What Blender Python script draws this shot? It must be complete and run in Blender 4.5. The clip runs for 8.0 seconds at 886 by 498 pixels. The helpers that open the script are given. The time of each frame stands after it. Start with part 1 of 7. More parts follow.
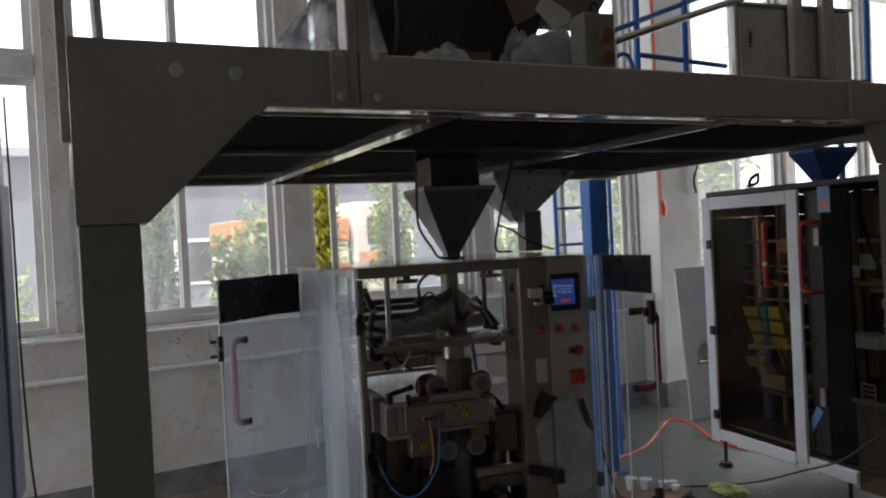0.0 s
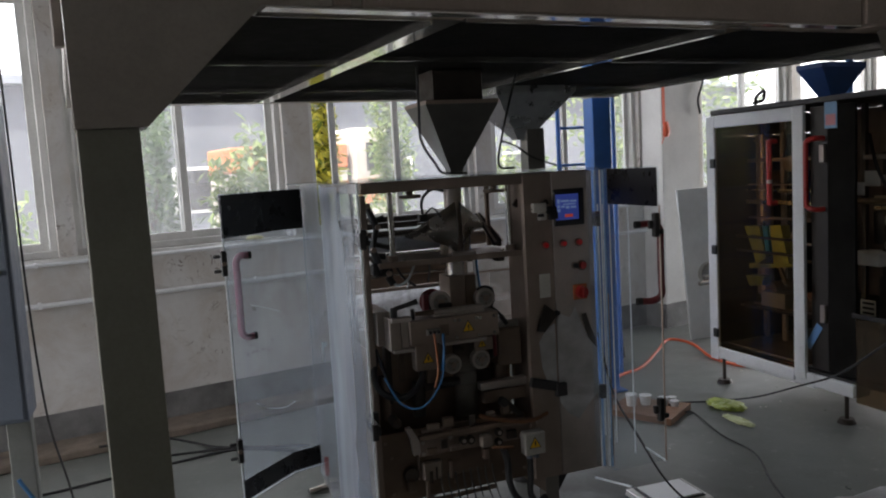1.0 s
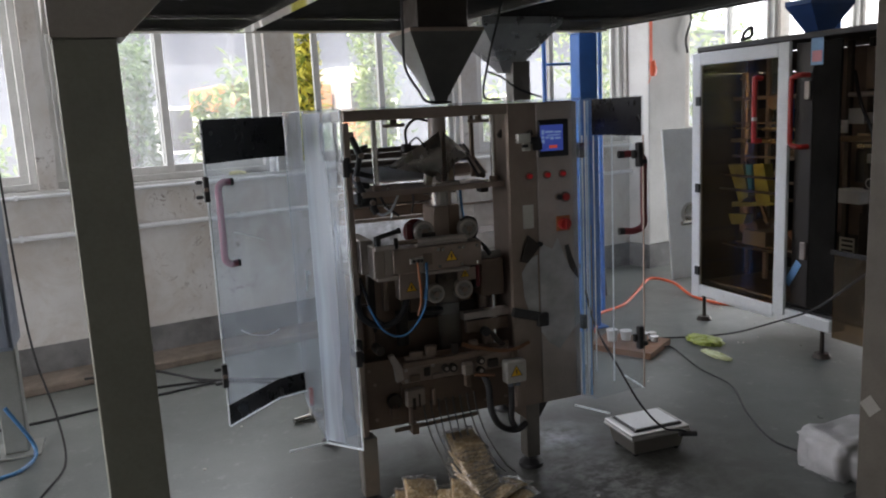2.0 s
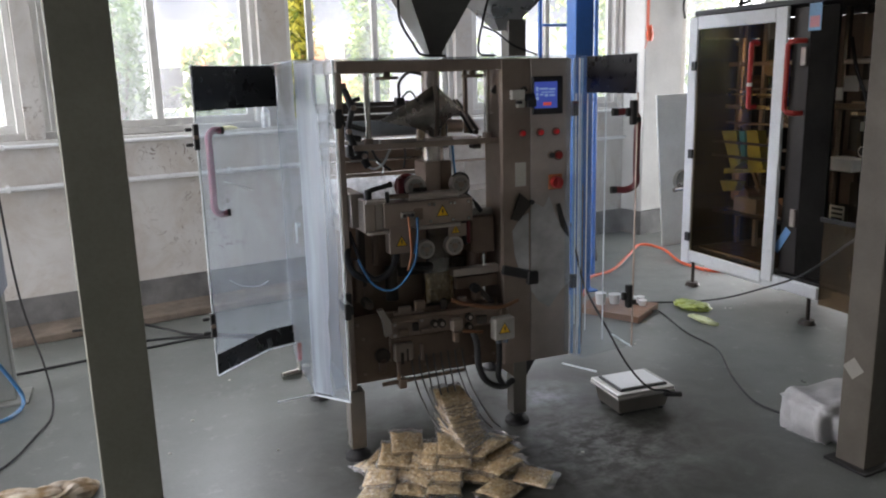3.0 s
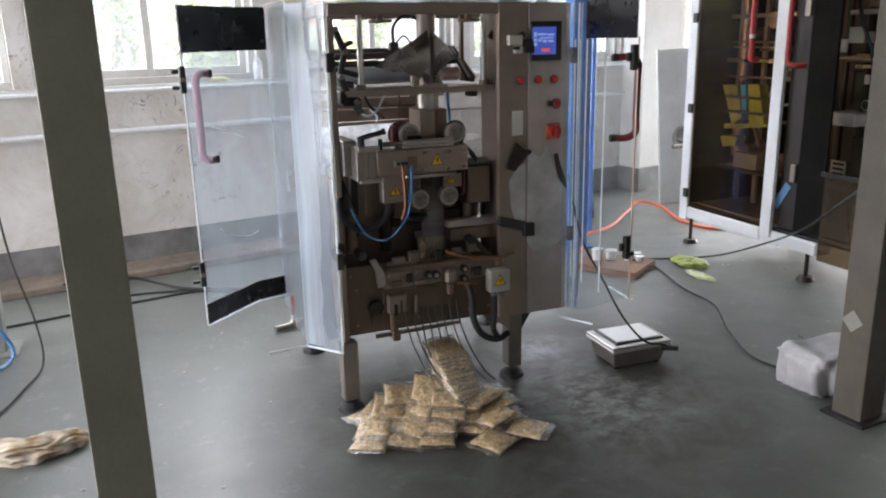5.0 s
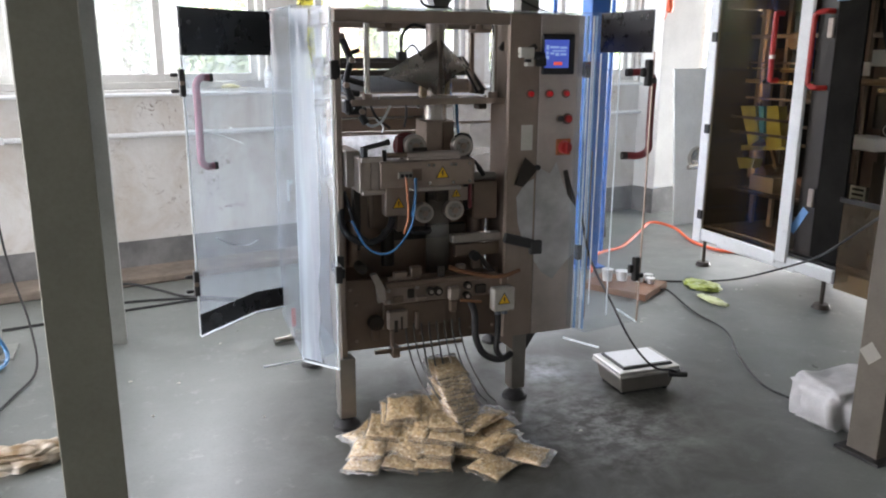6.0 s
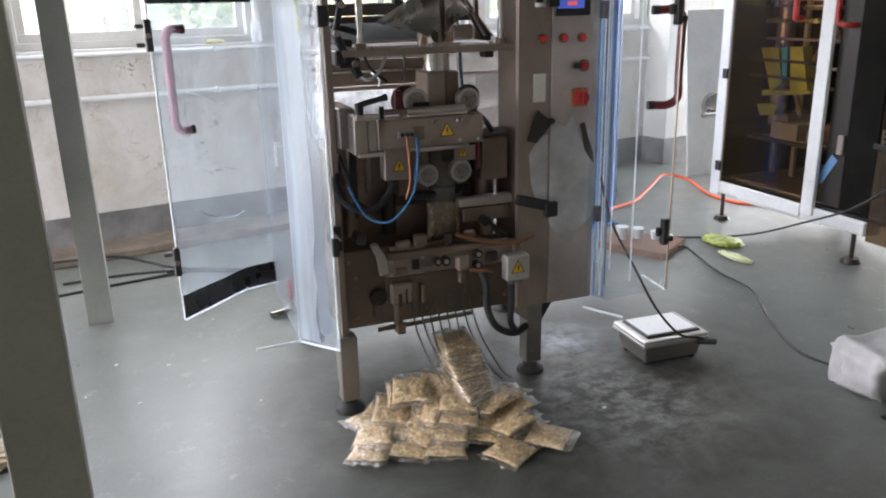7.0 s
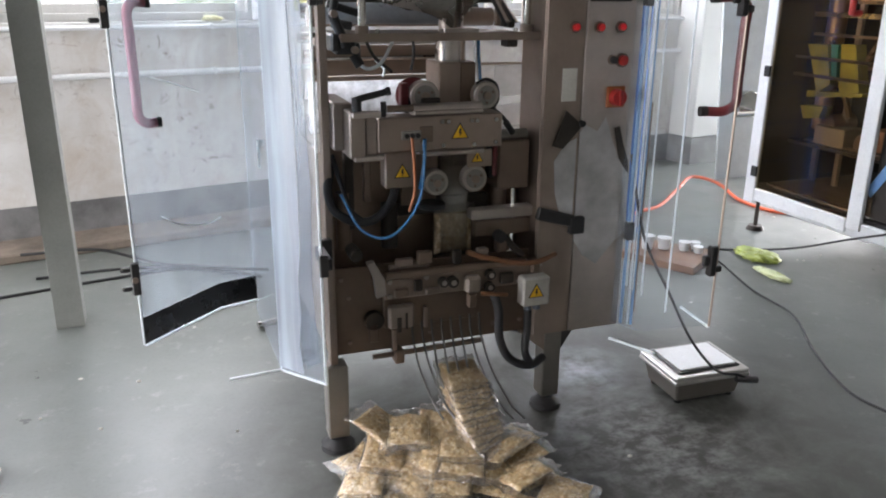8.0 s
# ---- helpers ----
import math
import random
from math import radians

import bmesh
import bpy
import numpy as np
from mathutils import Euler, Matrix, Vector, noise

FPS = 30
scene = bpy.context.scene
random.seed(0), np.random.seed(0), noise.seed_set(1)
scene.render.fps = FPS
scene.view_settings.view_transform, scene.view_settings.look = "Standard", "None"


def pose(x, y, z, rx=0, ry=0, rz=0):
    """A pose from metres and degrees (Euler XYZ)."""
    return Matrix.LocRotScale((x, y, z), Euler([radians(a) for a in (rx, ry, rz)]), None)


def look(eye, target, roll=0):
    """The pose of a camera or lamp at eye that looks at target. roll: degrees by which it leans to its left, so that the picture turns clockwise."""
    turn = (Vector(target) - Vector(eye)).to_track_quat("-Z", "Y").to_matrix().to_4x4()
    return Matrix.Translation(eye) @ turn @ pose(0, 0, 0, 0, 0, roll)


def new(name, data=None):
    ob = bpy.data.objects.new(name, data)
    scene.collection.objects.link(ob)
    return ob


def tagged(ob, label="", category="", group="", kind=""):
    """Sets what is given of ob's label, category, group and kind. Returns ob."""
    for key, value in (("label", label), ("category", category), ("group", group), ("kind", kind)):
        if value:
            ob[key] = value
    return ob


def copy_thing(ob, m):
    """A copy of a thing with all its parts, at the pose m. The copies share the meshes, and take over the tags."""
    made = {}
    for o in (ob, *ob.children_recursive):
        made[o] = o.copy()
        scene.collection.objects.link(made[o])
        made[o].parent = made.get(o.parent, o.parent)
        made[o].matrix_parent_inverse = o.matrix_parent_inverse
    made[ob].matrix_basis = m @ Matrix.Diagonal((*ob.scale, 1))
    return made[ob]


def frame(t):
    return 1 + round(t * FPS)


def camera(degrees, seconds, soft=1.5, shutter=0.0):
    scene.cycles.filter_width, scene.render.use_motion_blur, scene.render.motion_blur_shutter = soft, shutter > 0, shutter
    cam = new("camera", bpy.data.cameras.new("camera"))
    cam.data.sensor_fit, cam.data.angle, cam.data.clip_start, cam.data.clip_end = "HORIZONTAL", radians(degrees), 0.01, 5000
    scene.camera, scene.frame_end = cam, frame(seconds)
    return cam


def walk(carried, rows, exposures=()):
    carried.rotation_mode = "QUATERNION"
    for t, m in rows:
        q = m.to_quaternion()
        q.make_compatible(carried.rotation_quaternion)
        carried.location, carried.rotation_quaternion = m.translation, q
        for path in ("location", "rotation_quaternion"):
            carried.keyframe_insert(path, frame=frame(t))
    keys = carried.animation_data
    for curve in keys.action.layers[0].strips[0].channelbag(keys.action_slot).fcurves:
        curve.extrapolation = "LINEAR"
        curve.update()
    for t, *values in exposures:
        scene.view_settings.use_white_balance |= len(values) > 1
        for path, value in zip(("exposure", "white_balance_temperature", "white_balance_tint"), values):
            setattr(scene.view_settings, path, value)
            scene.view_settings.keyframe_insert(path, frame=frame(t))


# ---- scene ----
cam = camera(58.6, 8.0, 2.0)
PATH = [
    (0, (0.099, 0.021, 1.913), (0.79, 1.897, 1.883), -2.9),
    (0.5, (0.1, 0.037, 1.877), (0.8, 1.906, 1.751), -3.1),
    (1, (0.087, 0.049, 1.849), (0.767, 1.918, 1.641), -3.3),
    (1.5, (0.084, 0.037, 1.811), (0.768, 1.896, 1.535), -3.3),
    (2.8, (0.088, 0.033, 1.736), (0.815, 1.848, 1.315), -1.8),
    (3, (0.083, 0.034, 1.725), (0.798, 1.853, 1.297), -1.5),
    (3.5, (0.084, 0.044, 1.691), (0.786, 1.851, 1.199), -1.7),
    (4, (0.099, 0.064, 1.675), (0.811, 1.86, 1.158), -1.3),
    (5.5, (0.126, 0.107, 1.651), (0.837, 1.903, 1.13), -1.1),
    (6, (0.187, 0.161, 1.635), (0.872, 1.976, 1.15), 0.3),
    (6.5, (0.23, 0.231, 1.601), (0.872, 2.042, 1.044), 1.0),
    (7, (0.279, 0.468, 1.599), (0.949, 2.256, 1.004), -1.3),
    (7.5, (0.344, 0.705, 1.598), (1.041, 2.474, 0.976), -0.5),
    (8, (0.444, 0.885, 1.584), (1.086, 2.671, 0.952), 0.5),
]
walk(cam, [(t, look(eye, target, roll)) for t, eye, target, roll in PATH], [(0, 1.45), (1.0, 1.65), (1.7, 2.0), (2.8, 2.58), (3.5, 2.85), (4.2, 3.06), (5.5, 3.31), (6.5, 3.43), (8, 3.47)])

# ---- light ----
world = bpy.data.worlds.new("sky")
scene.world = world
world.use_nodes = True
_n, _l = world.node_tree.nodes, world.node_tree.links
_sky = _n.new("ShaderNodeTexSky")
_sky.sky_type, _sky.sun_disc = "NISHITA", False
_sky.sun_elevation, _sky.sun_rotation, _sky.dust_density = radians(57), radians(-137), 6.0
_haze = _n.new("ShaderNodeMix")
_haze.data_type = "RGBA"
_haze.inputs["Factor"].default_value, _haze.inputs["B"].default_value = 0.65, (8.0, 7.7, 8.1, 1)
_l.new(_sky.outputs[0], _haze.inputs["A"])
_l.new(_haze.outputs["Result"], _n["Background"].inputs[0])
_n["Background"].inputs[1].default_value = 0.23
sun = new("sun", bpy.data.lights.new("sun", "SUN"))
sun.data.energy, sun.data.angle, sun.data.color = 4.6, radians(0.6), (1.0, 0.95, 0.87)
sun.matrix_world = look((0, 0, 20), (9, 9.5, 0))


# ---- materials ----
def material(name):
    m = bpy.data.materials.new(name)
    m.use_nodes = True
    return m, m.node_tree.nodes, m.node_tree.links, m.node_tree.nodes["Principled BSDF"]


def ramp(n, l, fac, stops):
    r = n.new("ShaderNodeValToRGB")
    while len(r.color_ramp.elements) < len(stops):
        r.color_ramp.elements.new(0.5)
    for e, (p, c) in zip(r.color_ramp.elements, stops):
        e.position, e.color = p, (*c, 1) if len(c) == 3 else c
    l.new(fac, r.inputs[0])
    return r.outputs[0]


def noise_of(n, l, scale, detail=4.0, rough=0.6, stretch=(1, 1, 1), distortion=0.0):
    c, mp, t = n.new("ShaderNodeTexCoord"), n.new("ShaderNodeMapping"), n.new("ShaderNodeTexNoise")
    mp.inputs["Scale"].default_value = stretch
    l.new(c.outputs["Object"], mp.inputs[0])
    l.new(mp.outputs[0], t.inputs["Vector"])
    t.inputs["Scale"].default_value, t.inputs["Detail"].default_value = scale, detail
    t.inputs["Roughness"].default_value, t.inputs["Distortion"].default_value = rough, distortion
    return t.outputs["Fac"]


def mixed(n, l, fac, a, b, mode="MIX"):
    m = n.new("ShaderNodeMix")
    m.data_type, m.blend_type = "RGBA", mode
    if isinstance(fac, (int, float)):
        m.inputs["Factor"].default_value = fac
    else:
        l.new(fac, m.inputs["Factor"])
    for s, v in ((m.inputs["A"], a), (m.inputs["B"], b)):
        if isinstance(v, tuple):
            s.default_value = (*v, 1)
        else:
            l.new(v, s)
    return m.outputs["Result"]


def bump(n, l, b, height, strength=0.2, distance=0.01):
    k = n.new("ShaderNodeBump")
    k.inputs["Strength"].default_value, k.inputs["Distance"].default_value = strength, distance
    l.new(height, k.inputs["Height"])
    l.new(k.outputs[0], b.inputs["Normal"])


def plain(name, colour, rough=0.5, metal=0.0, vary=0.12, scale=18.0, bumps=0.05, fine=90.0):
    """A paint, plastic or metal with stains at two scales."""
    m, n, l, b = material(name)
    lo = tuple(max(0.0, c * (1 - 2 * vary)) for c in colour)
    hi = tuple(min(1.0, c * (1 + vary)) for c in colour)
    big = noise_of(n, l, scale * 0.2, 5)
    fin = noise_of(n, l, fine, 3)
    c1 = ramp(n, l, big, [(0.3, lo), (0.62, colour), (0.8, hi)])
    c2 = ramp(n, l, fin, [(0.3, (0.86,) * 3), (0.6, (1, 1, 1))])
    l.new(mixed(n, l, 0.6, c1, c2, "MULTIPLY"), b.inputs["Base Color"])
    l.new(ramp(n, l, noise_of(n, l, scale, 4), [(0.3, (max(0.03, rough - 0.1),) * 3), (0.7, (min(1, rough + 0.12),) * 3)]), b.inputs["Roughness"])
    b.inputs["Metallic"].default_value = metal
    if bumps:
        bump(n, l, b, fin, bumps, 0.004)
    return m


def steel(name, colour, rough=0.28, stretch=(1, 1, 60), metal=1.0):
    """Brushed stainless steel with handling marks."""
    m, n, l, b = material(name)
    brush = noise_of(n, l, 14, 3, 0.7, stretch)
    smear = noise_of(n, l, 5, 5, 0.65)
    l.new(mixed(n, l, 0.5, ramp(n, l, smear, [(0.3, tuple(c * 0.72 for c in colour)), (0.7, colour)]), ramp(n, l, brush, [(0.3, (0.8,) * 3), (0.7, (1, 1, 1))]), "MULTIPLY"), b.inputs["Base Color"])
    l.new(ramp(n, l, smear, [(0.3, (rough - 0.08,) * 3), (0.7, (rough + 0.14,) * 3)]), b.inputs["Roughness"])
    b.inputs["Metallic"].default_value = metal
    bump(n, l, b, brush, 0.05, 0.002)
    return m


def glow(name, colour, strength):
    m, n, l, b = material(name)
    b.inputs["Base Color"].default_value = (*[c * 0.4 for c in colour], 1)
    b.inputs["Emission Color"].default_value, b.inputs["Emission Strength"].default_value = (*colour, 1), strength
    return m


def clear(name, tint, haze=0.0, haze_colour=(0.8, 0.85, 0.9), rough=0.05, gloss=1.0, streak=(1, 1, 0.15), scale=6.0, crease=0.0, patchy=1.0, rim=0.8):
    """A clear sheet: what is behind shows through, with gloss, and a milky film of smears of the given density."""
    m, n, l, b = material(name)
    n.remove(b)
    tr, gl, df, fr = n.new("ShaderNodeBsdfTransparent"), n.new("ShaderNodeBsdfGlossy"), n.new("ShaderNodeBsdfDiffuse"), n.new("ShaderNodeLayerWeight")
    tr.inputs[0].default_value = (*tint, 1)
    gl.inputs["Roughness"].default_value = rough
    df.inputs[0].default_value = (*haze_colour, 1)
    tl = n.new("ShaderNodeBsdfTranslucent")
    tl.inputs[0].default_value = (*haze_colour, 1)
    both = n.new("ShaderNodeMixShader")
    both.inputs[0].default_value = 0.5
    l.new(df.outputs[0], both.inputs[1])
    l.new(tl.outputs[0], both.inputs[2])
    if crease:
        kb = n.new("ShaderNodeBump")
        kb.inputs["Strength"].default_value, kb.inputs["Distance"].default_value = crease, 0.01
        l.new(noise_of(n, l, 38, 4, 0.6, (1, 1, 1), 1.2), kb.inputs["Height"])
        l.new(kb.outputs[0], gl.inputs["Normal"])
    mh, mg = n.new("ShaderNodeMixShader"), n.new("ShaderNodeMixShader")
    smear = noise_of(n, l, scale, 5, 0.6, streak)
    l.new(ramp(n, l, smear, [(0.3, (haze * (1 - 0.5 * patchy),) * 3), (0.55, (haze,) * 3), (0.75, (min(1, haze * (1 + 0.9 * patchy)),) * 3)]), mh.inputs[0])
    l.new(tr.outputs[0], mh.inputs[1])
    l.new(both.outputs[0], mh.inputs[2])
    k = n.new("ShaderNodeMath")
    k.operation = "POWER"
    k.inputs[1].default_value = 4.0
    l.new(fr.outputs["Facing"], k.inputs[0])
    q = n.new("ShaderNodeMath")
    q.operation = "MULTIPLY_ADD"
    q.inputs[1].default_value, q.inputs[2].default_value = rim * gloss, 0.035 * gloss
    l.new(k.outputs[0], q.inputs[0])
    l.new(q.outputs[0], mg.inputs[0])
    l.new(mh.outputs[0], mg.inputs[1])
    l.new(gl.outputs[0], mg.inputs[2])
    l.new(mg.outputs[0], n["Material Output"].inputs[0])
    return m


def floor_material():
    m, n, l, b = material("worn_painted_concrete")
    big = noise_of(n, l, 0.7, 6, 0.6)
    mid = noise_of(n, l, 4.5, 6, 0.65)
    fine = noise_of(n, l, 60, 4, 0.6)
    base = ramp(n, l, big, [(0.3, (0.11, 0.121, 0.115)), (0.5, (0.142, 0.154, 0.147)), (0.72, (0.178, 0.19, 0.18))])
    worn = ramp(n, l, mid, [(0.3, (0.8, 0.8, 0.79)), (0.55, (1, 1, 1)), (0.8, (1.0, 0.99, 0.97))])
    c = mixed(n, l, 0.7, base, worn, "MULTIPLY")
    grit = ramp(n, l, fine, [(0.3, (0.78, 0.78, 0.78)), (0.5, (1, 1, 1))])
    c = mixed(n, l, 0.5, c, grit, "MULTIPLY")
    # a patch of pale scratches where goods were dragged
    tc, vm = n.new("ShaderNodeTexCoord"), n.new("ShaderNodeVectorMath")
    vm.operation = "DISTANCE"
    vm.inputs[1].default_value = (2.02, 2.98, 0.0)
    l.new(tc.outputs["Object"], vm.inputs[0])
    near = ramp(n, l, vm.outputs["Value"], [(0.08, (0.75, 0.75, 0.75)), (0.52, (0, 0, 0))])
    drag = ramp(n, l, noise_of(n, l, 11, 8, 0.7, (1.0, 1.3, 1), 0.25), [(0.44, (0, 0, 0)), (0.7, (1, 1, 1))])
    sp = n.new("ShaderNodeMath")
    sp.operation = "MULTIPLY"
    l.new(near, sp.inputs[0])
    l.new(drag, sp.inputs[1])
    # shade round the machine's front and heap painted dark, mixed with blotchy grime
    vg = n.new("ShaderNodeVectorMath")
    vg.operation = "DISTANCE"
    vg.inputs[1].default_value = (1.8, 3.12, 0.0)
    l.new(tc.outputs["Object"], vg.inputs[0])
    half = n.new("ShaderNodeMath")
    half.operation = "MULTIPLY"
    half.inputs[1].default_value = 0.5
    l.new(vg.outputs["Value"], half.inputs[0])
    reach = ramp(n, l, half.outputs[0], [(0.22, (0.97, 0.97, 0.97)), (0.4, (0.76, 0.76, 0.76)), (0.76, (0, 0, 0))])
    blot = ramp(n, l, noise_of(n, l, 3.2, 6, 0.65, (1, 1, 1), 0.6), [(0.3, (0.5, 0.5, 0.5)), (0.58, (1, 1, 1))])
    shade_grime = n.new("ShaderNodeMath")
    shade_grime.operation = "MULTIPLY"
    l.new(reach, shade_grime.inputs[0])
    l.new(blot, shade_grime.inputs[1])
    spots = ramp(n, l, noise_of(n, l, 2.6, 7, 0.75), [(0.5, (0, 0, 0)), (0.9, (0.35, 0.35, 0.35))])
    c = mixed(n, l, spots, c, (0.25, 0.255, 0.245))
    chalk = ramp(n, l, noise_of(n, l, 8, 8, 0.75), [(0.57, (0, 0, 0)), (0.74, (0.6, 0.6, 0.6))])
    c = mixed(n, l, chalk, c, (0.32, 0.33, 0.31))
    c = mixed(n, l, shade_grime.outputs[0], c, (0.04, 0.038, 0.032))
    c = mixed(n, l, sp.outputs[0], c, (0.34, 0.34, 0.335))
    # a smaller pale rub beside the machine's foot
    vr = n.new("ShaderNodeVectorMath")
    vr.operation = "DISTANCE"
    vr.inputs[1].default_value = (2.05, 3.62, 0.0)
    l.new(tc.outputs["Object"], vr.inputs[0])
    rub = n.new("ShaderNodeMath")
    rub.operation = "MULTIPLY"
    l.new(ramp(n, l, vr.outputs["Value"], [(0.04, (0.7, 0.7, 0.7)), (0.26, (0, 0, 0))]), rub.inputs[0])
    l.new(ramp(n, l, noise_of(n, l, 8, 6, 0.65), [(0.36, (0, 0, 0)), (0.62, (1, 1, 1))]), rub.inputs[1])
    c = mixed(n, l, rub.outputs[0], c, (0.36, 0.385, 0.42))
    l.new(c, b.inputs["Base Color"])
    # gloss drops with wear and dirt, and further inside the painted shade
    gloss = ramp(n, l, mid, [(0.3, (0.27,) * 3), (0.7, (0.45,) * 3)])
    l.new(mixed(n, l, shade_grime.outputs[0], gloss, (0.6, 0.6, 0.6)), b.inputs["Roughness"])
    l.new(ramp(n, l, shade_grime.outputs[0], [(0.0, (0.42,) * 3), (0.9, (0.22,) * 3)]), b.inputs["Specular IOR Level"])
    bump(n, l, b, mid, 0.05, 0.01)
    return m


def wall_material():
    """Old whitewash: grimy patches, brown scuffs, fine cracks."""
    m, n, l, b = material("old_whitewash")
    big = noise_of(n, l, 1.1, 6, 0.65)
    base = ramp(n, l, big, [(0.3, (0.47, 0.455, 0.435)), (0.5, (0.58, 0.568, 0.552)), (0.7, (0.66, 0.652, 0.64))])
    where = ramp(n, l, noise_of(n, l, 2.3, 3, 0.5), [(0.44, (0, 0, 0)), (0.62, (0.8, 0.8, 0.8))])
    marks = ramp(n, l, noise_of(n, l, 11, 8, 0.75, (1, 1, 1), 1.6), [(0.56, (0, 0, 0)), (0.63, (1, 1, 1))])
    k = n.new("ShaderNodeMath")
    k.operation = "MULTIPLY"
    l.new(where, k.inputs[0])
    l.new(marks, k.inputs[1])
    c = mixed(n, l, k.outputs[0], base, (0.13, 0.095, 0.075))
    smudge = ramp(n, l, noise_of(n, l, 3.1, 7, 0.7, (1, 1, 0.8), 0.7), [(0.46, (0, 0, 0)), (0.7, (0.55, 0.55, 0.55))])
    c = mixed(n, l, smudge, c, (0.4, 0.33, 0.26))
    drag = ramp(n, l, noise_of(n, l, 5.0, 8, 0.78, (0.5, 0.5, 2.6), 0.8), [(0.6, (0, 0, 0)), (0.74, (0.6, 0.6, 0.6))])
    c = mixed(n, l, drag, c, (0.3, 0.23, 0.18))
    l.new(c, b.inputs["Base Color"])
    b.inputs["Roughness"].default_value = 0.85
    bump(n, l, b, noise_of(n, l, 30, 6), 0.25, 0.01)
    return m


M_FLOOR, M_WALL = floor_material(), wall_material()
M_DADO = plain("grey_dado_paint", (0.2, 0.2, 0.2), 0.6, vary=0.3, bumps=0.2)
M_CEIL = plain("ceiling_paint", (0.5, 0.5, 0.48), 0.9)
M_HALL = plain("hall_plaster", (0.66, 0.645, 0.62), 0.9)
M_FRAME = plain("white_window_plastic", (0.72, 0.72, 0.7), 0.4, vary=0.1)
M_GLASS = clear("dusty_window_glass", (0.97, 0.98, 0.97), 0.165, (0.8, 0.81, 0.84), gloss=0.6)
M_POST = plain("grey_brown_steel_paint", (0.43, 0.385, 0.345), 0.42, vary=0.1)
M_BEAM = plain("warm_brown_grey_steel_paint", (0.48, 0.395, 0.34), 0.4, vary=0.1)
M_POSTGREEN = plain("faded_grey_green_steel_paint", (0.29, 0.285, 0.238), 0.42, vary=0.1)
# darker copy of the post paint: the right post's shade put into colour
M_POSTSHADE = plain("shaded_brown_grey_steel_paint", (0.11, 0.095, 0.078), 0.5, vary=0.15)
M_POST2 = plain("pale_grey_steel_paint", (0.24, 0.25, 0.235), 0.45, vary=0.08)
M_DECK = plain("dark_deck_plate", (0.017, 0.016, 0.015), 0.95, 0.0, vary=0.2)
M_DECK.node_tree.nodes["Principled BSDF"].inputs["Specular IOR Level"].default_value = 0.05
M_PLASTER = plain("clean_white_plaster", (0.66, 0.655, 0.64), 0.85, vary=0.06, bumps=0.15)
M_ZINC = plain("dull_zinc", (0.72, 0.72, 0.7), 0.4, 0.2, vary=0.1)
def angle_steel():
    m, n, l, b = material("bare_angle_steel")
    l.new(ramp(n, l, noise_of(n, l, 9, 5), [(0.3, (0.82, 0.79, 0.75)), (0.7, (0.9, 0.88, 0.85))]), b.inputs["Base Color"])
    l.new(ramp(n, l, noise_of(n, l, 4, 4), [(0.35, (0.08,) * 3), (0.65, (0.15,) * 3)]), b.inputs["Roughness"])
    b.inputs["Metallic"].default_value = 0.92
    return m


M_GALV = angle_steel()
M_STEEL = steel("brushed_stainless", (0.58, 0.51, 0.465), 0.38, (1, 1, 60), 0.68)
M_STEEL2 = steel("dull_stainless", (0.4, 0.318, 0.268), 0.42, (60, 1, 1), 0.7)
# darker copy of the stainless: the dark hall it reflects put into the colour
M_STEELDARK = steel("dark_reflecting_stainless", (0.25, 0.18, 0.136), 0.38, (60, 1, 1), 0.4)
M_TROUGH = plain("blue_grey_enamel", (0.42, 0.45, 0.5), 0.35, 0.2, vary=0.1)
M_BROWNSTEEL = steel("brownish_stainless", (0.33, 0.245, 0.19), 0.36, (60, 1, 1), 0.6)
M_POLISH = steel("polished_stainless", (0.6, 0.56, 0.52), 0.22, (1, 1, 1), 0.95)
M_CHROME = steel("polished_rod", (0.7, 0.68, 0.64), 0.14, (1, 1, 1))
M_BLACK = plain("black_plastic", (0.026, 0.025, 0.026), 0.42, vary=0.2)
M_TAPE = plain("black_tape", (0.008, 0.008, 0.01), 0.3, vary=0.2)
M_RUBBER = plain("black_rubber", (0.02, 0.02, 0.022), 0.6, vary=0.2)
M_RED = plain("red_plastic", (0.42, 0.025, 0.022), 0.35, vary=0.1)
M_DULLRED = plain("maroon_plastic", (0.17, 0.022, 0.027), 0.4, vary=0.12)
M_PINK = plain("faded_red_plastic", (0.34, 0.1, 0.15), 0.4, vary=0.1)
M_WHITE = plain("white_enamel", (0.78, 0.8, 0.82), 0.35, vary=0.05)
M_GREYBOX = plain("grey_enamel", (0.29, 0.275, 0.25), 0.5, vary=0.08)
M_TAUPE = steel("warm_grey_stainless", (0.42, 0.35, 0.3), 0.36, (60, 1, 1), 0.55)
M_LEG = steel("dull_leg_stainless", (0.27, 0.25, 0.228), 0.34, (1, 1, 60), 0.55)
M_WEB = clear("grey_film_web", (0.8, 0.78, 0.76), 0.55, (0.66, 0.65, 0.64), 0.2, 1.0, (1, 1, 1), 6.0, 0.0, 0.8)
M_OFFWHITE = plain("offwhite_plastic", (0.66, 0.64, 0.58), 0.5, vary=0.08)
M_BLUE = plain("blue_enamel", (0.04, 0.17, 0.55), 0.4, vary=0.15)
M_BLUETUBE = plain("blue_air_tube", (0.06, 0.2, 0.42), 0.3, vary=0.05)
M_ORANGE = plain("orange_tube", (0.4, 0.13, 0.04), 0.4, vary=0.1)
M_REDHOSE = plain("orange_red_hose", (0.8, 0.13, 0.05), 0.45, vary=0.08)
M_YELLOW = plain("warning_yellow", (0.85, 0.5, 0.02), 0.5, vary=0.06)
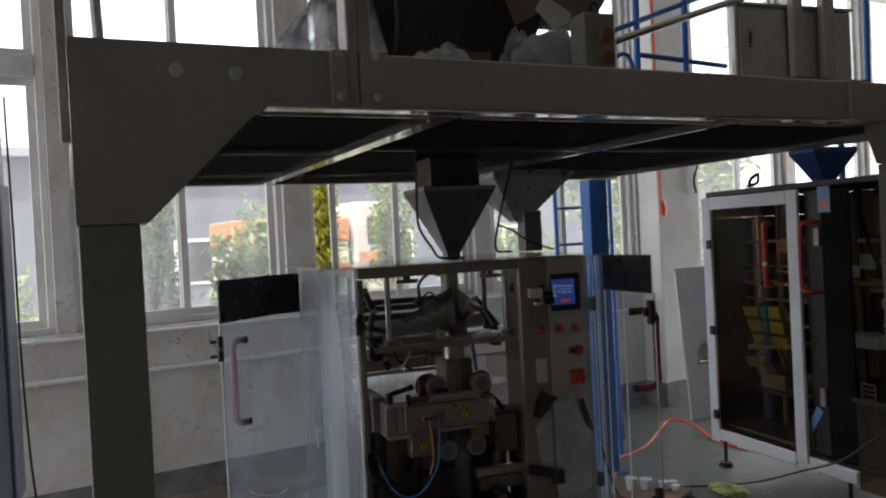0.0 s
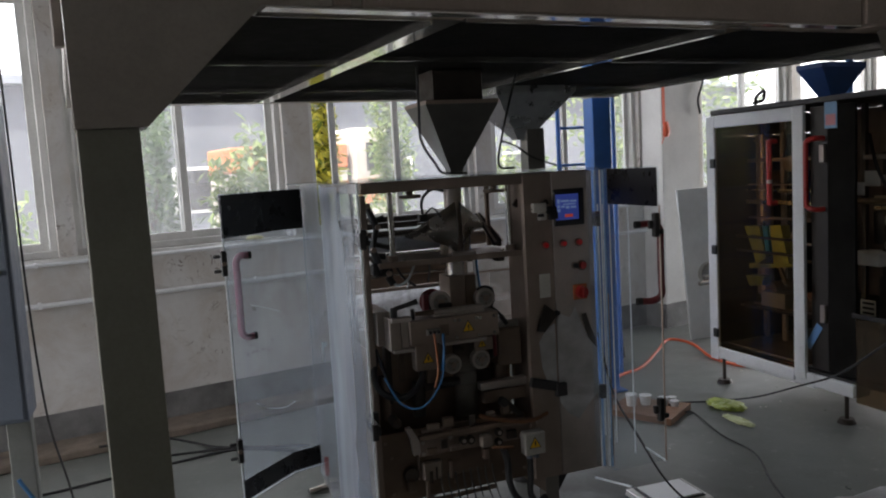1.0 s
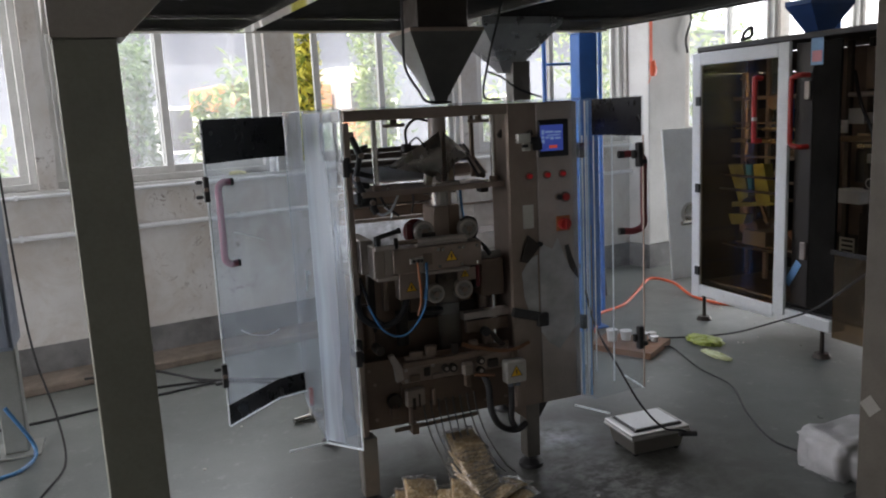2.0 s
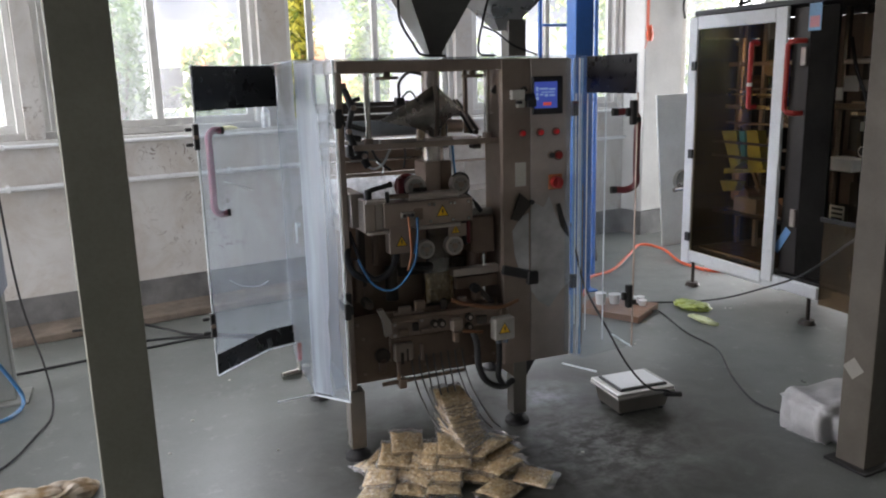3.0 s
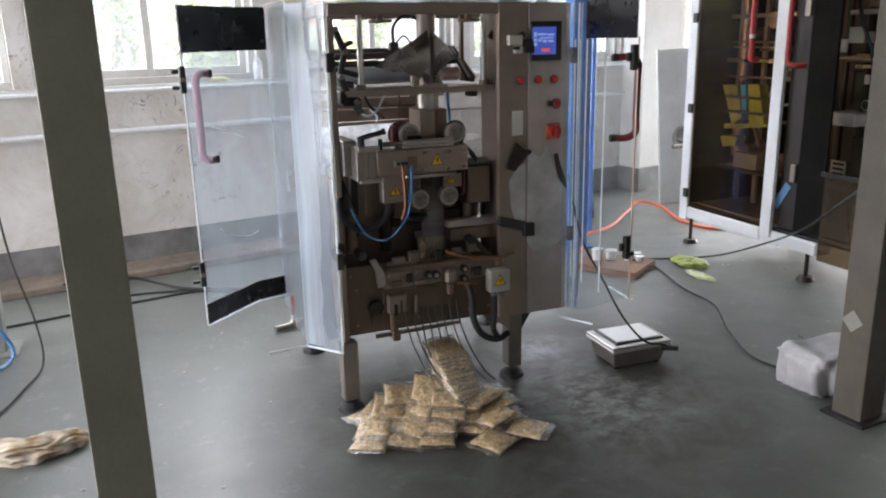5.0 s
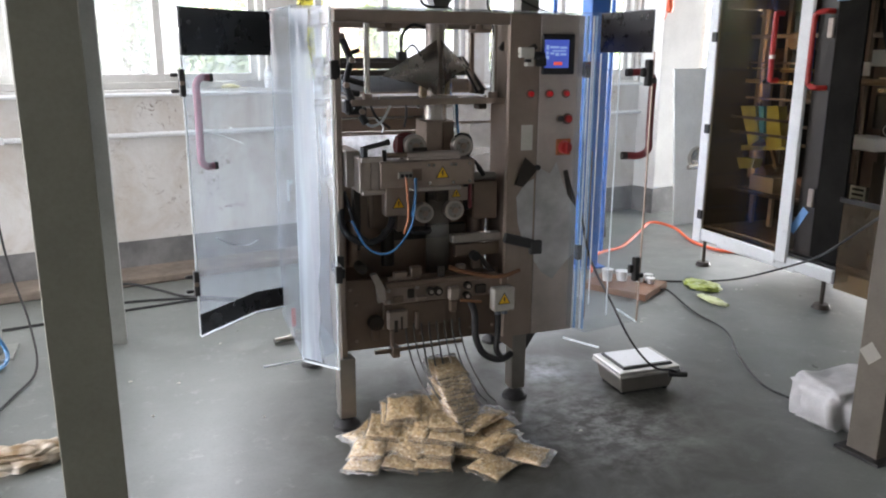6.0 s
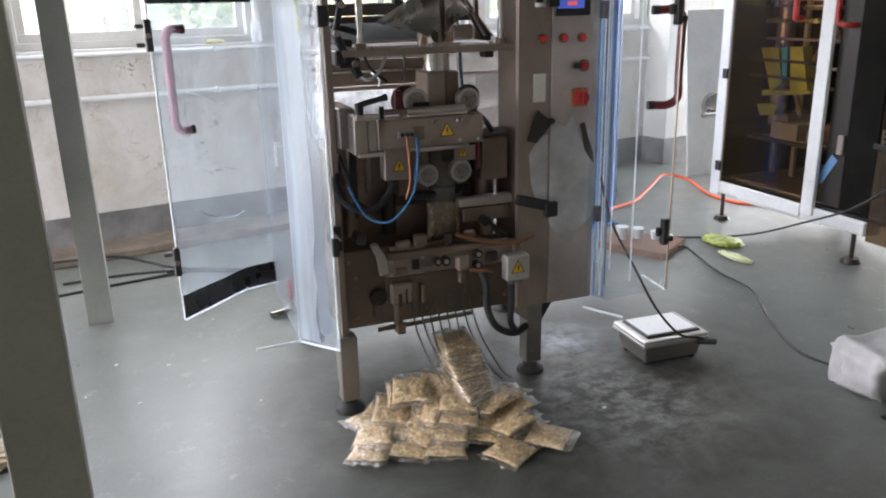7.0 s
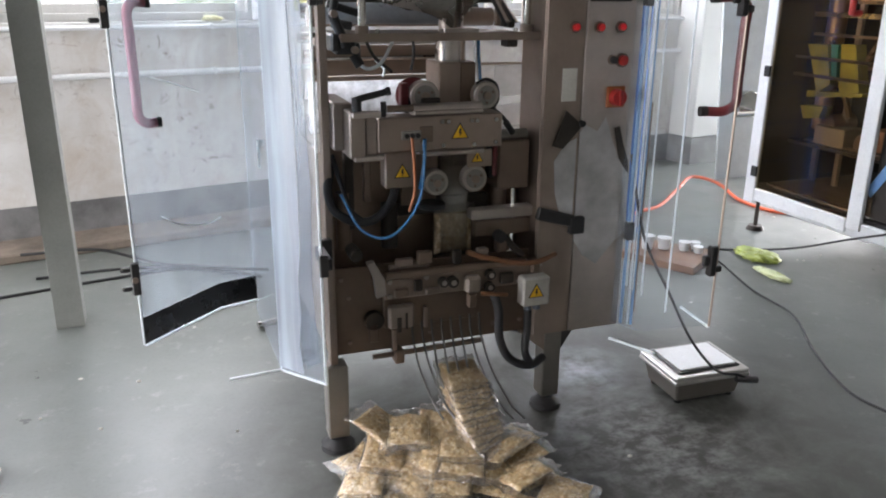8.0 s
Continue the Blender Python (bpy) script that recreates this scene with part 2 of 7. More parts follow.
M_BROWN = plain("brown_board", (0.24, 0.12, 0.065), 0.6, vary=0.2, bumps=0.2)
M_ACRYL = clear("clear_acrylic", (0.93, 0.96, 0.98), 0.13, (0.74, 0.81, 0.9), 0.06, 1.0)
M_ACRYL2 = clear("cleaner_acrylic", (0.95, 0.97, 0.98), 0.05, (0.74, 0.81, 0.9), 0.04, 1.0)
M_ACRYLFILM = clear("acrylic_with_peeling_film", (0.92, 0.95, 0.98), 0.2, (0.64, 0.71, 0.8), 0.16, 0.8, (1.5, 1.5, 0.13), 3.4, 0.0, 0.7)
M_LEAFFILM = clear("milky_protective_film", (0.93, 0.96, 0.98), 0.36, (0.76, 0.82, 0.9), 0.2, 0.8, (2.5, 2.5, 0.16), 5.0, 0.0, 0.6)
M_LEAFFILM2 = clear("bluish_protective_film", (0.86, 0.9, 0.93), 0.3, (0.45, 0.5, 0.57), 0.2, 0.8, (2.5, 2.5, 0.2), 7.0, 0.0, 0.9)
M_EDGEREFLECT = plain("blue_reflection_edge", (0.3, 0.52, 0.85), 0.2, vary=0.1)
M_EDGE = plain("polished_acrylic_edge", (0.8, 0.86, 0.9), 0.25, vary=0.03)
M_TINT = clear("bronze_tinted_glass", (0.83, 0.74, 0.61), 0.018, (0.3, 0.22, 0.12), 0.02, 0.5)
M_TINT2 = clear("brown_tinted_panel", (0.36, 0.29, 0.2), 0.3, (0.34, 0.27, 0.19), 0.06, 0.5)
M_FILM = clear("clear_packing_film", (0.985, 0.98, 0.97), 0.07, (0.95, 0.92, 0.87), 0.07, 4.0, (1, 1, 1), 25.0, 0.9, 1.0, 0.3)
M_FILMFAINT = clear("half_peeled_film", (0.95, 0.95, 0.95), 0.75, (0.82, 0.82, 0.82), 0.25, 1.2, (1, 1, 1), 3.0)
M_SLEEVE = clear("thin_film_sleeve", (0.97, 0.97, 0.96), 0.1, (0.9, 0.86, 0.8), 0.12, 2.2, (2, 2, 0.3), 14.0, 0.6)
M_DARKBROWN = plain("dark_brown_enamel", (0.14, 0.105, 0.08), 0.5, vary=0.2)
M_BROWNBLACK = plain("brown_black_steel", (0.055, 0.043, 0.034), 0.5, 0.2, vary=0.25)
M_HOPPER = steel("dark_sheet_steel", (0.16, 0.155, 0.145), 0.35, (1, 1, 1), 0.6)
M_HOPPER2 = steel("bright_sheet_steel", (0.42, 0.43, 0.45), 0.28, (1, 1, 1), 0.8)
M_BLUEGREY = plain("blue_grey_enamel_paint", (0.17, 0.2, 0.25), 0.45, vary=0.08)
M_NAVY = plain("dark_blue_enamel", (0.02, 0.07, 0.25), 0.4, vary=0.15)
M_WHITEFILM = clear("milky_film_sheet", (0.95, 0.95, 0.95), 0.7, (0.9, 0.92, 0.95), 0.2, 1.0, (1, 1, 1), 20.0)


# ---- building helpers ----
AT = {}


def place(ob, m):
    ob.matrix_basis = m
    AT[ob] = m
    return ob


def thing(name, m, label, category, group="", kind=""):
    """An Empty at a thing's base; parts written in world metres go under it."""
    return tagged(place(new(name), m), label, category, group, kind)


def finish(bm, bevel=0.0, smooth=0.6, segs=1):
    if bevel:
        bmesh.ops.bevel(bm, geom=[e for e in bm.edges if e.is_manifold and e.calc_face_angle(0) > 0.7], offset=bevel, segments=segs, affect="EDGES", clamp_overlap=True)
    bmesh.ops.recalc_face_normals(bm, faces=bm.faces)
    for f in bm.faces:
        f.smooth = True
    for e in bm.edges:
        e.smooth = e.is_manifold and e.calc_face_angle(0) < smooth


def part(name, bm, mat, parent=None, label="", bevel=0.0, frame_of=None, smooth=0.6, segs=1):
    """Links a bmesh as one mesh object. Its points are in world metres, or in frame_of's space."""
    finish(bm, bevel, smooth, segs)
    base = AT[parent] if parent else Matrix.Identity(4)
    bm.transform(base.inverted() @ (frame_of or Matrix.Identity(4)))
    me = bpy.data.meshes.new(name)
    bm.to_mesh(me)
    bm.free()
    me.materials.append(mat)
    ob = new(name, me)
    ob.parent = parent
    AT[ob] = base
    return tagged(ob, label)


def B(*boxes, m=None):
    """Boxes given as x0, x1, y0, y1, z0, z1."""
    bm = bmesh.new()
    for x0, x1, y0, y1, z0, z1 in boxes:
        q = Matrix.Translation(((x0 + x1) / 2, (y0 + y1) / 2, (z0 + z1) / 2)) @ Matrix.Diagonal((abs(x1 - x0), abs(y1 - y0), abs(z1 - z0), 1))
        bmesh.ops.create_cube(bm, size=1, matrix=(m @ q) if m else q)
    return bm


def rod(bm, a, b, r, seg=12, r2=None):
    a, b = Vector(a), Vector(b)
    d = b - a
    q = Matrix.Translation((a + b) / 2) @ d.to_track_quat("Z", "Y").to_matrix().to_4x4()
    bmesh.ops.create_cone(bm, cap_ends=True, segments=seg, radius1=r, radius2=r if r2 is None else r2, depth=d.length, matrix=q)
    return bm


def R(a, b, r, seg=12, r2=None):
    return rod(bmesh.new(), a, b, r, seg, r2)


def curve_points(pts, n=8):
    """A smooth line through the given points."""
    pts = [Vector(p) for p in pts]
    if len(pts) < 3:
        return pts
    out = []
    ext = [2 * pts[0] - pts[1], *pts, 2 * pts[-1] - pts[-2]]
    for i in range(1, len(ext) - 2):
        p0, p1, p2, p3 = ext[i - 1 : i + 3]
        for k in range(n):
            t = k / n
            out.append(0.5 * ((2 * p1) + (p2 - p0) * t + (2 * p0 - 5 * p1 + 4 * p2 - p3) * t * t + (3 * p1 - p0 - 3 * p2 + p3) * t * t * t))
    return out + [pts[-1]]


def tube(pts, r, seg=8, n=8, bm=None, smooth=True):
    bm = bm or bmesh.new()
    line = curve_points(pts, n) if smooth else [Vector(p) for p in pts]
    rings, up = [], Vector((0.3, 0.2, 1)).normalized()
    for i, p in enumerate(line):
        d = (line[min(i + 1, len(line) - 1)] - line[max(i - 1, 0)]).normalized()
        s = d.cross(up)
        s = s.normalized() if s.length > 1e-4 else Vector((1, 0, 0))
        up = s.cross(d).normalized()
        rings.append([bm.verts.new(p + r * (math.cos(a) * s + math.sin(a) * up)) for a in [2 * math.pi * k / seg for k in range(seg)]])
    for a, b in zip(rings, rings[1:]):
        for k in range(seg):
            bm.faces.new((a[k], a[(k + 1) % seg], b[(k + 1) % seg], b[k]))
    bm.faces.new(rings[0][::-1])
    bm.faces.new(rings[-1])
    return bm


def prism(outline, h0, h1, axis="z"):
    """A flat outline swept between two heights along an axis."""
    bm = bmesh.new()
    def at(p, h):
        return {"z": (p[0], p[1], h), "y": (p[0], h, p[1]), "x": (h, p[0], p[1])}[axis]
    lo, hi = [bm.verts.new(at(p, h0)) for p in outline], [bm.verts.new(at(p, h1)) for p in outline]
    bm.faces.new(lo[::-1])
    bm.faces.new(hi)
    for i in range(len(lo)):
        j = (i + 1) % len(lo)
        bm.faces.new((lo[i], lo[j], hi[j], hi[i]))
    return bm


def sheet(profile, z0, z1, t=0.006, bm=None):
    """An upright bent sheet along a plan line; z0 and z1 may be given point by point."""
    bm = bm or bmesh.new()
    n = len(profile)
    z0 = z0 if isinstance(z0, (list, tuple)) else [z0] * n
    z1 = z1 if isinstance(z1, (list, tuple)) else [z1] * n
    p = [Vector((*q, 0)) for q in profile]
    off = []
    for i in range(n):
        d = (p[min(i + 1, n - 1)] - p[max(i - 1, 0)]).normalized()
        off.append(Vector((-d.y, d.x, 0)) * t / 2)
    rows = [[bm.verts.new(p[i] + s * off[i] + Vector((0, 0, z))) for i, z in enumerate(zz)] for s, zz in ((-1, z0), (1, z0), (1, z1), (-1, z1))]
    for i in range(n - 1):
        for a in range(4):
            b = (a + 1) % 4
            bm.faces.new((rows[a][i], rows[a][i + 1], rows[b][i + 1], rows[b][i]))
    for i in (0, n - 1):
        bm.faces.new([rows[a][i] for a in range(4)])
    return bm


def funnel(cx, cy, zs, sizes):
    """A square hopper: half-widths (x, y) at each height."""
    bm = bmesh.new()
    rings = [[bm.verts.new((cx + sx * hx, cy + sy * hy, z)) for sx, sy in ((-1, -1), (1, -1), (1, 1), (-1, 1))] for z, (hx, hy) in zip(zs, sizes)]
    for a, b in zip(rings, rings[1:]):
        for k in range(4):
            bm.faces.new((a[k], a[(k + 1) % 4], b[(k + 1) % 4], b[k]))
    bm.faces.new(rings[0])
    bm.faces.new(rings[-1])
    return bm


I4 = Matrix.Identity(4)

# ---- floor, walls, ceiling ----
WALL = pose(0.07, 6.33, 0, 0, 0, 11)      # the window wall: x along it, y outwards
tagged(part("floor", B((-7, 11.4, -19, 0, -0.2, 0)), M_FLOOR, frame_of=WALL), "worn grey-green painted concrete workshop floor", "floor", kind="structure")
tagged(part("ceiling", B((-7.3, 11.7, -19.3, 0.3, 5.6, 5.8)), M_CEIL, frame_of=WALL), "plain pale workshop ceiling", "ceiling", kind="structure")
UNITS = [(-2.34, -0.64), (-0.52, 1.08), (1.31, 2.94), (3.12, 5.04), (6.02, 7.66), (7.84, 9.48), (9.66, 11.3)]
SILL, HEAD, TRANS = 1.36, 5.0, 3.25
boxes = [(-7, 11.4, 0, 0.24, 0.255, SILL), (-7, 11.4, 0, 0.24, HEAD, 5.6)]
edges = [-7] + [v for u in UNITS for v in u] + [11.4]
boxes += [(a, b, 0, 0.24, SILL, HEAD) for a, b in zip(edges[::2], edges[1::2])]
tagged(part("wall_north", B(*boxes), M_WALL, frame_of=WALL), "stained white plastered wall with tall windows", "wall", kind="structure")
tagged(part("baseboard", B((-7, 11.4, -0.006, 0.24, -0.2, 0.255)), M_DADO, frame_of=WALL), "dark grey painted band along the wall's foot", "baseboard", kind="structure")
tagged(part("trim_ledge", B((-7, 1.7, -0.34, -0.006, 0, 0.06)), plain("dusty_ledge", (0.22, 0.18, 0.145), 0.8, vary=0.3, bumps=0.3), frame_of=WALL, bevel=0.01), "dusty low concrete ledge along the wall", "ledge", kind="structure")
tagged(part("trim_sill", B((-7, 5.06, -0.012, 0.04, SILL - 0.03, SILL)), M_FRAME, frame_of=WALL, bevel=0.006), "white window sill along the wall", "sill", kind="structure")
tagged(part("trim_brown_band", B((-7, 5.06, -0.005, -0.001, SILL - 0.05, SILL - 0.031)), plain("mottled_brown_plaster", (0.25, 0.15, 0.095), 0.9, vary=0.6, scale=9.0), frame_of=WALL), "mottled brown joint under the window sill", "trim", kind="structure")
tagged(part("pillar", B((5.07, 5.63, -0.3, 0.0, 0.255, 5.6)), M_PLASTER, frame_of=WALL, bevel=0.01), "white plastered concrete pillar", "pillar", kind="structure")
tagged(part("pillar_base", B((5.066, 5.634, -0.305, -0.007, 0, 0.255)), M_DADO, frame_of=WALL), "dark grey painted foot of the pillar", "baseboard", kind="structure")


def window(u0, u1, number, joints=(), open_pane=-1):
    w = thing("window_%d" % number, WALL @ pose((u0 + u1) / 2, 0, SILL), "white plastic framed sliding window with dusty panes", "window", "tall workshop windows", "structure")
    f = 0.05
    y0, y1 = 0.05, 0.15
    part("window_frame", B((u0, u1, y0, y1, SILL, SILL + f), (u0, u1, y0, y1, HEAD - f, HEAD), (u0, u0 + f, y0, y1, SILL + f, HEAD - f), (u1 - f, u1, y0, y1, SILL + f, HEAD - f), (u0 + f, u1 - f, y0 - 0.01, y1, TRANS - 0.06, TRANS + 0.09)), M_FRAME, w, frame_of=WALL, bevel=0.004)
    cuts = [u0 + f - 0.035, *(joints or (u0 + 0.5 * (u1 - u0),)), u1 - f + 0.035]
    for z0, z1 in ((SILL + f, TRANS - 0.06), (TRANS + 0.09, HEAD - f)):
        for k, (a, b) in enumerate(zip(cuts, cuts[1:])):
            a, b = (a + 0.035, b + 0.035) if k == 0 else (a - 0.035, b - 0.035 if k == len(cuts) - 2 else b + 0.035)
            if k == open_pane and z0 < 2:
                continue
            yy = 0.075 + 0.032 * (k % 2)
            s = 0.055
            part("sash", B((a, b, yy, yy + 0.028, z0, z0 + s), (a, b, yy, yy + 0.028, z1 - s, z1), (a, a + s, yy, yy + 0.028, z0 + s, z1 - s), (b - s, b, yy, yy + 0.028, z0 + s, z1 - s)), M_FRAME, w, frame_of=WALL, bevel=0.003)
            p = part("pane", B((a + s, b - s, yy + 0.01, yy + 0.016, z0 + s, z1 - s)), M_GLASS, w, frame_of=WALL)
            p.visible_shadow = False
    return w


for i, (a, b) in enumerate(UNITS):
    window(a, b, i + 1, *(((1.567, 2.16), 0) if i == 2 else ()))

# unseen rest of the hall behind and beside the camera, opened for fill lamps
BACKY = -19.0
tagged(part("wall_south", B((-7, 11.4, BACKY - 0.24, BACKY, 0, 5.6)), M_HALL, frame_of=WALL), "dim grey plastered wall far behind", "wall", kind="structure")
tagged(part("wall_east", B((11.4, 11.64, BACKY, -2.65, 0, 5.6), (11.4, 11.64, -0.55, 0.24, 0, 5.6), (11.4, 11.64, -2.65, -0.55, 3.6, 5.6)), M_HALL, frame_of=WALL), "unseen grey plastered end wall with an opening for the east fill lamp", "wall", kind="structure")
tagged(part("wall_west", B((-7.24, -7, BACKY, -4.1, 0, 5.6), (-7.24, -7, -0.5, 0.24, 0, 5.6), (-7.24, -7, -4.1, -0.5, 3.9, 5.6)), M_WALL, frame_of=WALL), "unseen white plastered end wall with an opening for the west fill lamp", "wall", kind="structure")


def area(name, m, sx, sy, watts, colour=(1, 1, 1)):
    a = new(name, bpy.data.lights.new(name, "AREA"))
    a.data.shape, a.data.size, a.data.size_y, a.data.energy, a.data.color = "RECTANGLE", sx, sy, watts, colour
    a.matrix_world = m
    return a


# fill lamps for the left and the far right; both openings are added
area("fill_west", WALL @ look((-6.98, -2.3, 1.95), (0, -2.3, 1.9)), 3.5, 3.8, 20, (1.0, 0.985, 0.985))
area("fill_east", WALL @ look((11.38, -1.6, 1.8), (0, -1.6, 1.7)), 2.0, 3.5, 100, (1.0, 0.985, 0.98))

# pipes along the wall
for z, r, u0 in ((1.325, 0.014, -6.9), (1.04, 0.019, -0.95)):
    rail = thing("wall_conduit", WALL @ pose(0, -0.04, z), "thin white-painted pipe fixed along the wall", "pipe", "pipes along the wall")
    part("pipe", R((u0, -0.055, z), (5.06, -0.055, z), r, 10), M_WHITE, rail, frame_of=WALL)
    for u in (-0.8, 0.75, 2.6, 4.4):
        part("bracket", B((u - 0.012, u + 0.012, -0.055 - r, 0.002, z - r - 0.004, z + r + 0.004)), M_WHITE, rail, frame_of=WALL, bevel=0.003)

# ---- steel platform ----
DECK = pose(0.0, 2.17, 0, 0, 0, 5)        # x along the front beam from the near post's middle, y to the back
BEAM0, BEAM1 = 2.284, 2.436
platform = thing("steel_platform", DECK, "grey painted steel platform with a dark deck on square posts", "platform")
part("front_beam", B((0.66, 2.64, -0.07, 0.03, BEAM0, BEAM1)), M_BEAM, platform, frame_of=DECK, bevel=0.006)
part("front_beam", B((2.72, 3.6, -0.07, 0.03, BEAM0, BEAM1)), M_BEAM, platform, frame_of=DECK, bevel=0.006)
part("gusset", prism([(-0.073, 1.985), (0.09, 1.985), (0.39, BEAM0), (0.575, BEAM0), (0.575, BEAM1), (-0.073, BEAM1)], -0.075, 0.075, "y"), M_POST, platform, frame_of=DECK, bevel=0.004)
part("gusset", prism([(3.042, 2.122), (2.893, 2.122), (2.82, BEAM0 - 0.006), (3.042, BEAM0 - 0.006)], -0.142, 0.002, "y"), M_POSTSHADE, platform, frame_of=DECK, bevel=0.004)
part("post", B((-0.0705, 0.0705, -0.0705, 0.0705, 0.012, 1.983)), M_POSTGREEN, platform, frame_of=DECK, bevel=0.002)
part("post", B((2.895, 3.04, -0.14, 0.0, 0.012, 2.12)), M_POSTSHADE, platform, frame_of=DECK, bevel=0.003)
part("base_plate", B((-0.13, 0.13, -0.13, 0.13, 0, 0.012)), M_POST, platform, frame_of=DECK, bevel=0.003)
part("base_plate", B((2.86, 3.075, -0.175, 0.035, 0, 0.014)), M_BLACK, platform, frame_of=DECK, bevel=0.003)
part("sticker", B((-0.001, 0.001, -0.035, 0.035, -0.035, 0.035), m=DECK @ pose(2.893, -0.05, 0.45, 45, 0, 0)), M_GREYBOX, platform, "faded diamond sticker")
# upright with its flange plates
part("upright", B((0.628, 0.66, -0.072, 0.0, BEAM0, 3.4), (0.662, 0.705, -0.06, -0.05, BEAM1 + 0.006, 3.4)), M_POST, platform, frame_of=DECK, bevel=0.004)
for u0, u1 in ((0.577, 0.626), (0.662, 0.74)):
    part("flange", B((u0, u1, -0.083, 0.02, BEAM0 + 0.002, BEAM1 + 0.004)), M_BEAM, platform, frame_of=DECK, bevel=0.003)
part("flange", B((2.645, 2.715, -0.083, 0.02, BEAM0 + 0.002, BEAM1 + 0.004)), M_BEAM, platform, frame_of=DECK, bevel=0.003)
for u, z in ((0.6, 2.425), (0.6, 2.312), (0.706, 2.425), (0.706, 2.312)):
    part("bolt", R((u, -0.092, z), (u, -0.08, z), 0.011, 6), M_ZINC, platform, frame_of=DECK)
for u, z in ((0.174, 2.366), (0.32, 2.363)):
    bm = R((u, -0.079, z), (u, -0.075, z), 0.018, 16)
    rod(bm, (u, -0.094, z), (u, -0.079, z), 0.014, 6)
    part("bolt", bm, M_ZINC, platform, "large hexagon bolt", frame_of=DECK)
part("corner_angle", B((-0.099, -0.071, 0.28, 0.32, 2.23, 3.6)), M_POST, platform, frame_of=DECK, bevel=0.004)
part("rail_pole", R((0.02, 0.35, 2.42), (-0.02, 0.35, 3.6), 0.016, 10), M_ZINC, platform, frame_of=DECK)
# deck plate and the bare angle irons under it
# plate lowered and near-black: stands in for the shade between the angles
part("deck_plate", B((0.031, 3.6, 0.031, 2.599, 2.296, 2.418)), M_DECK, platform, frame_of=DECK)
part("rear_beam", B((-0.07, 3.6, 2.6, 2.7, BEAM0, BEAM1)), M_POST, platform, frame_of=DECK, bevel=0.004)
part("side_beam", B((-0.07, 0.03, 0.08, 2.598, BEAM0, BEAM1)), M_POST, platform, frame_of=DECK, bevel=0.004)
for u in (0.95, 2.1, 3.3):
    part("cross_angle", B((u - 0.042, u + 0.07, 0.034, 2.59, BEAM0 - 0.004, BEAM0 + 0.01), (u - 0.042, u - 0.036, 0.034, 2.59, BEAM0 - 0.02, BEAM0 - 0.004)), M_GALV, platform, frame_of=DECK)
for v in (0.05, 0.98, 1.95, 2.5):
    spans = ((0.4 if v < 0.5 else 0.035, 0.906), (1.022, 2.056), (2.172, 3.256))
    for k, (a, b) in enumerate(spans):
        w = v - 0.12 if k and 0.5 < v < 1.5 else v
        part("long_angle", B((a, b, w - 0.03, w + 0.03, BEAM0, BEAM0 + 0.01), (a, b, w - 0.03, w - 0.026, BEAM0 - 0.012, BEAM0)), M_GALV, platform, frame_of=DECK)
part("beam_flange", B((0.4, 2.64, -0.068, -0.012, BEAM0 - 0.006, BEAM0 - 0.001)), M_GALV, platform, "bare bright edge under the front beam", frame_of=DECK)
rear = thing("steel_post", pose(-0.06, 4.86, 0, 0, 0, 4), "slim pale grey square steel post on the floor", "post")
part("shaft", B((-0.126, 0.0, 4.79, 4.905, 0.0, 2.279)), M_POST2, rear, bevel=0.002)

# grey column and hanging cabinet beyond the posts
col = thing("steel_column", pose(-0.68, 4.85, 0), "blue-grey steel column with a bolted base plate", "column")
part("shaft", B((-0.76, -0.64, 4.78, 4.9, 0.014, 2.6)), M_POST2, col, bevel=0.006)
part("base_plate", B((-0.82, -0.575, 4.72, 4.97, 0, 0.014)), M_POST2, col, bevel=0.003)
for dx in (-0.79, -0.605):
    part("bolt", R((dx, 4.75, 0.014), (dx, 4.75, 0.03), 0.009, 6), M_GALV, col)

box = thing("wall_cabinet", pose(-0.85, 4.64, 0.67), "blue-grey metal cabinet fixed to the steel column", "cabinet")
part("case", B((-1.1, -0.6, 4.5, 4.778, 0.67, 2.3)), M_BLUEGREY, box, bevel=0.006)
part("door", B((-1.08, -0.62, 4.484, 4.498, 0.69, 2.28)), M_BLUEGREY, box, bevel=0.004)
part("door_lock", R((-0.66, 4.484, 1.45), (-0.66, 4.47, 1.45), 0.014, 14), M_CHROME, box)

# ---- packing machine ----
mach = thing("packing_machine", pose(1.45, 3.75, 0), "stainless vertical bag-packing machine with its clear doors open", "packing machine")
# frame
part("corner_post", B((0.915, 0.942, 3.33, 3.37, 0.335, 1.745)), M_STEEL2, mach, bevel=0.003)
part("corner_post", B((0.925, 0.965, 4.14, 4.18, 0.335, 1.745)), M_STEEL, mach, bevel=0.003)
part("top_rail", B((0.92, 1.684, 3.33, 3.375, 1.748, 1.795)), M_STEEL2, mach, bevel=0.003)
part("top_rail", B((0.92, 0.965, 3.377, 4.18, 1.748, 1.795)), M_STEEL2, mach, bevel=0.003)
part("top_rail", B((0.967, 1.70, 4.135, 4.18, 1.748, 1.795)), M_STEEL2, mach, bevel=0.003)
part("top_plate", B((0.75, 2.06, 3.30, 4.2, 1.798, 1.806)), M_ACRYL, mach, "clear acrylic top cover")
part("lower_plate", B((0.93, 1.70, 3.40, 3.412, 0.335, 0.66)), M_STEELDARK, mach, "stainless front plate, coloured for the dark hall it reflects", bevel=0.002)
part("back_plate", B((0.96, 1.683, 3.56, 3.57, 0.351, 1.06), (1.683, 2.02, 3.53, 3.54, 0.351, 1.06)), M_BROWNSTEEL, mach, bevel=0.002)
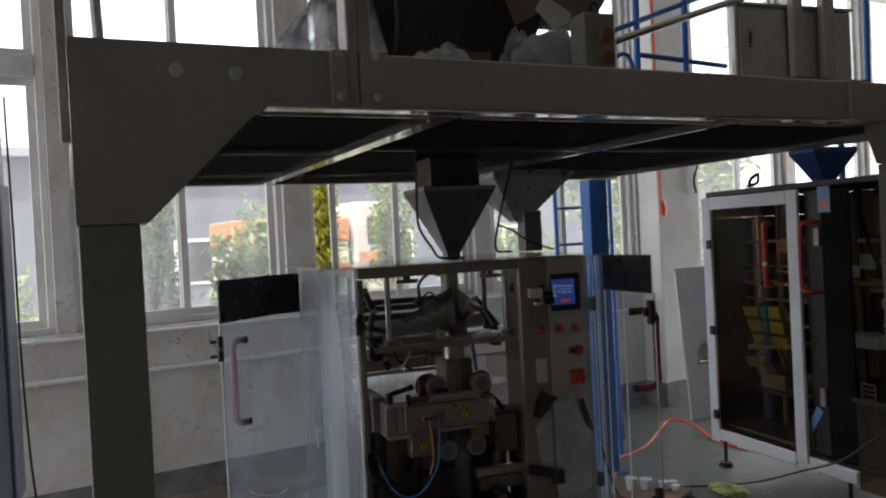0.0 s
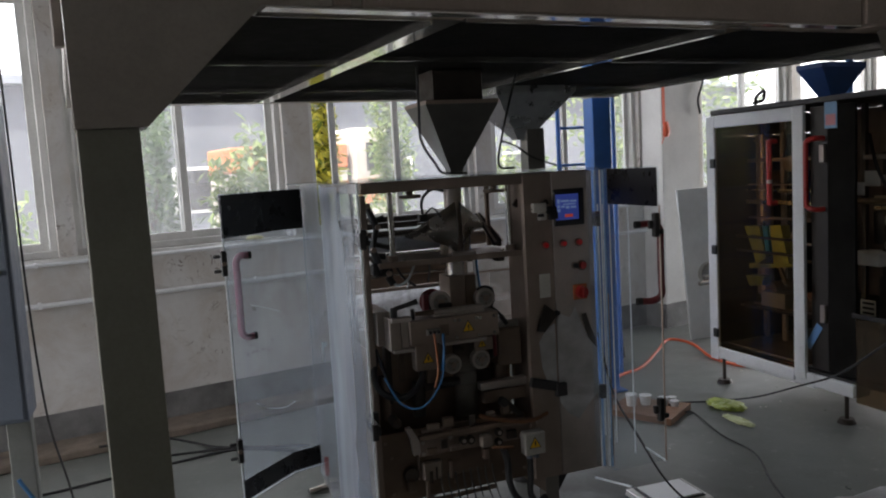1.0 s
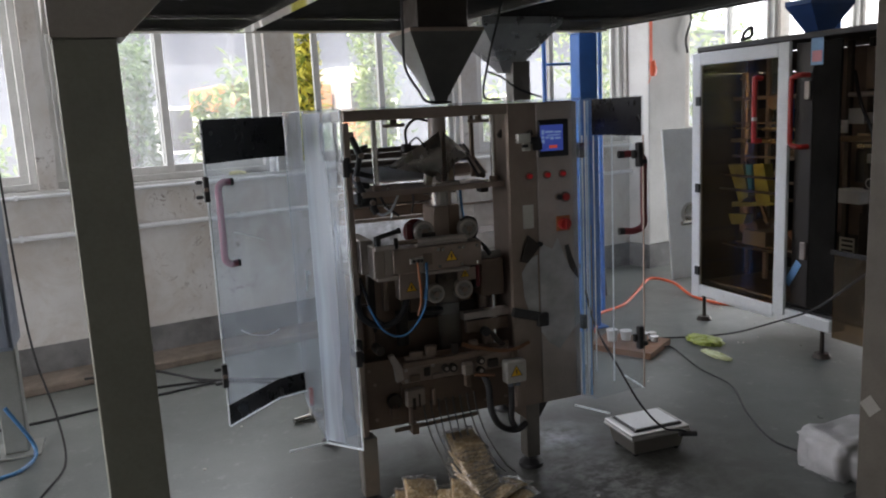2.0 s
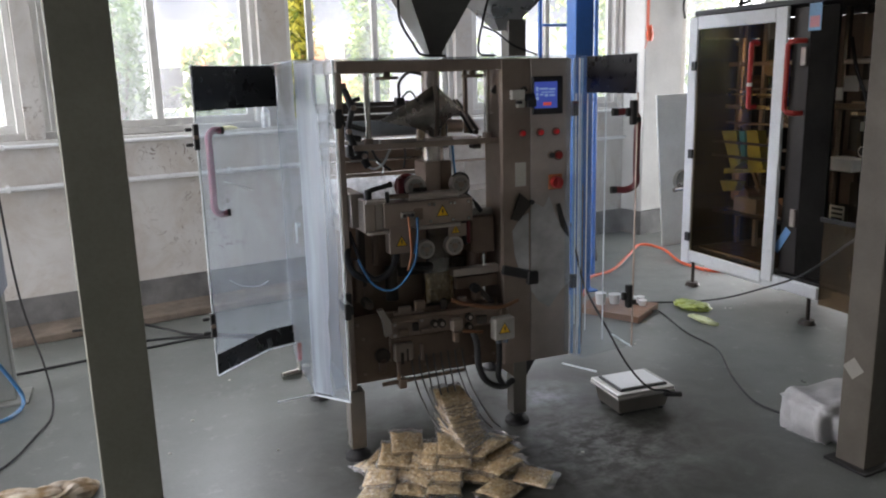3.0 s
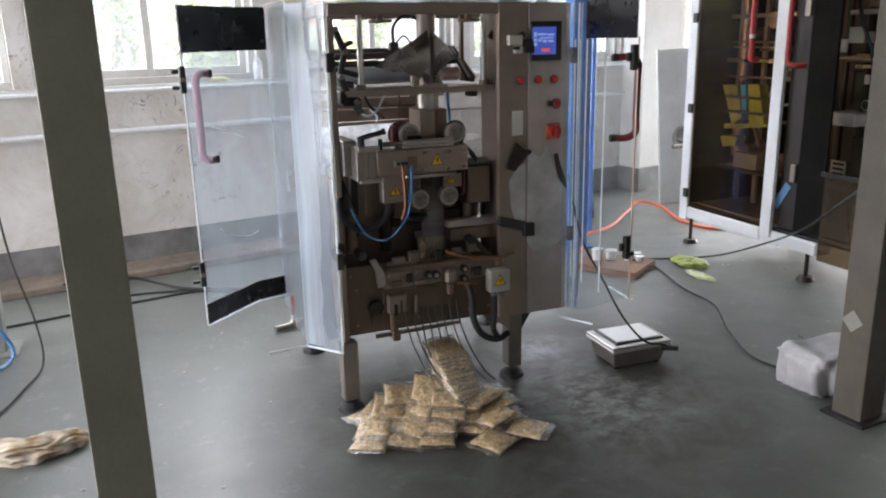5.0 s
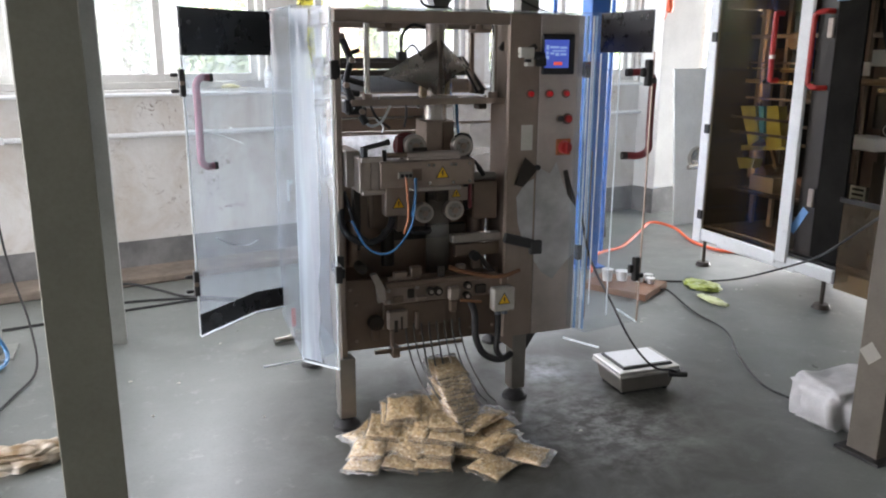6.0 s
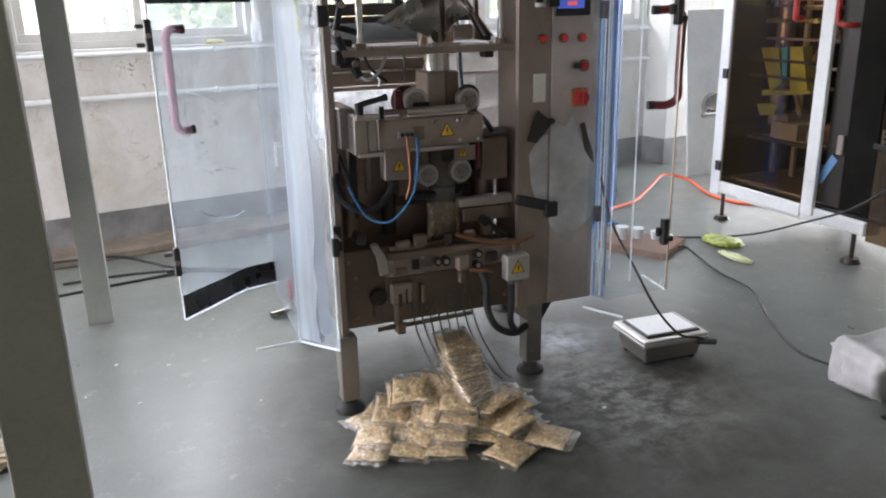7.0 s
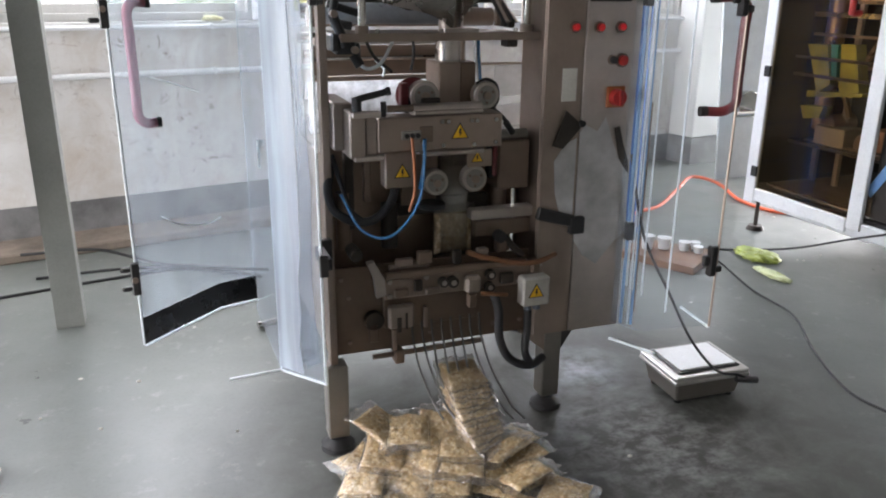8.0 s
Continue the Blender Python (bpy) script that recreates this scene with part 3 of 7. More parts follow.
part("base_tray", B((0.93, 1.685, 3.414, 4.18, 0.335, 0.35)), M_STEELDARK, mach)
part("side_panel", B((0.932, 0.938, 3.37, 4.14, 0.335, 1.05)), M_STEEL2, mach)
part("corner_post", B((1.985, 2.025, 4.14, 4.18, 0.335, 1.745)), M_STEEL, mach, bevel=0.003)
part("base_rail", B((1.69, 2.025, 4.14, 4.18, 0.335, 0.375), (1.99, 2.025, 3.664, 4.138, 0.335, 0.375)), M_STEEL2, mach, bevel=0.003)
part("top_rail", B((1.702, 2.025, 4.135, 4.18, 1.748, 1.795), (1.985, 2.025, 3.664, 4.133, 1.748, 1.795)), M_STEEL2, mach, bevel=0.003)
for x, y in ((0.898, 3.315), (1.745, 3.35), (0.9, 4.08), (1.95, 4.08)):
    part("leg", B((x, x + 0.074, y, y + 0.074, 0.055, 0.333)), M_LEG, mach, bevel=0.004)
    bm = R((x + 0.037, y + 0.037, 0.0), (x + 0.037, y + 0.037, 0.018), 0.062, 24, 0.06)
    rod(bm, (x + 0.037, y + 0.037, 0.018), (x + 0.037, y + 0.037, 0.04), 0.058, 24, 0.03)
    rod(bm, (x + 0.037, y + 0.037, 0.04), (x + 0.037, y + 0.037, 0.056), 0.014, 12)
    part("foot", bm, M_RUBBER, mach, "round black levelling foot")
part("leg_brace", prism([(1.655, 0.333), (1.75, 0.333), (1.75, 0.255)], 3.352, 3.42, "y"), M_STEEL2, mach, bevel=0.003)
# control cabinet
cab = part("control_cabinet", B((1.685, 2.04, 3.345, 3.52, 0.335, 1.795)), M_STEEL2, mach, "brushed stainless control cabinet", bevel=0.003)
part("cabinet_door", B((1.833, 2.046, 3.328, 3.3435, 0.337, 1.79)), M_STEEL, cab, "stainless door with buttons", bevel=0.001)
part("front_panel", B((1.687, 1.829, 3.33, 3.3435, 0.337, 1.79)), M_STEEL2, cab, bevel=0.001)
hmi = part("touch_screen", B((1.835, 1.994, 3.312, 3.327, 1.54, 1.712)), M_BLACK, cab, "black touch panel with a blue lit screen", bevel=0.004)
M_SCREEN = glow("lit_blue_screen", (0.1, 0.16, 0.75), 0.047)
part("screen", B((1.843, 1.962, 3.3095, 3.3115, 1.568, 1.688)), M_SCREEN, hmi)
M_SCREENTXT = glow("lit_screen_marks", (0.35, 0.5, 0.9), 0.07)
M_SCREENRED = glow("lit_red_key", (0.9, 0.12, 0.08), 0.07)
for x0, x1, z0, z1 in ((1.85, 1.862, 1.645, 1.665), (1.868, 1.912, 1.652, 1.66), (1.918, 1.952, 1.65, 1.658), (1.85, 1.864, 1.605, 1.62), (1.87, 1.888, 1.626, 1.634), (1.895, 1.912, 1.62, 1.632), (1.92, 1.948, 1.622, 1.63), (1.88, 1.946, 1.638, 1.643), (1.85, 1.862, 1.625, 1.638)):
    part("screen_mark", B((x0, x1, 3.3083, 3.3093, z0, z1)), M_SCREENTXT, hmi)
part("screen_mark", B((1.888, 1.93, 3.3083, 3.3093, 1.58, 1.594)), M_SCREENRED, hmi)
M_LAMP = glow("lit_red_lamp", (0.9, 0.02, 0.03), 0.03)


def button(x, z, r, mat, ring):
    bm = R((x, 3.328, z), (x, 3.318, z), r * 1.35, 20)
    b = part("button", bm, ring, cab)
    bm = R((x, 3.318, z), (x, 3.306, z), r, 16, r * 0.92)
    part("button_cap", bm, mat, b, "red push button")


for x in (1.785, 1.879, 1.962):
    button(x, 1.457, 0.014, M_RED, M_DARKBROWN)
    part("button_lamp", R((x, 3.3055, 1.457), (x, 3.304, 1.457), 0.007, 12), M_LAMP, cab)
button(1.975, 1.345, 0.018, M_RED, M_DARKBROWN)
button(1.938, 1.347, 0.013, M_BLACK, M_STEEL2)
sw = part("main_switch", B((1.922, 1.998, 3.318, 3.327, 1.182, 1.256)), M_ORANGE, cab, "red-orange rotary main switch", bevel=0.006)
bm = R((1.96, 3.318, 1.219), (1.96, 3.29, 1.219), 0.03, 20, 0.027)
part("switch_knob", bm, M_RED, sw)
part("switch_grip", B((1.954, 1.966, 3.28, 3.2895, 1.193, 1.245)), M_RED, sw, bevel=0.002)
part("label_plate", B((1.75, 1.806, 3.326, 3.3295, 1.21, 1.322)), M_OFFWHITE, cab, "blank pale label plate", bevel=0.001)
part("door_seam", B((1.8293, 1.8327, 3.3355, 3.3435, 0.337, 1.79)), M_BROWNBLACK, cab)
latch = part("latch_block", B((1.722, 1.79, 3.3, 3.3285, 1.612, 1.655), (1.752, 1.79, 3.3, 3.3285, 1.575, 1.611)), M_OFFWHITE, cab, "pale latch block", bevel=0.004)
part("latch_bolt", B((1.738, 1.768, 3.285, 3.2985, 1.592, 1.606)), M_BLACK, latch, bevel=0.002)
part("latch_roller", R((1.795, 3.312, 1.62), (1.84, 3.312, 1.62), 0.017, 12), M_BLACK, latch)
part("latch_arm", B((1.8, 1.85, 3.3, 3.311, 1.575, 1.612)), M_BLACK, latch, bevel=0.004)
# black door catches on the cabinet
part("catch_arm", B((-0.075, 0.075, -0.012, 0.012, -0.022, 0.022), m=pose(1.745, 3.316, 0.8, 0, 16, 0)), M_BLACK, cab, bevel=0.004)
part("catch_head", B((1.802, 1.86, 3.3, 3.327, 0.732, 0.795)), M_BLACK, cab, bevel=0.004)
part("catch_plate", prism([(1.769, 1.178), (1.786, 1.165), (1.834, 1.125), (1.761, 1.046), (1.722, 1.058)], 3.316, 3.324, "y"), M_BROWNBLACK, cab, "dark slanted catch plate", bevel=0.002)
part("catch_screw", R((1.83, 3.324, 1.132), (1.83, 3.308, 1.132), 0.012, 10), M_BLACK, cab)
part("corner_bracket", prism([(1.80, 0.335), (1.885, 0.335), (1.80, 0.2)], 3.37, 3.40, "y"), M_BLACK, cab, bevel=0.003)

# pale film, hazed further for the bright reflection on the steel door
part("peeling_film", prism([(1.83, 1.1), (1.85, 1.125), (1.9, 1.1), (1.93, 1.15), (1.965, 1.06), (2.0, 0.99), (2.035, 1.0), (2.05, 0.72), (2.0, 0.68), (1.93, 0.6), (1.87, 0.64), (1.83, 0.7)], 3.3255, 3.3275, "y"), M_FILMFAINT, cab, "half-peeled pale film with the door's reflection in its colour")
part("peeling_film", prism([(1.735, 1.0), (1.775, 1.06), (1.82, 1.08), (1.82, 0.74), (1.77, 0.8), (1.745, 0.88)], 3.3275, 3.3295, "y"), M_FILMFAINT, cab, "half-peeled pale film with the door's reflection in its colour")
part("film_flap", prism([(1.965, 1.11), (1.985, 1.115), (2.005, 1.05), (2.03, 0.99), (2.035, 0.94), (2.01, 0.97), (1.99, 1.0)], 3.318, 3.321, "y"), M_BROWNBLACK, cab, "curled dark film flap")
# forming set: tube, collar, shelf
form = part("forming_tube", R((1.405, 3.5, 1.345), (1.405, 3.5, 1.797), 0.042, 32), M_STEEL, mach, "tall stainless filling tube")
part("tube_sleeve", R((1.405, 3.5, 1.335), (1.405, 3.5, 1.424), 0.053, 32), M_POLISH, mach, "stainless sleeve under the shelf", bevel=0.002)
part("tube_seam", B((1.399, 1.411, 3.455, 3.459, 1.44, 1.56)), M_STEEL2, form)
shelf = part("shelf", B((0.995, 1.685, 3.38, 3.66, 1.425, 1.437)), M_STEEL2, mach, "thin stainless carrying shelf", bevel=0.002)
part("shelf_lip", B((0.995, 1.685, 3.374, 3.3795, 1.415, 1.441)), M_STEEL2, mach, bevel=0.001)
part("tube_clamp", B((1.345, 1.465, 3.39, 3.45, 1.4375, 1.452)), M_STEEL, mach, bevel=0.003)
for x in (1.35, 1.46, 1.12, 1.6):
    part("shelf_screw", R((x, 3.4, 1.4375), (x, 3.4, 1.452), 0.008, 6), M_CHROME, mach)


def collar(side, reach, tip_z):
    """One wing of the folded forming shoulder: a curved sheet that narrows from the tube out to a sharp tip."""
    bm = bmesh.new()
    n, m = 16, 8
    rows = []
    for i in range(n + 1):
        s = i / n
        x = 1.405 + side * (0.01 + reach * s)
        top = 1.685 + (tip_z - 1.685) * s ** 0.94
        low = tip_z - 0.006 - (tip_z - 1.452) * max(0.0, 1 - 1.25 * s) ** 2.6 - 0.018 * math.sin(math.pi * s)
        row = []
        for j in range(m + 1):
            v = j / m
            row.append(bm.verts.new((x, 3.452 + 0.1 * s - 0.03 * math.sin(math.pi * v) * (1 - s) - 0.035 * v * s, top + (low - top) * v)))
        rows.append(row)
    for a, b in zip(rows, rows[1:]):
        for k in range(m):
            bm.faces.new((a[k], b[k], b[k + 1], a[k + 1]))
    bmesh.ops.solidify(bm, geom=bm.faces[:], thickness=0.003)
    return bm


for side, reach, tip_z in ((-1, 0.222, 1.535), (1, 0.165, 1.572)):
    part("forming_collar", collar(side, reach, tip_z), M_POLISH, mach, "folded stainless forming shoulder", smooth=0.5)
# dark sheet standing in for the shade inside the forming shoulder
part("collar_shade", prism([(1.2, 1.53), (1.395, 1.66), (1.415, 1.66), (1.555, 1.56), (1.5, 1.512), (1.27, 1.505)], 3.556, 3.56, "y"), M_BROWNBLACK, mach)
part("collar_tray", R((0.985, 3.66, 1.494), (1.42, 3.66, 1.49), 0.036, 28, 0.036), M_TROUGH, mach, "pale blue-grey roller below the forming shoulder", bevel=0.004)
for x in (1.08, 1.66):
    part("guide_rod", R((x, 3.44, 1.44), (x, 3.44, 1.748), 0.014, 16), M_CHROME, mach)
    part("rod_collar", R((x, 3.44, 1.4375), (x, 3.44, 1.462), 0.022, 16), M_STEEL2, mach)
for x in (1.17, 1.58):
    bm = R((x, 3.42, 1.75), (x, 3.42, 1.715), 0.016, 12)
    rod(bm, (x, 3.42, 1.73), (x, 3.42, 1.715), 0.05, 20)
    part("levelling_knob", bm, M_STEELDARK, mach, bevel=0.002)
part("hang_bar", B((1.01, 1.03, 3.9, 3.92, 1.45, 1.75)), M_BROWNBLACK, mach, bevel=0.003)
part("hang_bar", B((1.615, 1.635, 3.6, 3.62, 1.45, 1.75)), M_STEELDARK, mach, bevel=0.003)
# photo cell on its bent arm
part("photo_cell", B((1.235, 1.275, 3.49, 3.53, 1.6, 1.635)), M_BLACK, mach, bevel=0.004)
part("cell_arm", tube([(1.36, 3.5, 1.735), (1.3, 3.5, 1.745), (1.255, 3.505, 1.7), (1.255, 3.51, 1.635)], 0.007, 8), M_BLACK, mach)
part("cell_cable", tube([(1.265, 3.5, 1.635), (1.3, 3.48, 1.66), (1.34, 3.47, 1.6)], 0.004, 6), M_RUBBER, mach)
# film carriage behind
for y, z, r, m in ((3.95, 1.50, 0.022, M_CHROME), (4.05, 1.39, 0.02, M_CHROME), (3.9, 1.34, 0.016, M_CHROME), (3.8, 1.475, 0.034, M_STEEL2), (4.0, 1.58, 0.026, M_BROWNBLACK), (3.72, 1.54, 0.014, M_BROWNBLACK)):
    part("film_roller", R((0.97, y, z), (1.68, y, z), r, 16), m, mach)
part("carriage_beam", B((0.97, 1.34, 3.84, 3.88, 1.555, 1.585), (1.34, 1.68, 3.84, 3.88, 1.558, 1.572)), M_BROWNBLACK, mach, "dark film carriage beam", bevel=0.003)
part("cross_bar", B((0.97, 1.52, 3.7, 3.73, 1.385, 1.41)), M_STEEL, mach, bevel=0.002)
part("guide_plate", B((0.97, 1.52, 3.74, 3.75, 1.275, 1.38)), M_BROWNSTEEL, mach, "brownish stainless guide plate", bevel=0.002)
part("cross_bar", R((0.97, 3.72, 1.335), (1.52, 3.72, 1.335), 0.008, 10), M_CHROME, mach)
part("cross_bar", B((0.97, 1.52, 3.735, 3.76, 1.255, 1.272)), M_STEEL2, mach, bevel=0.002)
part("rear_panel", B((1.525, 1.84, 3.74, 3.746, 1.03, 1.42)), M_WEB, mach, "grey translucent rear panel with pale patches")
for x0, x1, z0, z1 in ((1.665, 1.81, 1.175, 1.3), (1.675, 1.8, 1.06, 1.15)):
    part("panel_patch", prism([(x0, z0), (x1, z0 + 0.006), (x1 - 0.004, z1), (x0 + 0.012, z1 - 0.008)], 3.7365, 3.739, "y"), M_FILMFAINT, mach, "pale patch on the panel")
part("panel_rail", B((1.525, 1.84, 3.72, 3.738, 1.4, 1.42), (1.525, 1.84, 3.722, 3.738, 1.3, 1.308)), M_STEEL2, mach, bevel=0.002)
roll = part("film_roll", R((1.0, 3.99, 1.13), (1.62, 3.99, 1.13), 0.105, 40), M_WHITEFILM, mach, "roll of milky clear packing film")
part("roll_core", R((0.97, 3.98, 1.13), (1.66, 3.98, 1.13), 0.035, 16), M_OFFWHITE, roll)
bm = sheet([(0.98, 3.9), (1.08, 3.88), (1.2, 3.875), (1.32, 3.89), (1.45, 3.88), (1.52, 3.875)], 1.06, [1.25, 1.246, 1.252, 1.247, 1.25, 1.246], 0.002)
part("film_web", bm, M_WHITEFILM, mach, "milky film drawn over rollers", smooth=1.0)
# black tension unit beside the post
tens = part("tension_unit", B((0.985, 1.05, 3.41, 3.47, 1.375, 1.415), (0.97, 1.0, 3.4, 3.5, 1.385, 1.44), (1.05, 1.066, 3.4, 3.46, 1.345, 1.41)), M_BLACK, mach, "black film tension unit", bevel=0.006)
for a, b, r in (((0.965, 3.42, 1.7), (1.005, 3.41, 1.6), 0.015), ((1.005, 3.41, 1.6), (0.98, 3.42, 1.5), 0.013), ((0.98, 3.42, 1.5), (1.02, 3.41, 1.4), 0.016), ((1.04, 3.4, 1.375), (1.06, 3.39, 1.34), 0.016), ((0.985, 3.43, 1.62), (1.045, 3.43, 1.64), 0.01), ((0.97, 3.45, 1.53), (1.07, 3.45, 1.5), 0.012), ((0.985, 3.46, 1.47), (1.05, 3.46, 1.46), 0.014)):
    part("tension_link", R(a, b, r, 10), M_BLACK, tens)
for x, z in ((1.005, 1.6), (0.98, 1.5), (0.965, 1.695), (1.045, 1.39)):
    part("link_pin", R((x, 3.405, z), (x, 3.385, z), 0.012, 12), M_STEEL2, tens)
for k in range(5):
    part("tension_arm", B((-0.006, 0.006, -0.005, 0.005, -0.095, 0.095), m=pose(1.588 + 0.019 * k, 3.56 + 0.025 * k, 1.532 + 0.004 * (k % 2), 0, -31 - 2 * k, 0)), (M_BLACK, M_STEEL, M_BROWNBLACK)[k % 3], mach, bevel=0.002)
part("arm_pivot", R((1.655, 3.55, 1.457), (1.655, 3.66, 1.457), 0.012, 14), M_BROWNBLACK, mach)
part("arm_stub", B((1.6, 1.64, 3.46, 3.52, 1.385, 1.424)), M_BROWNBLACK, mach, bevel=0.004)
part("sensor", B((1.47, 1.5, 3.56, 3.6, 1.5, 1.56)), M_OFFWHITE, mach, "small pale sensor", bevel=0.003)
# dark brackets between top rail and cabinet
part("stay", B((-0.012, 0.012, -0.01, 0.01, -0.06, 0.06), m=pose(1.71, 3.4, 1.69, 0, 40, 0)), M_BROWNBLACK, mach, bevel=0.003)
part("stay", B((-0.012, 0.012, -0.01, 0.01, -0.045, 0.045), m=pose(1.765, 3.32, 1.64, 0, 62, 0)), M_BROWNBLACK, mach, bevel=0.003)

# vertical sealer arm with belts
part("tube_block", B((1.339, 1.417, 3.43, 3.57, 1.06, 1.342)), M_STEEL2, mach, "grey-brown clamp block round the tube", bevel=0.004)
part("tube_block", B((1.419, 1.476, 3.44, 3.57, 1.06, 1.34)), M_STEELDARK, mach, bevel=0.004)
arm = part("sealer_arm", B((1.068, 1.484, 3.22, 3.31, 1.09, 1.199)), M_STEEL2, mach, "stainless long sealing arm housing", bevel=0.004)
part("arm_end", B((0.945, 1.006, 3.3, 3.52, 1.09, 1.24)), M_TAUPE, arm, "warm grey end block", bevel=0.005)
part("arm_end", B((0.979, 1.03, 3.215, 3.36, 1.078, 1.222)), M_TAUPE, arm, bevel=0.004)
part("end_bracket", B((0.986, 1.076, 3.205, 3.235, 1.203, 1.222), (0.99, 1.084, 3.205, 3.235, 1.07, 1.086), (1.032, 1.066, 3.225, 3.3, 1.087, 1.202)), M_STEEL, arm, "stainless bracket on the arm's end", bevel=0.003)
part("arm_top", R((1.19, 3.265, 1.215), (1.425, 3.265, 1.215), 0.018, 16), M_STEEL, arm)
part("arm_top", B((1.19, 1.425, 3.235, 3.3, 1.2, 1.213)), M_STEEL, arm, bevel=0.003)
part("arm_foot", B((1.225, 1.43, 3.235, 3.3, 1.068, 1.086)), M_STEEL, arm, bevel=0.004)
part("lever_hub", R((1.007, 3.235, 1.222), (1.007, 3.235, 1.262), 0.015, 14), M_BLACK, arm)
part("lever", tube([(1.003, 3.235, 1.254), (1.03, 3.235, 1.262), (1.07, 3.235, 1.27), (1.105, 3.235, 1.278)], 0.0105, 10), M_BLACK, arm, "black clamping lever")
part("lever_tip", R((1.1, 3.235, 1.277), (1.112, 3.235, 1.2795), 0.013, 12), M_BLACK, arm)
part("spindle", R((1.105, 3.25, 1.222), (1.19, 3.25, 1.222), 0.011, 14), M_STEELDARK, arm)
part("spindle_knob", R((1.095, 3.25, 1.2), (1.095, 3.25, 1.245), 0.009, 10), M_BLACK, arm)
for x, z in ((1.276, 1.181), (1.297, 1.179), (1.376, 1.18), (1.394, 1.179), (1.28, 1.106), (1.385, 1.104), (1.46, 1.18), (1.46, 1.106)):
    part("arm_screw", R((x, 3.22, z), (x, 3.213, z), 0.007, 8), M_CHROME, arm)
part("arm_slot", B((1.27, 1.303, 3.2165, 3.2195, 1.173, 1.188)), M_STEELDARK, arm, bevel=0.001)
part("arm_slot", B((1.37, 1.4, 3.2165, 3.2195, 1.173, 1.187)), M_STEELDARK, arm, bevel=0.001)
part("arm_slot", B((1.202, 1.246, 3.2165, 3.2195, 1.118, 1.168)), M_STEELDARK, arm, bevel=0.001)
part("arm_socket", B((1.142, 1.204, 3.208, 3.2195, 1.13, 1.157)), M_GREYBOX, arm, bevel=0.002)
for x in (1.156, 1.174, 1.192):
    part("socket_pin", R((x, 3.208, 1.143), (x, 3.2, 1.143), 0.0075, 10), M_BLACK, arm)


def wheel(x, z, y, r, tint):
    w = part("belt_wheel", R((x, y, z), (x, y + 0.04, z), r, 28), M_STEEL, mach, tint, bevel=0.004)
    part("wheel_ring", R((x, y - 0.003, z), (x, y, z), r * 0.72, 24), M_GREYBOX, w)
    part("wheel_hub", R((x, y - 0.01, z), (x, y - 0.003, z), r * 0.3, 14), M_STEEL2, w)
    for k in range(3):
        a = 0.5 + 2.094 * k
        part("wheel_bolt", R((x + 0.52 * r * math.cos(a), y - 0.006, z + 0.52 * r * math.sin(a)), (x + 0.52 * r * math.cos(a), y - 0.003, z + 0.52 * r * math.sin(a)), 0.005, 8), M_STEELDARK, w)


for x, z, r in ((1.263, 1.243, 0.05), (1.481, 1.238, 0.046), (1.305, 0.95, 0.044), (1.445, 0.955, 0.046)):
    wheel(x, z, 3.35, r, "stainless film belt wheel")
part("wheel_guard", B((1.246, 1.309, 3.325, 3.345, 1.214, 1.24)), M_BROWNBLACK, mach, bevel=0.004)
for x0, x1 in ((1.195, 1.245), (1.49, 1.532)):
    part("drive_belt", B((x0 + 0.012, x1 - 0.012, 3.36, 3.4, 0.95, 1.245)), M_RUBBER, mach, bevel=0.004)
part("drive_belt", tube([(1.515, 3.37, 1.19), (1.53, 3.37, 1.225), (1.522, 3.37, 1.27), (1.485, 3.37, 1.288), (1.45, 3.37, 1.275)], 0.006, 8), M_RUBBER, mach)
part("belt_guard", R((1.235, 3.392, 1.243), (1.235, 3.402, 1.243), 0.058, 28), M_DULLRED, mach, "dull red guard behind the wheel", bevel=0.002)
part("belt_guard", B((1.185, 1.213, 3.36, 3.395, 1.2, 1.285)), M_DULLRED, mach, bevel=0.004)
part("belt_guard", B((1.51, 1.525, 3.345, 3.36, 0.96, 1.075)), M_DULLRED, mach, bevel=0.004)
part("motor_block", B((1.545, 1.665, 3.38, 3.6, 0.9, 1.075)), M_STEELDARK, mach, bevel=0.006)
part("motor_cap", R((1.56, 3.43, 1.087), (1.67, 3.43, 1.087), 0.02, 16), M_GREYBOX, mach, bevel=0.002)
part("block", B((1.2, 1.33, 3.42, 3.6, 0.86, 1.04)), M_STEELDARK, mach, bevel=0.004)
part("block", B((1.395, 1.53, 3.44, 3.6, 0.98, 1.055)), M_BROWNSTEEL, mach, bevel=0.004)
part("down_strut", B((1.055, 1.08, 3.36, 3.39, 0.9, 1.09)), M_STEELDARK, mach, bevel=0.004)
part("down_strut", B((1.005, 1.035, 3.42, 3.46, 0.79, 1.09)), M_BROWNBLACK, mach, bevel=0.004)


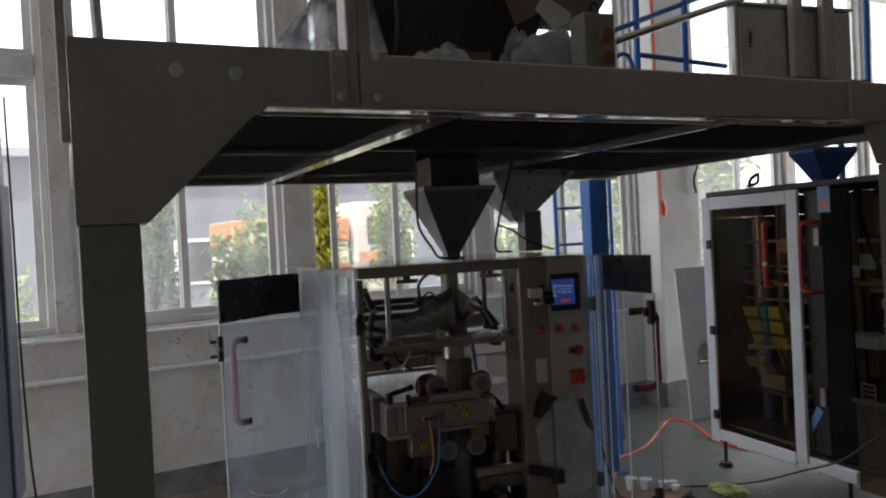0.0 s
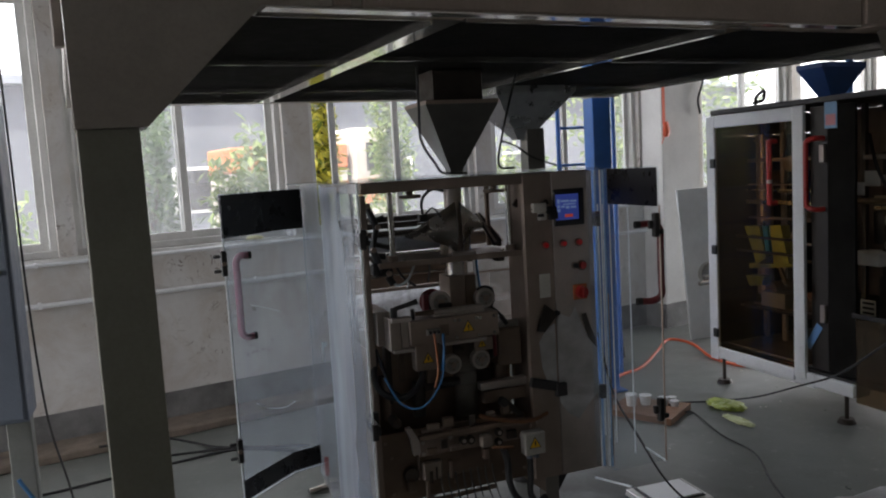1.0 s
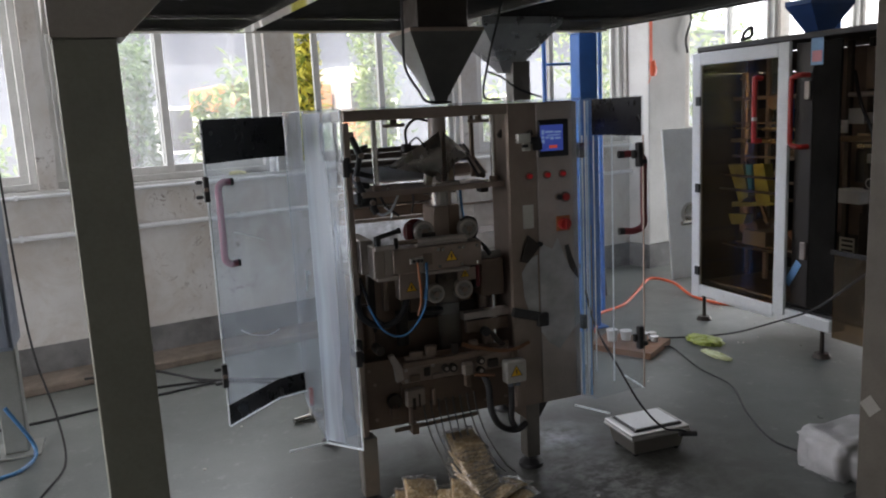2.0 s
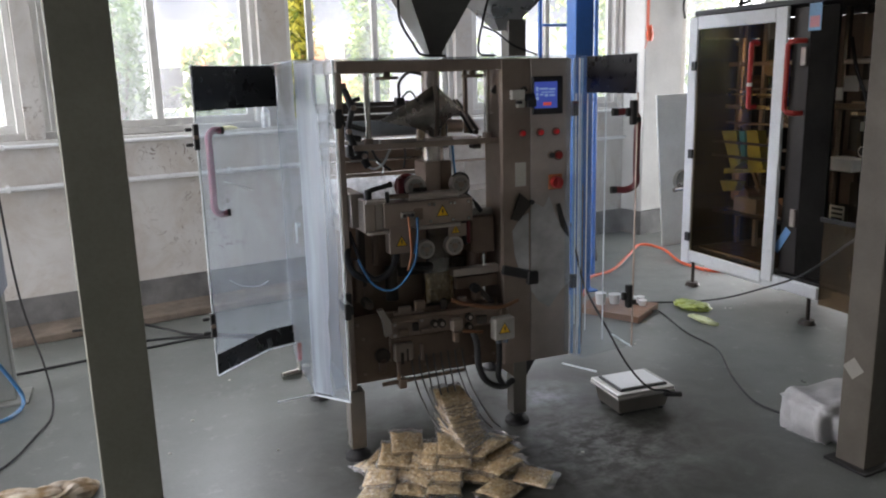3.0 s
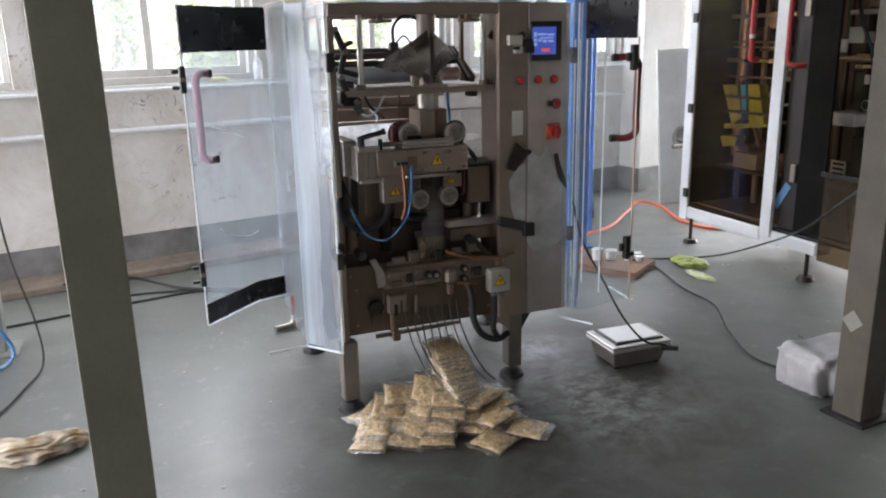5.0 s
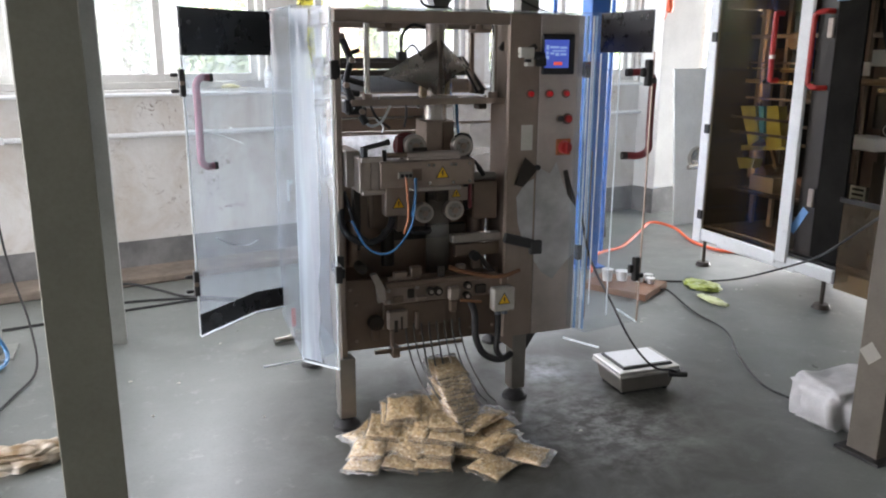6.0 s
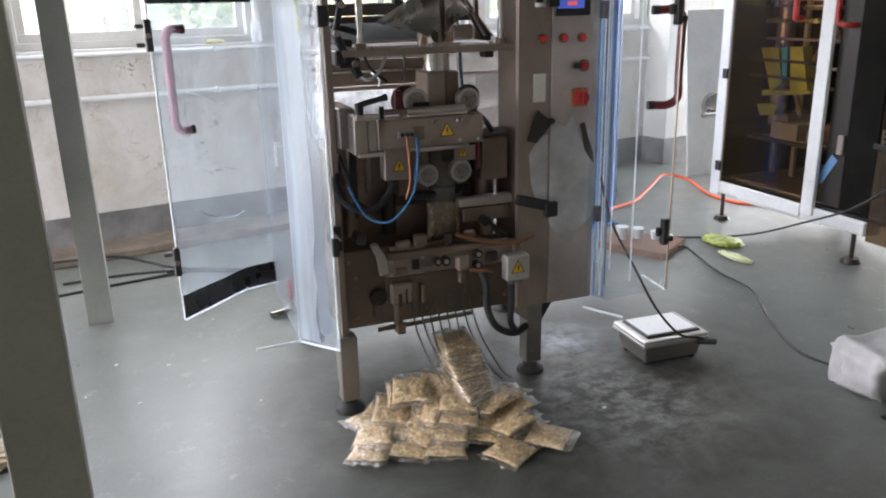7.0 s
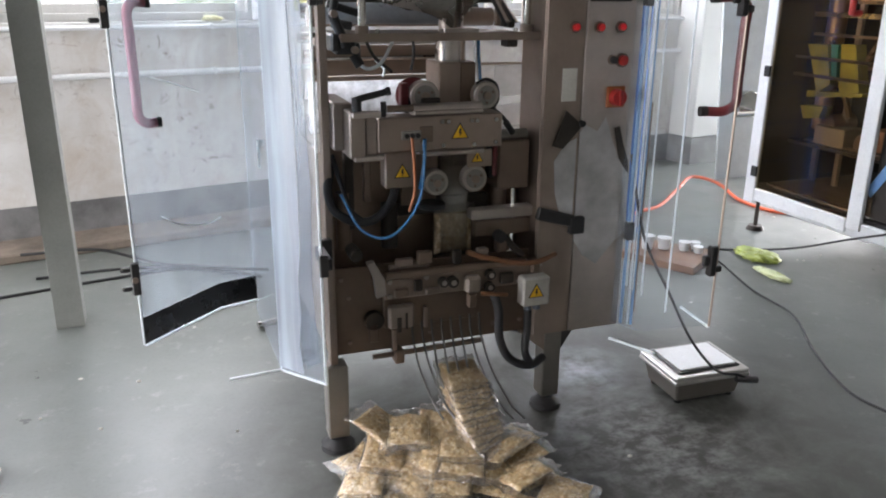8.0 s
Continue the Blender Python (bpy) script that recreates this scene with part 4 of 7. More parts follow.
def warning(cx, cz, y, s, holder):
    """A yellow warning triangle with a black border and bolt mark."""
    h = s * 0.87
    t = part("warning_sign", prism([(cx - s / 2, cz - h / 3), (cx + s / 2, cz - h / 3), (cx, cz + 2 * h / 3)], y - 0.001, y, "y"), M_BLACK, holder, "yellow warning triangle with a black border")
    q = s * 0.82
    hq = q * 0.87
    part("sign_face", prism([(cx - q / 2, cz - hq / 3), (cx + q / 2, cz - hq / 3), (cx, cz + 2 * hq / 3)], y - 0.0022, y - 0.0012, "y"), M_YELLOW, t)
    part("sign_bolt", prism([(cx - s * 0.05, cz + s * 0.25), (cx + s * 0.07, cz + s * 0.25), (cx + s * 0.02, cz + s * 0.06), (cx + s * 0.09, cz + s * 0.06), (cx - s * 0.05, cz - s * 0.2), (cx - s * 0.01, cz), (cx - s * 0.08, cz)], y - 0.0035, y - 0.0025, "y"), M_BLACK, t)


warning(1.337, 1.141, 3.2185, 0.06, arm)
box = part("heater_box", B((1.1, 1.205, 3.26, 3.32, 0.965, 1.088)), M_STEEL2, mach, "grey junction box under the arm", bevel=0.005)
warning(1.157, 1.015, 3.259, 0.055, box)
part("sensor_plate", B((1.41, 1.5, 3.335, 3.34, 1.0, 1.06)), M_STEEL2, mach, bevel=0.002)
warning(1.445, 1.03, 3.334, 0.045, mach)
part("black_disc", R((1.29, 3.36, 0.862), (1.29, 3.36, 0.882), 0.048, 24), M_BLACK, mach, bevel=0.004)

M_RUST = plain("tan_air_pipe", (0.24, 0.105, 0.045), 0.45, vary=0.15)
# cross sealing jaw
jaw = part("jaw_carriage", B((1.1, 1.7, 3.3, 3.36, 0.565, 0.645)), M_STEEL2, mach, "worn stainless cross-sealing jaw carriage", bevel=0.005)
part("jaw_bar", B((1.1, 1.62, 3.27, 3.3, 0.648, 0.672)), M_STEELDARK, jaw, bevel=0.004)
part("jaw_bar", B((1.448, 1.69, 3.38, 3.43, 0.795, 0.832)), M_STEEL, jaw, bevel=0.004)
part("jaw_bar", B((1.47, 1.72, 3.4, 3.44, 0.725, 0.785)), M_BROWNSTEEL, jaw, bevel=0.004)
part("jaw_bracket", prism([(1.037, 0.715), (1.06, 0.72), (1.093, 0.66), (1.1, 0.6), (1.068, 0.59), (1.06, 0.66)], 3.265, 3.295, "y"), M_STEEL, jaw, "bent end bracket of the jaw", bevel=0.004)
part("jaw_knob", R((1.01, 3.3, 0.735), (1.01, 3.38, 0.735), 0.022, 16), M_BROWNBLACK, jaw, bevel=0.003)
part("jaw_bracket", B((1.53, 1.57, 3.33, 3.37, 0.68, 0.74)), M_STEELDARK, jaw, bevel=0.006)
part("jaw_lever", tube([(1.53, 3.34, 0.75), (1.56, 3.34, 0.735), (1.6, 3.34, 0.69), (1.63, 3.34, 0.66)], 0.013, 10), M_BROWNBLACK, jaw)
part("lever_knob", R((1.535, 3.315, 0.745), (1.535, 3.345, 0.745), 0.022, 16), M_BLACK, jaw)
part("jaw_screw", R((1.12, 3.3, 0.682), (1.26, 3.3, 0.68), 0.01, 10), M_STEEL2, jaw)
part("jaw_strip", B((1.125, 1.18, 3.296, 3.2995, 0.652, 0.664)), plain("dull_yellow_strip", (0.4, 0.34, 0.06), 0.5), jaw)
part("jaw_pipe", tube([(1.39, 3.27, 0.72), (1.44, 3.265, 0.7), (1.5, 3.26, 0.683), (1.58, 3.26, 0.662), (1.66, 3.27, 0.655), (1.745, 3.3, 0.665)], 0.0095, 10), M_RUST, jaw, "orange-brown air pipe")
part("jaw_pipe", tube([(1.44, 3.26, 0.565), (1.49, 3.25, 0.56), (1.54, 3.26, 0.548)], 0.0075, 8), M_RUST, jaw)
for x, z, r in ((1.31, 0.613, 0.018), (1.345, 0.61, 0.02), (1.486, 0.621, 0.018), (1.483, 0.575, 0.018)):
    part("fitting", R((x, 3.3, z), (x, 3.275, z), r, 18), M_BROWNBLACK, jaw, bevel=0.002)
    part("fitting_bore", R((x, 3.275, z), (x, 3.272, z), r * 0.5, 12), M_STEEL, jaw)
part("clamp_block", B((1.386, 1.445, 3.262, 3.3, 0.565, 0.628)), M_TAUPE, jaw, "bright worn clamp block", bevel=0.01)
for k, (x, z, w, h, d) in enumerate(((1.16, 0.59, 0.05, 0.03, 0.015), (1.22, 0.61, 0.03, 0.04, 0.015), (1.27, 0.585, 0.05, 0.022, 0.02), (1.415, 0.535, 0.03, 0.05, 0.03), (1.55, 0.6, 0.05, 0.04, 0.02), (1.17, 0.7, 0.06, 0.03, 0.02), (1.24, 0.712, 0.05, 0.045, 0.03), (1.36, 0.7, 0.03, 0.05, 0.02), (1.45, 0.71, 0.04, 0.03, 0.03), (1.66, 0.63, 0.03, 0.04, 0.025))):
    part("jaw_fitting", B((x - w / 2, x + w / 2, 3.3 - d, 3.299, z - h / 2, z + h / 2)), (M_STEELDARK, M_BROWNBLACK, M_STEEL2)[k % 3], jaw, bevel=0.004)
for x, z in ((1.12, 0.58), (1.12, 0.632), (1.25, 0.635), (1.6, 0.58), (1.68, 0.58), (1.68, 0.635)):
    part("jaw_bolt", R((x, 3.299, z), (x, 3.29, z), 0.009, 6), M_STEEL, jaw)
for x, z in ((1.0, 0.38), (1.0, 0.55), (1.3, 0.38), (1.55, 0.38), (1.66, 0.38), (1.66, 0.62), (0.975, 0.62)):
    part("plate_bolt", R((x, 3.4, z), (x, 3.393, z), 0.008, 6), M_STEEL2, mach)
part("cylinder", R((1.0, 3.44, 0.72), (1.0, 3.44, 0.92), 0.026, 18), M_STEELDARK, mach, "small air cylinder")
part("cylinder", R((1.6, 3.5, 0.72), (1.6, 3.5, 0.9), 0.03, 18), M_STEEL2, mach, "small air cylinder")
part("cylinder", R((1.17, 3.47, 0.7), (1.17, 3.47, 0.86), 0.03, 18), M_BROWNBLACK, mach, "small air cylinder")
part("jaw_tie", B((1.2, 1.56, 3.5, 3.53, 0.8, 0.86)), M_BROWNBLACK, mach, bevel=0.004)
jb = part("junction_box", B((1.595, 1.7, 3.24, 3.295, 0.497, 0.606)), plain("soiled_white_plastic", (0.5, 0.48, 0.44), 0.5, vary=0.2), mach, "pale junction box with a warning sign", bevel=0.006)
warning(1.645, 0.55, 3.239, 0.062, jb)
for x in (1.625, 1.66):
    part("cable_gland", R((x, 3.265, 0.497), (x, 3.265, 0.478), 0.014, 12), M_BLUEGREY, jb)
part("lower_jaw", B((1.12, 1.468, 3.375, 3.399, 0.425, 0.54)), M_STEELDARK, mach, bevel=0.004)
part("valve_block", B((1.13, 1.225, 3.345, 3.374, 0.43, 0.52)), M_TAUPE, mach, "pale worn valve block", bevel=0.008)
part("valve_gap", B((1.16, 1.175, 3.341, 3.3445, 0.42, 0.475), (1.19, 1.198, 3.341, 3.3445, 0.43, 0.49)), M_BROWNBLACK, mach)
part("guide_strip", B((1.142, 1.158, 3.345, 3.36, 0.35, 0.43)), M_STEEL2, mach, bevel=0.002)
part("guide_strip", B((1.262, 1.276, 3.35, 3.372, 0.42, 0.5)), M_STEEL2, mach, bevel=0.002)
part("side_gear", R((1.085, 3.37, 0.46), (1.085, 3.399, 0.46), 0.035, 20), M_BROWNBLACK, mach, bevel=0.003)
part("side_link", B((1.065, 1.1, 3.37, 3.399, 0.38, 0.45)), M_STEELDARK, mach, bevel=0.004)
part("pivot_shaft", R((1.075, 3.37, 0.325), (1.49, 3.37, 0.332), 0.01, 12), M_STEELDARK, mach)
part("shaft_clamp", B((1.15, 1.185, 3.34, 3.395, 0.298, 0.348)), M_STEELDARK, mach, bevel=0.004)
# hoses
part("black_hose", tube([(1.49, 3.27, 0.56), (1.503, 3.245, 0.5), (1.507, 3.24, 0.4), (1.535, 3.235, 0.325), (1.585, 3.235, 0.283), (1.64, 3.24, 0.268), (1.7, 3.27, 0.275)], 0.0155, 12, 10), M_RUBBER, mach, "thick black hose loop")
part("black_hose", tube([(1.625, 3.262, 0.478), (1.62, 3.25, 0.4), (1.612, 3.242, 0.325), (1.635, 3.24, 0.272)], 0.0145, 12, 10), M_RUBBER, mach, "thick black hose")
part("black_hose", tube([(0.95, 3.37, 1.03), (0.925, 3.32, 0.96), (0.94, 3.285, 0.9), (1.0, 3.275, 0.862), (1.07, 3.275, 0.866), (1.125, 3.28, 0.92), (1.15, 3.3, 0.985)], 0.0145, 12, 10), M_RUBBER, mach, "thick black hose loop")
part("black_hose", tube([(0.955, 3.38, 1.06), (0.97, 3.31, 0.97), (0.99, 3.28, 0.9), (1.02, 3.27, 0.87)], 0.008, 10), M_RUBBER, mach)
part("air_tube", tube([(1.212, 3.205, 1.13), (1.21, 3.2, 1.03), (1.19, 3.195, 0.93), (1.13, 3.19, 0.85), (1.067, 3.19, 0.826), (1.0, 3.21, 0.86), (0.955, 3.26, 0.96)], 0.0045, 8), M_BLUETUBE, mach, "thin blue air tube")
part("air_tube", tube([(1.217, 3.212, 1.13), (1.214, 3.21, 1.05), (1.2, 3.21, 0.97)], 0.006, 8), M_BLUETUBE, mach)
part("air_tube", tube([(1.172, 3.205, 1.14), (1.178, 3.2, 1.05), (1.18, 3.2, 0.97), (1.165, 3.21, 0.9)], 0.0052, 8), M_ORANGE, mach, "thin orange air tube")
part("air_tube", tube([(1.548, 3.6, 1.424), (1.552, 3.6, 1.33), (1.565, 3.61, 1.25)], 0.006, 8), M_BLUETUBE, mach)
part("air_tube", tube([(1.535, 3.6, 1.424), (1.538, 3.6, 1.34), (1.55, 3.61, 1.25)], 0.005, 8), M_EDGE, mach)
part("air_tube", tube([(1.06, 3.45, 1.35), (1.1, 3.45, 1.325), (1.15, 3.46, 1.345), (1.2, 3.5, 1.41), (1.23, 3.55, 1.43)], 0.006, 8), M_EDGE, mach, "milky air tube")
part("cable", tube([(1.5, 3.37, 1.2), (1.545, 3.35, 1.16), (1.58, 3.36, 1.11)], 0.007, 8), M_BLACK, mach)
part("cable_plug", R((1.555, 3.352, 1.145), (1.585, 3.36, 1.105), 0.011, 10), M_BLACK, mach)
part("cable", tube([(1.1, 3.5, 1.43), (1.13, 3.48, 1.36), (1.19, 3.48, 1.31)], 0.006, 8), M_BLACK, mach)
part("cable", tube([(1.19, 3.7, 1.33), (1.22, 3.69, 1.3), (1.215, 3.69, 1.27)], 0.004, 8), M_EDGE, mach)
part("cable", tube([(1.3, 3.6, 1.42), (1.305, 3.6, 1.36), (1.3, 3.62, 1.3)], 0.005, 8), M_BLACK, mach)

# outlet rods
for k in range(8):
    f = k / 7
    x = 1.222 + 0.26 * f
    sag = 0.045 if 2 <= k <= 5 else 0.0
    part("outlet_rod", tube([(x, 3.375, 0.44), (x + 0.002, 3.36, 0.37), (x + 0.008 + 0.012 * f, 3.3, 0.285 - 0.03 * f - sag), (x + 0.025 + 0.035 * f, 3.2, 0.2 - 0.055 * f - sag), (x + 0.04 + 0.05 * f, 3.14, 0.165 - 0.055 * f - sag)], 0.0042, 8), M_HOPPER, mach)

# clear doors
DOOR_L = [(0.905, 3.325), (0.868, 3.165), (0.745, 3.315)]
dl = part("guard_door", sheet(DOOR_L[1:] + [(0.70, 3.52)], [0.36, 0.36, 0.5], 1.80), M_ACRYLFILM, mach, "clear acrylic door leaf with peeling protective film")
part("door_edge", sheet([DOOR_L[1], DOOR_L[2], (0.575, 3.30)], 0.352, 0.359, 0.008), M_EDGE, dl)
part("door_edge", R((0.865, 3.163, 0.36), (0.865, 3.163, 1.8), 0.004, 8), M_EDGE, dl)
part("door_edge", R((0.745, 3.318, 0.36), (0.745, 3.318, 1.8), 0.003, 8), M_EDGE, dl)
LEAF = pose(0.865, 3.163, 0, 0, 0, 127.7)
for outline, m in (([(0.088, 0.37), (0.194, 0.37), (0.194, 1.79), (0.1, 1.79), (0.108, 1.66), (0.088, 1.58), (0.082, 1.3), (0.08, 1.02), (0.084, 0.8), (0.098, 0.7), (0.09, 0.56), (0.104, 0.47)], M_LEAFFILM),
                   ([(0.02, 0.43), (0.072, 0.4), (0.098, 0.5), (0.086, 0.6), (0.094, 0.7), (0.08, 0.8), (0.076, 1.02), (0.078, 1.3), (0.084, 1.58), (0.098, 1.68), (0.085, 1.79), (0.046, 1.79), (0.03, 1.6), (0.04, 1.3), (0.024, 1.0), (0.036, 0.7)], M_LEAFFILM2)):
    bm = prism(outline, 0.004, 0.005, "y")
    bm.transform(LEAF)
    part("protective_film", bm, m, dl, "torn milky protective film on the leaf")
part("leaf_latch", B((0.722, 0.73, 3.4, 3.408, 1.03, 1.12), (0.722, 0.745, 3.398, 3.41, 1.1, 1.12)), M_EDGE, dl, bevel=0.002)
DOOR_M = [(0.335, 3.238), (0.576, 3.468), (0.70, 3.505)]
dm = part("guard_door", sheet(DOOR_M, 0.546, 1.79), M_ACRYL, mach, "clear acrylic door with black tape and a faded red handle")
part("black_tape", sheet([(x, y - 0.006) for x, y in DOOR_M], 0.55, 0.635, 0.004), M_TAPE, dm)
part("black_tape", sheet([(x - 0.004, y - 0.006) for x, y in DOOR_M], 1.617, 1.787, 0.004), M_TAPE, dm)
part("door_edge", R((0.333, 3.236, 0.546), (0.333, 3.236, 1.79), 0.004, 8), M_EDGE, dm)
part("door_edge", sheet(DOOR_M, 0.54, 0.545, 0.008), M_EDGE, dm)
part("sheet_crease", tube([(0.43, 3.322, 1.33), (0.5, 3.39, 1.3), (0.56, 3.447, 1.27)], 0.0012, 5), M_EDGE, dm)
part("sheet_crease", tube([(0.42, 3.313, 0.92), (0.47, 3.36, 0.88), (0.55, 3.437, 0.85), (0.6, 3.468, 0.86)], 0.0014, 5), M_EDGE, dm)


def handle(x, y, z0, z1, dx, dy, mat, holder):
    """A bow handle whose ends turn towards (dx, dy)."""
    part("door_handle", tube([(x + dx, y + dy, z0), (x + 0.4 * dx, y + 0.4 * dy, z0), (x, y, z0 + 0.025), (x, y, z0 + 0.09), (x, y, z1 - 0.09), (x, y, z1 - 0.025), (x + 0.4 * dx, y + 0.4 * dy, z1), (x + dx, y + dy, z1)], 0.0145, 12), mat, holder)
    for z in (z0, z1):
        part("handle_end", R((x + dx, y + dy, z), (x + 1.25 * dx, y + 1.25 * dy, z), 0.0155, 12), M_BLACK, holder)


handle(0.385, 3.325, 1.2, 1.535, 0.048, 0.012, M_PINK, dm)
for z in (1.52, 0.763):
    part("latch", B((0.318, 0.342, 3.214, 3.236, z - 0.05, z + 0.05), (0.29, 0.318, 3.218, 3.232, z + 0.022, z + 0.036), (0.29, 0.318, 3.218, 3.232, z - 0.036, z - 0.022)), M_BLACK, dm, bevel=0.004)
    part("latch_bolt", R((0.33, 3.214, z), (0.33, 3.206, z), 0.009, 8), M_STEEL2, dm)
for z in (1.565, 0.765):
    part("hinge", B((0.858, 0.885, 3.145, 3.165, z - 0.035, z + 0.035), (0.89, 0.93, 3.30, 3.33, z - 0.035, z + 0.035), (0.872, 0.9, 3.16, 3.30, z - 0.02, z + 0.02)), M_BLACK, mach, bevel=0.003)
DOOR_R = [(2.045, 2.80), (2.055, 3.2), (2.01, 3.31)]
dr = part("guard_door", sheet(DOOR_R, [0.55, 0.36, 0.36], 1.80), M_ACRYL2, mach, "clear acrylic door with black tape and a red handle")
part("black_tape", sheet([(2.037, 2.80), (2.047, 3.19)], 1.635, 1.795, 0.004), M_TAPE, dr)
part("door_edge", R((2.045, 2.797, 0.55), (2.045, 2.797, 1.64), 0.004, 8), M_STEEL2, dr)
for x, y, r in ((2.064, 3.31, 0.004), (2.058, 3.2, 0.003), (2.052, 3.04, 0.003), (2.06, 3.26, 0.0022)):
    part("door_edge", R((x, y, 0.5), (x, y, 1.63), r, 8), M_EDGE, dr)
# upright strips coloured blue for the blue post mirrored in the acrylic
for x, y, r, m in ((2.056, 3.318, 0.006, M_EDGEREFLECT), (2.075, 3.3, 0.004, M_EDGE), (2.084, 3.29, 0.005, M_EDGEREFLECT)):
    part("door_edge", R((x, y, 0.345), (x, y, 1.79), r, 8), m, dr)
part("door_gasket", R((2.09, 3.285, 0.4), (2.09, 3.285, 1.2), 0.003, 8), M_STEELDARK, dr)
for z in (1.56, 0.72):
    part("hinge", B((2.044, 2.075, 3.3, 3.33, z - 0.035, z + 0.035)), M_BLACK, dr, bevel=0.003)
part("door_edge", sheet([(1.925, 3.185), (2.012, 3.02)], 0.352, 0.359, 0.008), M_EDGE, dr)
part("door_edge", sheet([(2.045, 2.80), (2.062, 2.97)], 0.544, 0.549, 0.008), M_EDGE, dr)
# right handle darker red: its unlit side put into the colour
handle(2.072, 2.835, 1.235, 1.56, -0.085, 0.02, M_DULLRED, dr)
for z in (1.56, 0.78):
    part("latch", B((2.005, 2.03, 2.775, 2.80, z - 0.05, z + 0.05), (1.982, 2.005, 2.78, 2.795, z - 0.015, z + 0.02), (2.03, 2.056, 2.78, 2.795, z - 0.04, z - 0.02)), M_BLACK, dr, bevel=0.004)

# ---- feed hoppers between platform and machine ----
hop = thing("feed_hopper", pose(1.45, 3.6, 1.81), "grey sheet-steel feed funnel hanging from the platform", "hopper")
part("cone", funnel(1.46, 3.6, (1.807, 1.835, 2.128, 2.142), ((0.03, 0.03), (0.034, 0.034), (0.178, 0.15), (0.178, 0.15))), M_HOPPER, hop, smooth=0.3)
part("cone_rim", B((1.279, 1.641, 3.443, 3.449, 2.13, 2.148), (1.279, 1.641, 3.751, 3.757, 2.13, 2.148), (1.279, 1.285, 3.449, 3.751, 2.13, 2.148), (1.635, 1.641, 3.449, 3.751, 2.13, 2.148)), M_STEEL2, hop, bevel=0.002)
part("collar", B((1.335, 1.585, 3.5, 3.7, 2.15, 2.29)), M_BROWNBLACK, hop, bevel=0.004)
hop2 = thing("feed_hopper", pose(2.2, 4.45, 1.8), "grey sheet-steel feed funnel on a square leg", "hopper")
part("cone", funnel(2.26, 4.5, (1.985, 2.0, 2.25, 2.29), ((0.045, 0.04), (0.05, 0.045), (0.26, 0.24), (0.26, 0.24))), M_HOPPER2, hop2, smooth=0.3)
part("chute", B((2.262, 2.382, 4.42, 4.52, 1.8, 2.05)), M_HOPPER, hop2, bevel=0.003)

# cables that hang at the hoppers
for name, pts, r in (("hanging_cable", [(1.225, 3.38, 2.29), (1.224, 3.38, 2.13), (1.226, 3.38, 1.97), (1.285, 3.38, 1.865), (1.33, 3.4, 1.82), (1.45, 3.42, 1.812)], 0.006),
                     ("hanging_cable", [(1.85, 3.68, 2.29), (1.83, 3.7, 2.2), (1.77, 3.7, 2.0), (1.75, 3.72, 1.84), (1.85, 3.75, 1.82)], 0.006),
                     ("hanging_cable", [(1.76, 3.7, 1.96), (1.85, 3.72, 1.93), (1.95, 3.74, 1.87), (2.1, 3.76, 1.82)], 0.005)):
    tagged(part(name, tube(pts, r, 8), M_RUBBER), "thin black cable hanging over the machine", "cable")

def crumpled(cx, cy, z0, sx, sy, sz, seed, square=1.0, folds=1.0):
    """A closed, creased bundle resting on z0."""
    bm = bmesh.new()
    bmesh.ops.create_icosphere(bm, subdivisions=4, radius=1)
    off = Vector((seed * 7.3, seed * 3.1, seed))
    for v in bm.verts:
        p = v.co.copy()
        k = 1 + 0.22 * noise.noise(p * 1.7 + off) + folds * (0.13 * noise.noise(p * 4.1 + off) - 0.12 * abs(noise.noise(p * 7.0 + off)))
        q = Vector([math.copysign(abs(c) ** square, c) for c in p]) * k
        q.z = max(q.z, -0.62)
        v.co = Vector((cx + q.x * sx, cy + q.y * sy, z0 + (q.z + 0.62) * sz))
    return bm


def drape(cx, cy, z0, seed):
    """A sheet of film thrown over a heap: high at one end, running down to the other in folds."""
    bm = bmesh.new()
    n = 28
    off = Vector((seed * 3.7, seed, seed * 2.1))
    g = []
    for i in range(n + 1):
        row = []
        for j in range(n + 1):
            a, b = 2 * i / n - 1, 2 * j / n - 1
            h = 0.48 * max(0.0, (a + 1) / 2) ** 1.3 * max(0.0, 1 - b * b) ** 0.5
            fold = abs(noise.noise(Vector((a * 3.5, b * 4.5, 0)) + off)) + 0.5 * abs(noise.noise(Vector((a * 8, b * 9, 3)) + off))
            row.append(bm.verts.new((cx + 0.22 * a, cy + 0.14 * b + 0.03 * fold, z0 + 0.003 + h * (1.1 - 0.5 * fold) + 0.02 * fold)))
        g.append(row)
    for i in range(n):
        for j in range(n):
            bm.faces.new((g[i][j], g[i + 1][j], g[i + 1][j + 1], g[i][j + 1]))
    bmesh.ops.solidify(bm, geom=bm.faces[:], thickness=0.0015)
    return bm


M_BAGFILM = clear("creased_plastic_sheet", (0.94, 0.95, 0.96), 0.55, (0.86, 0.88, 0.92), 0.12, 2.0, (1, 1, 1), 14.0, 0.6)
# ---- gear on the platform ----
weigher = thing("weighing_head", pose(1.45, 3.3, 2.42), "dark grey weighing and feeding head on the platform", "machine")
part("housing", funnel(1.3, 3.3, (2.46, 2.62, 3.0, 3.4), ((0.27, 0.3), (0.3, 0.34), (0.42, 0.4), (0.44, 0.42))), M_BROWNBLACK, weigher, smooth=0.3)
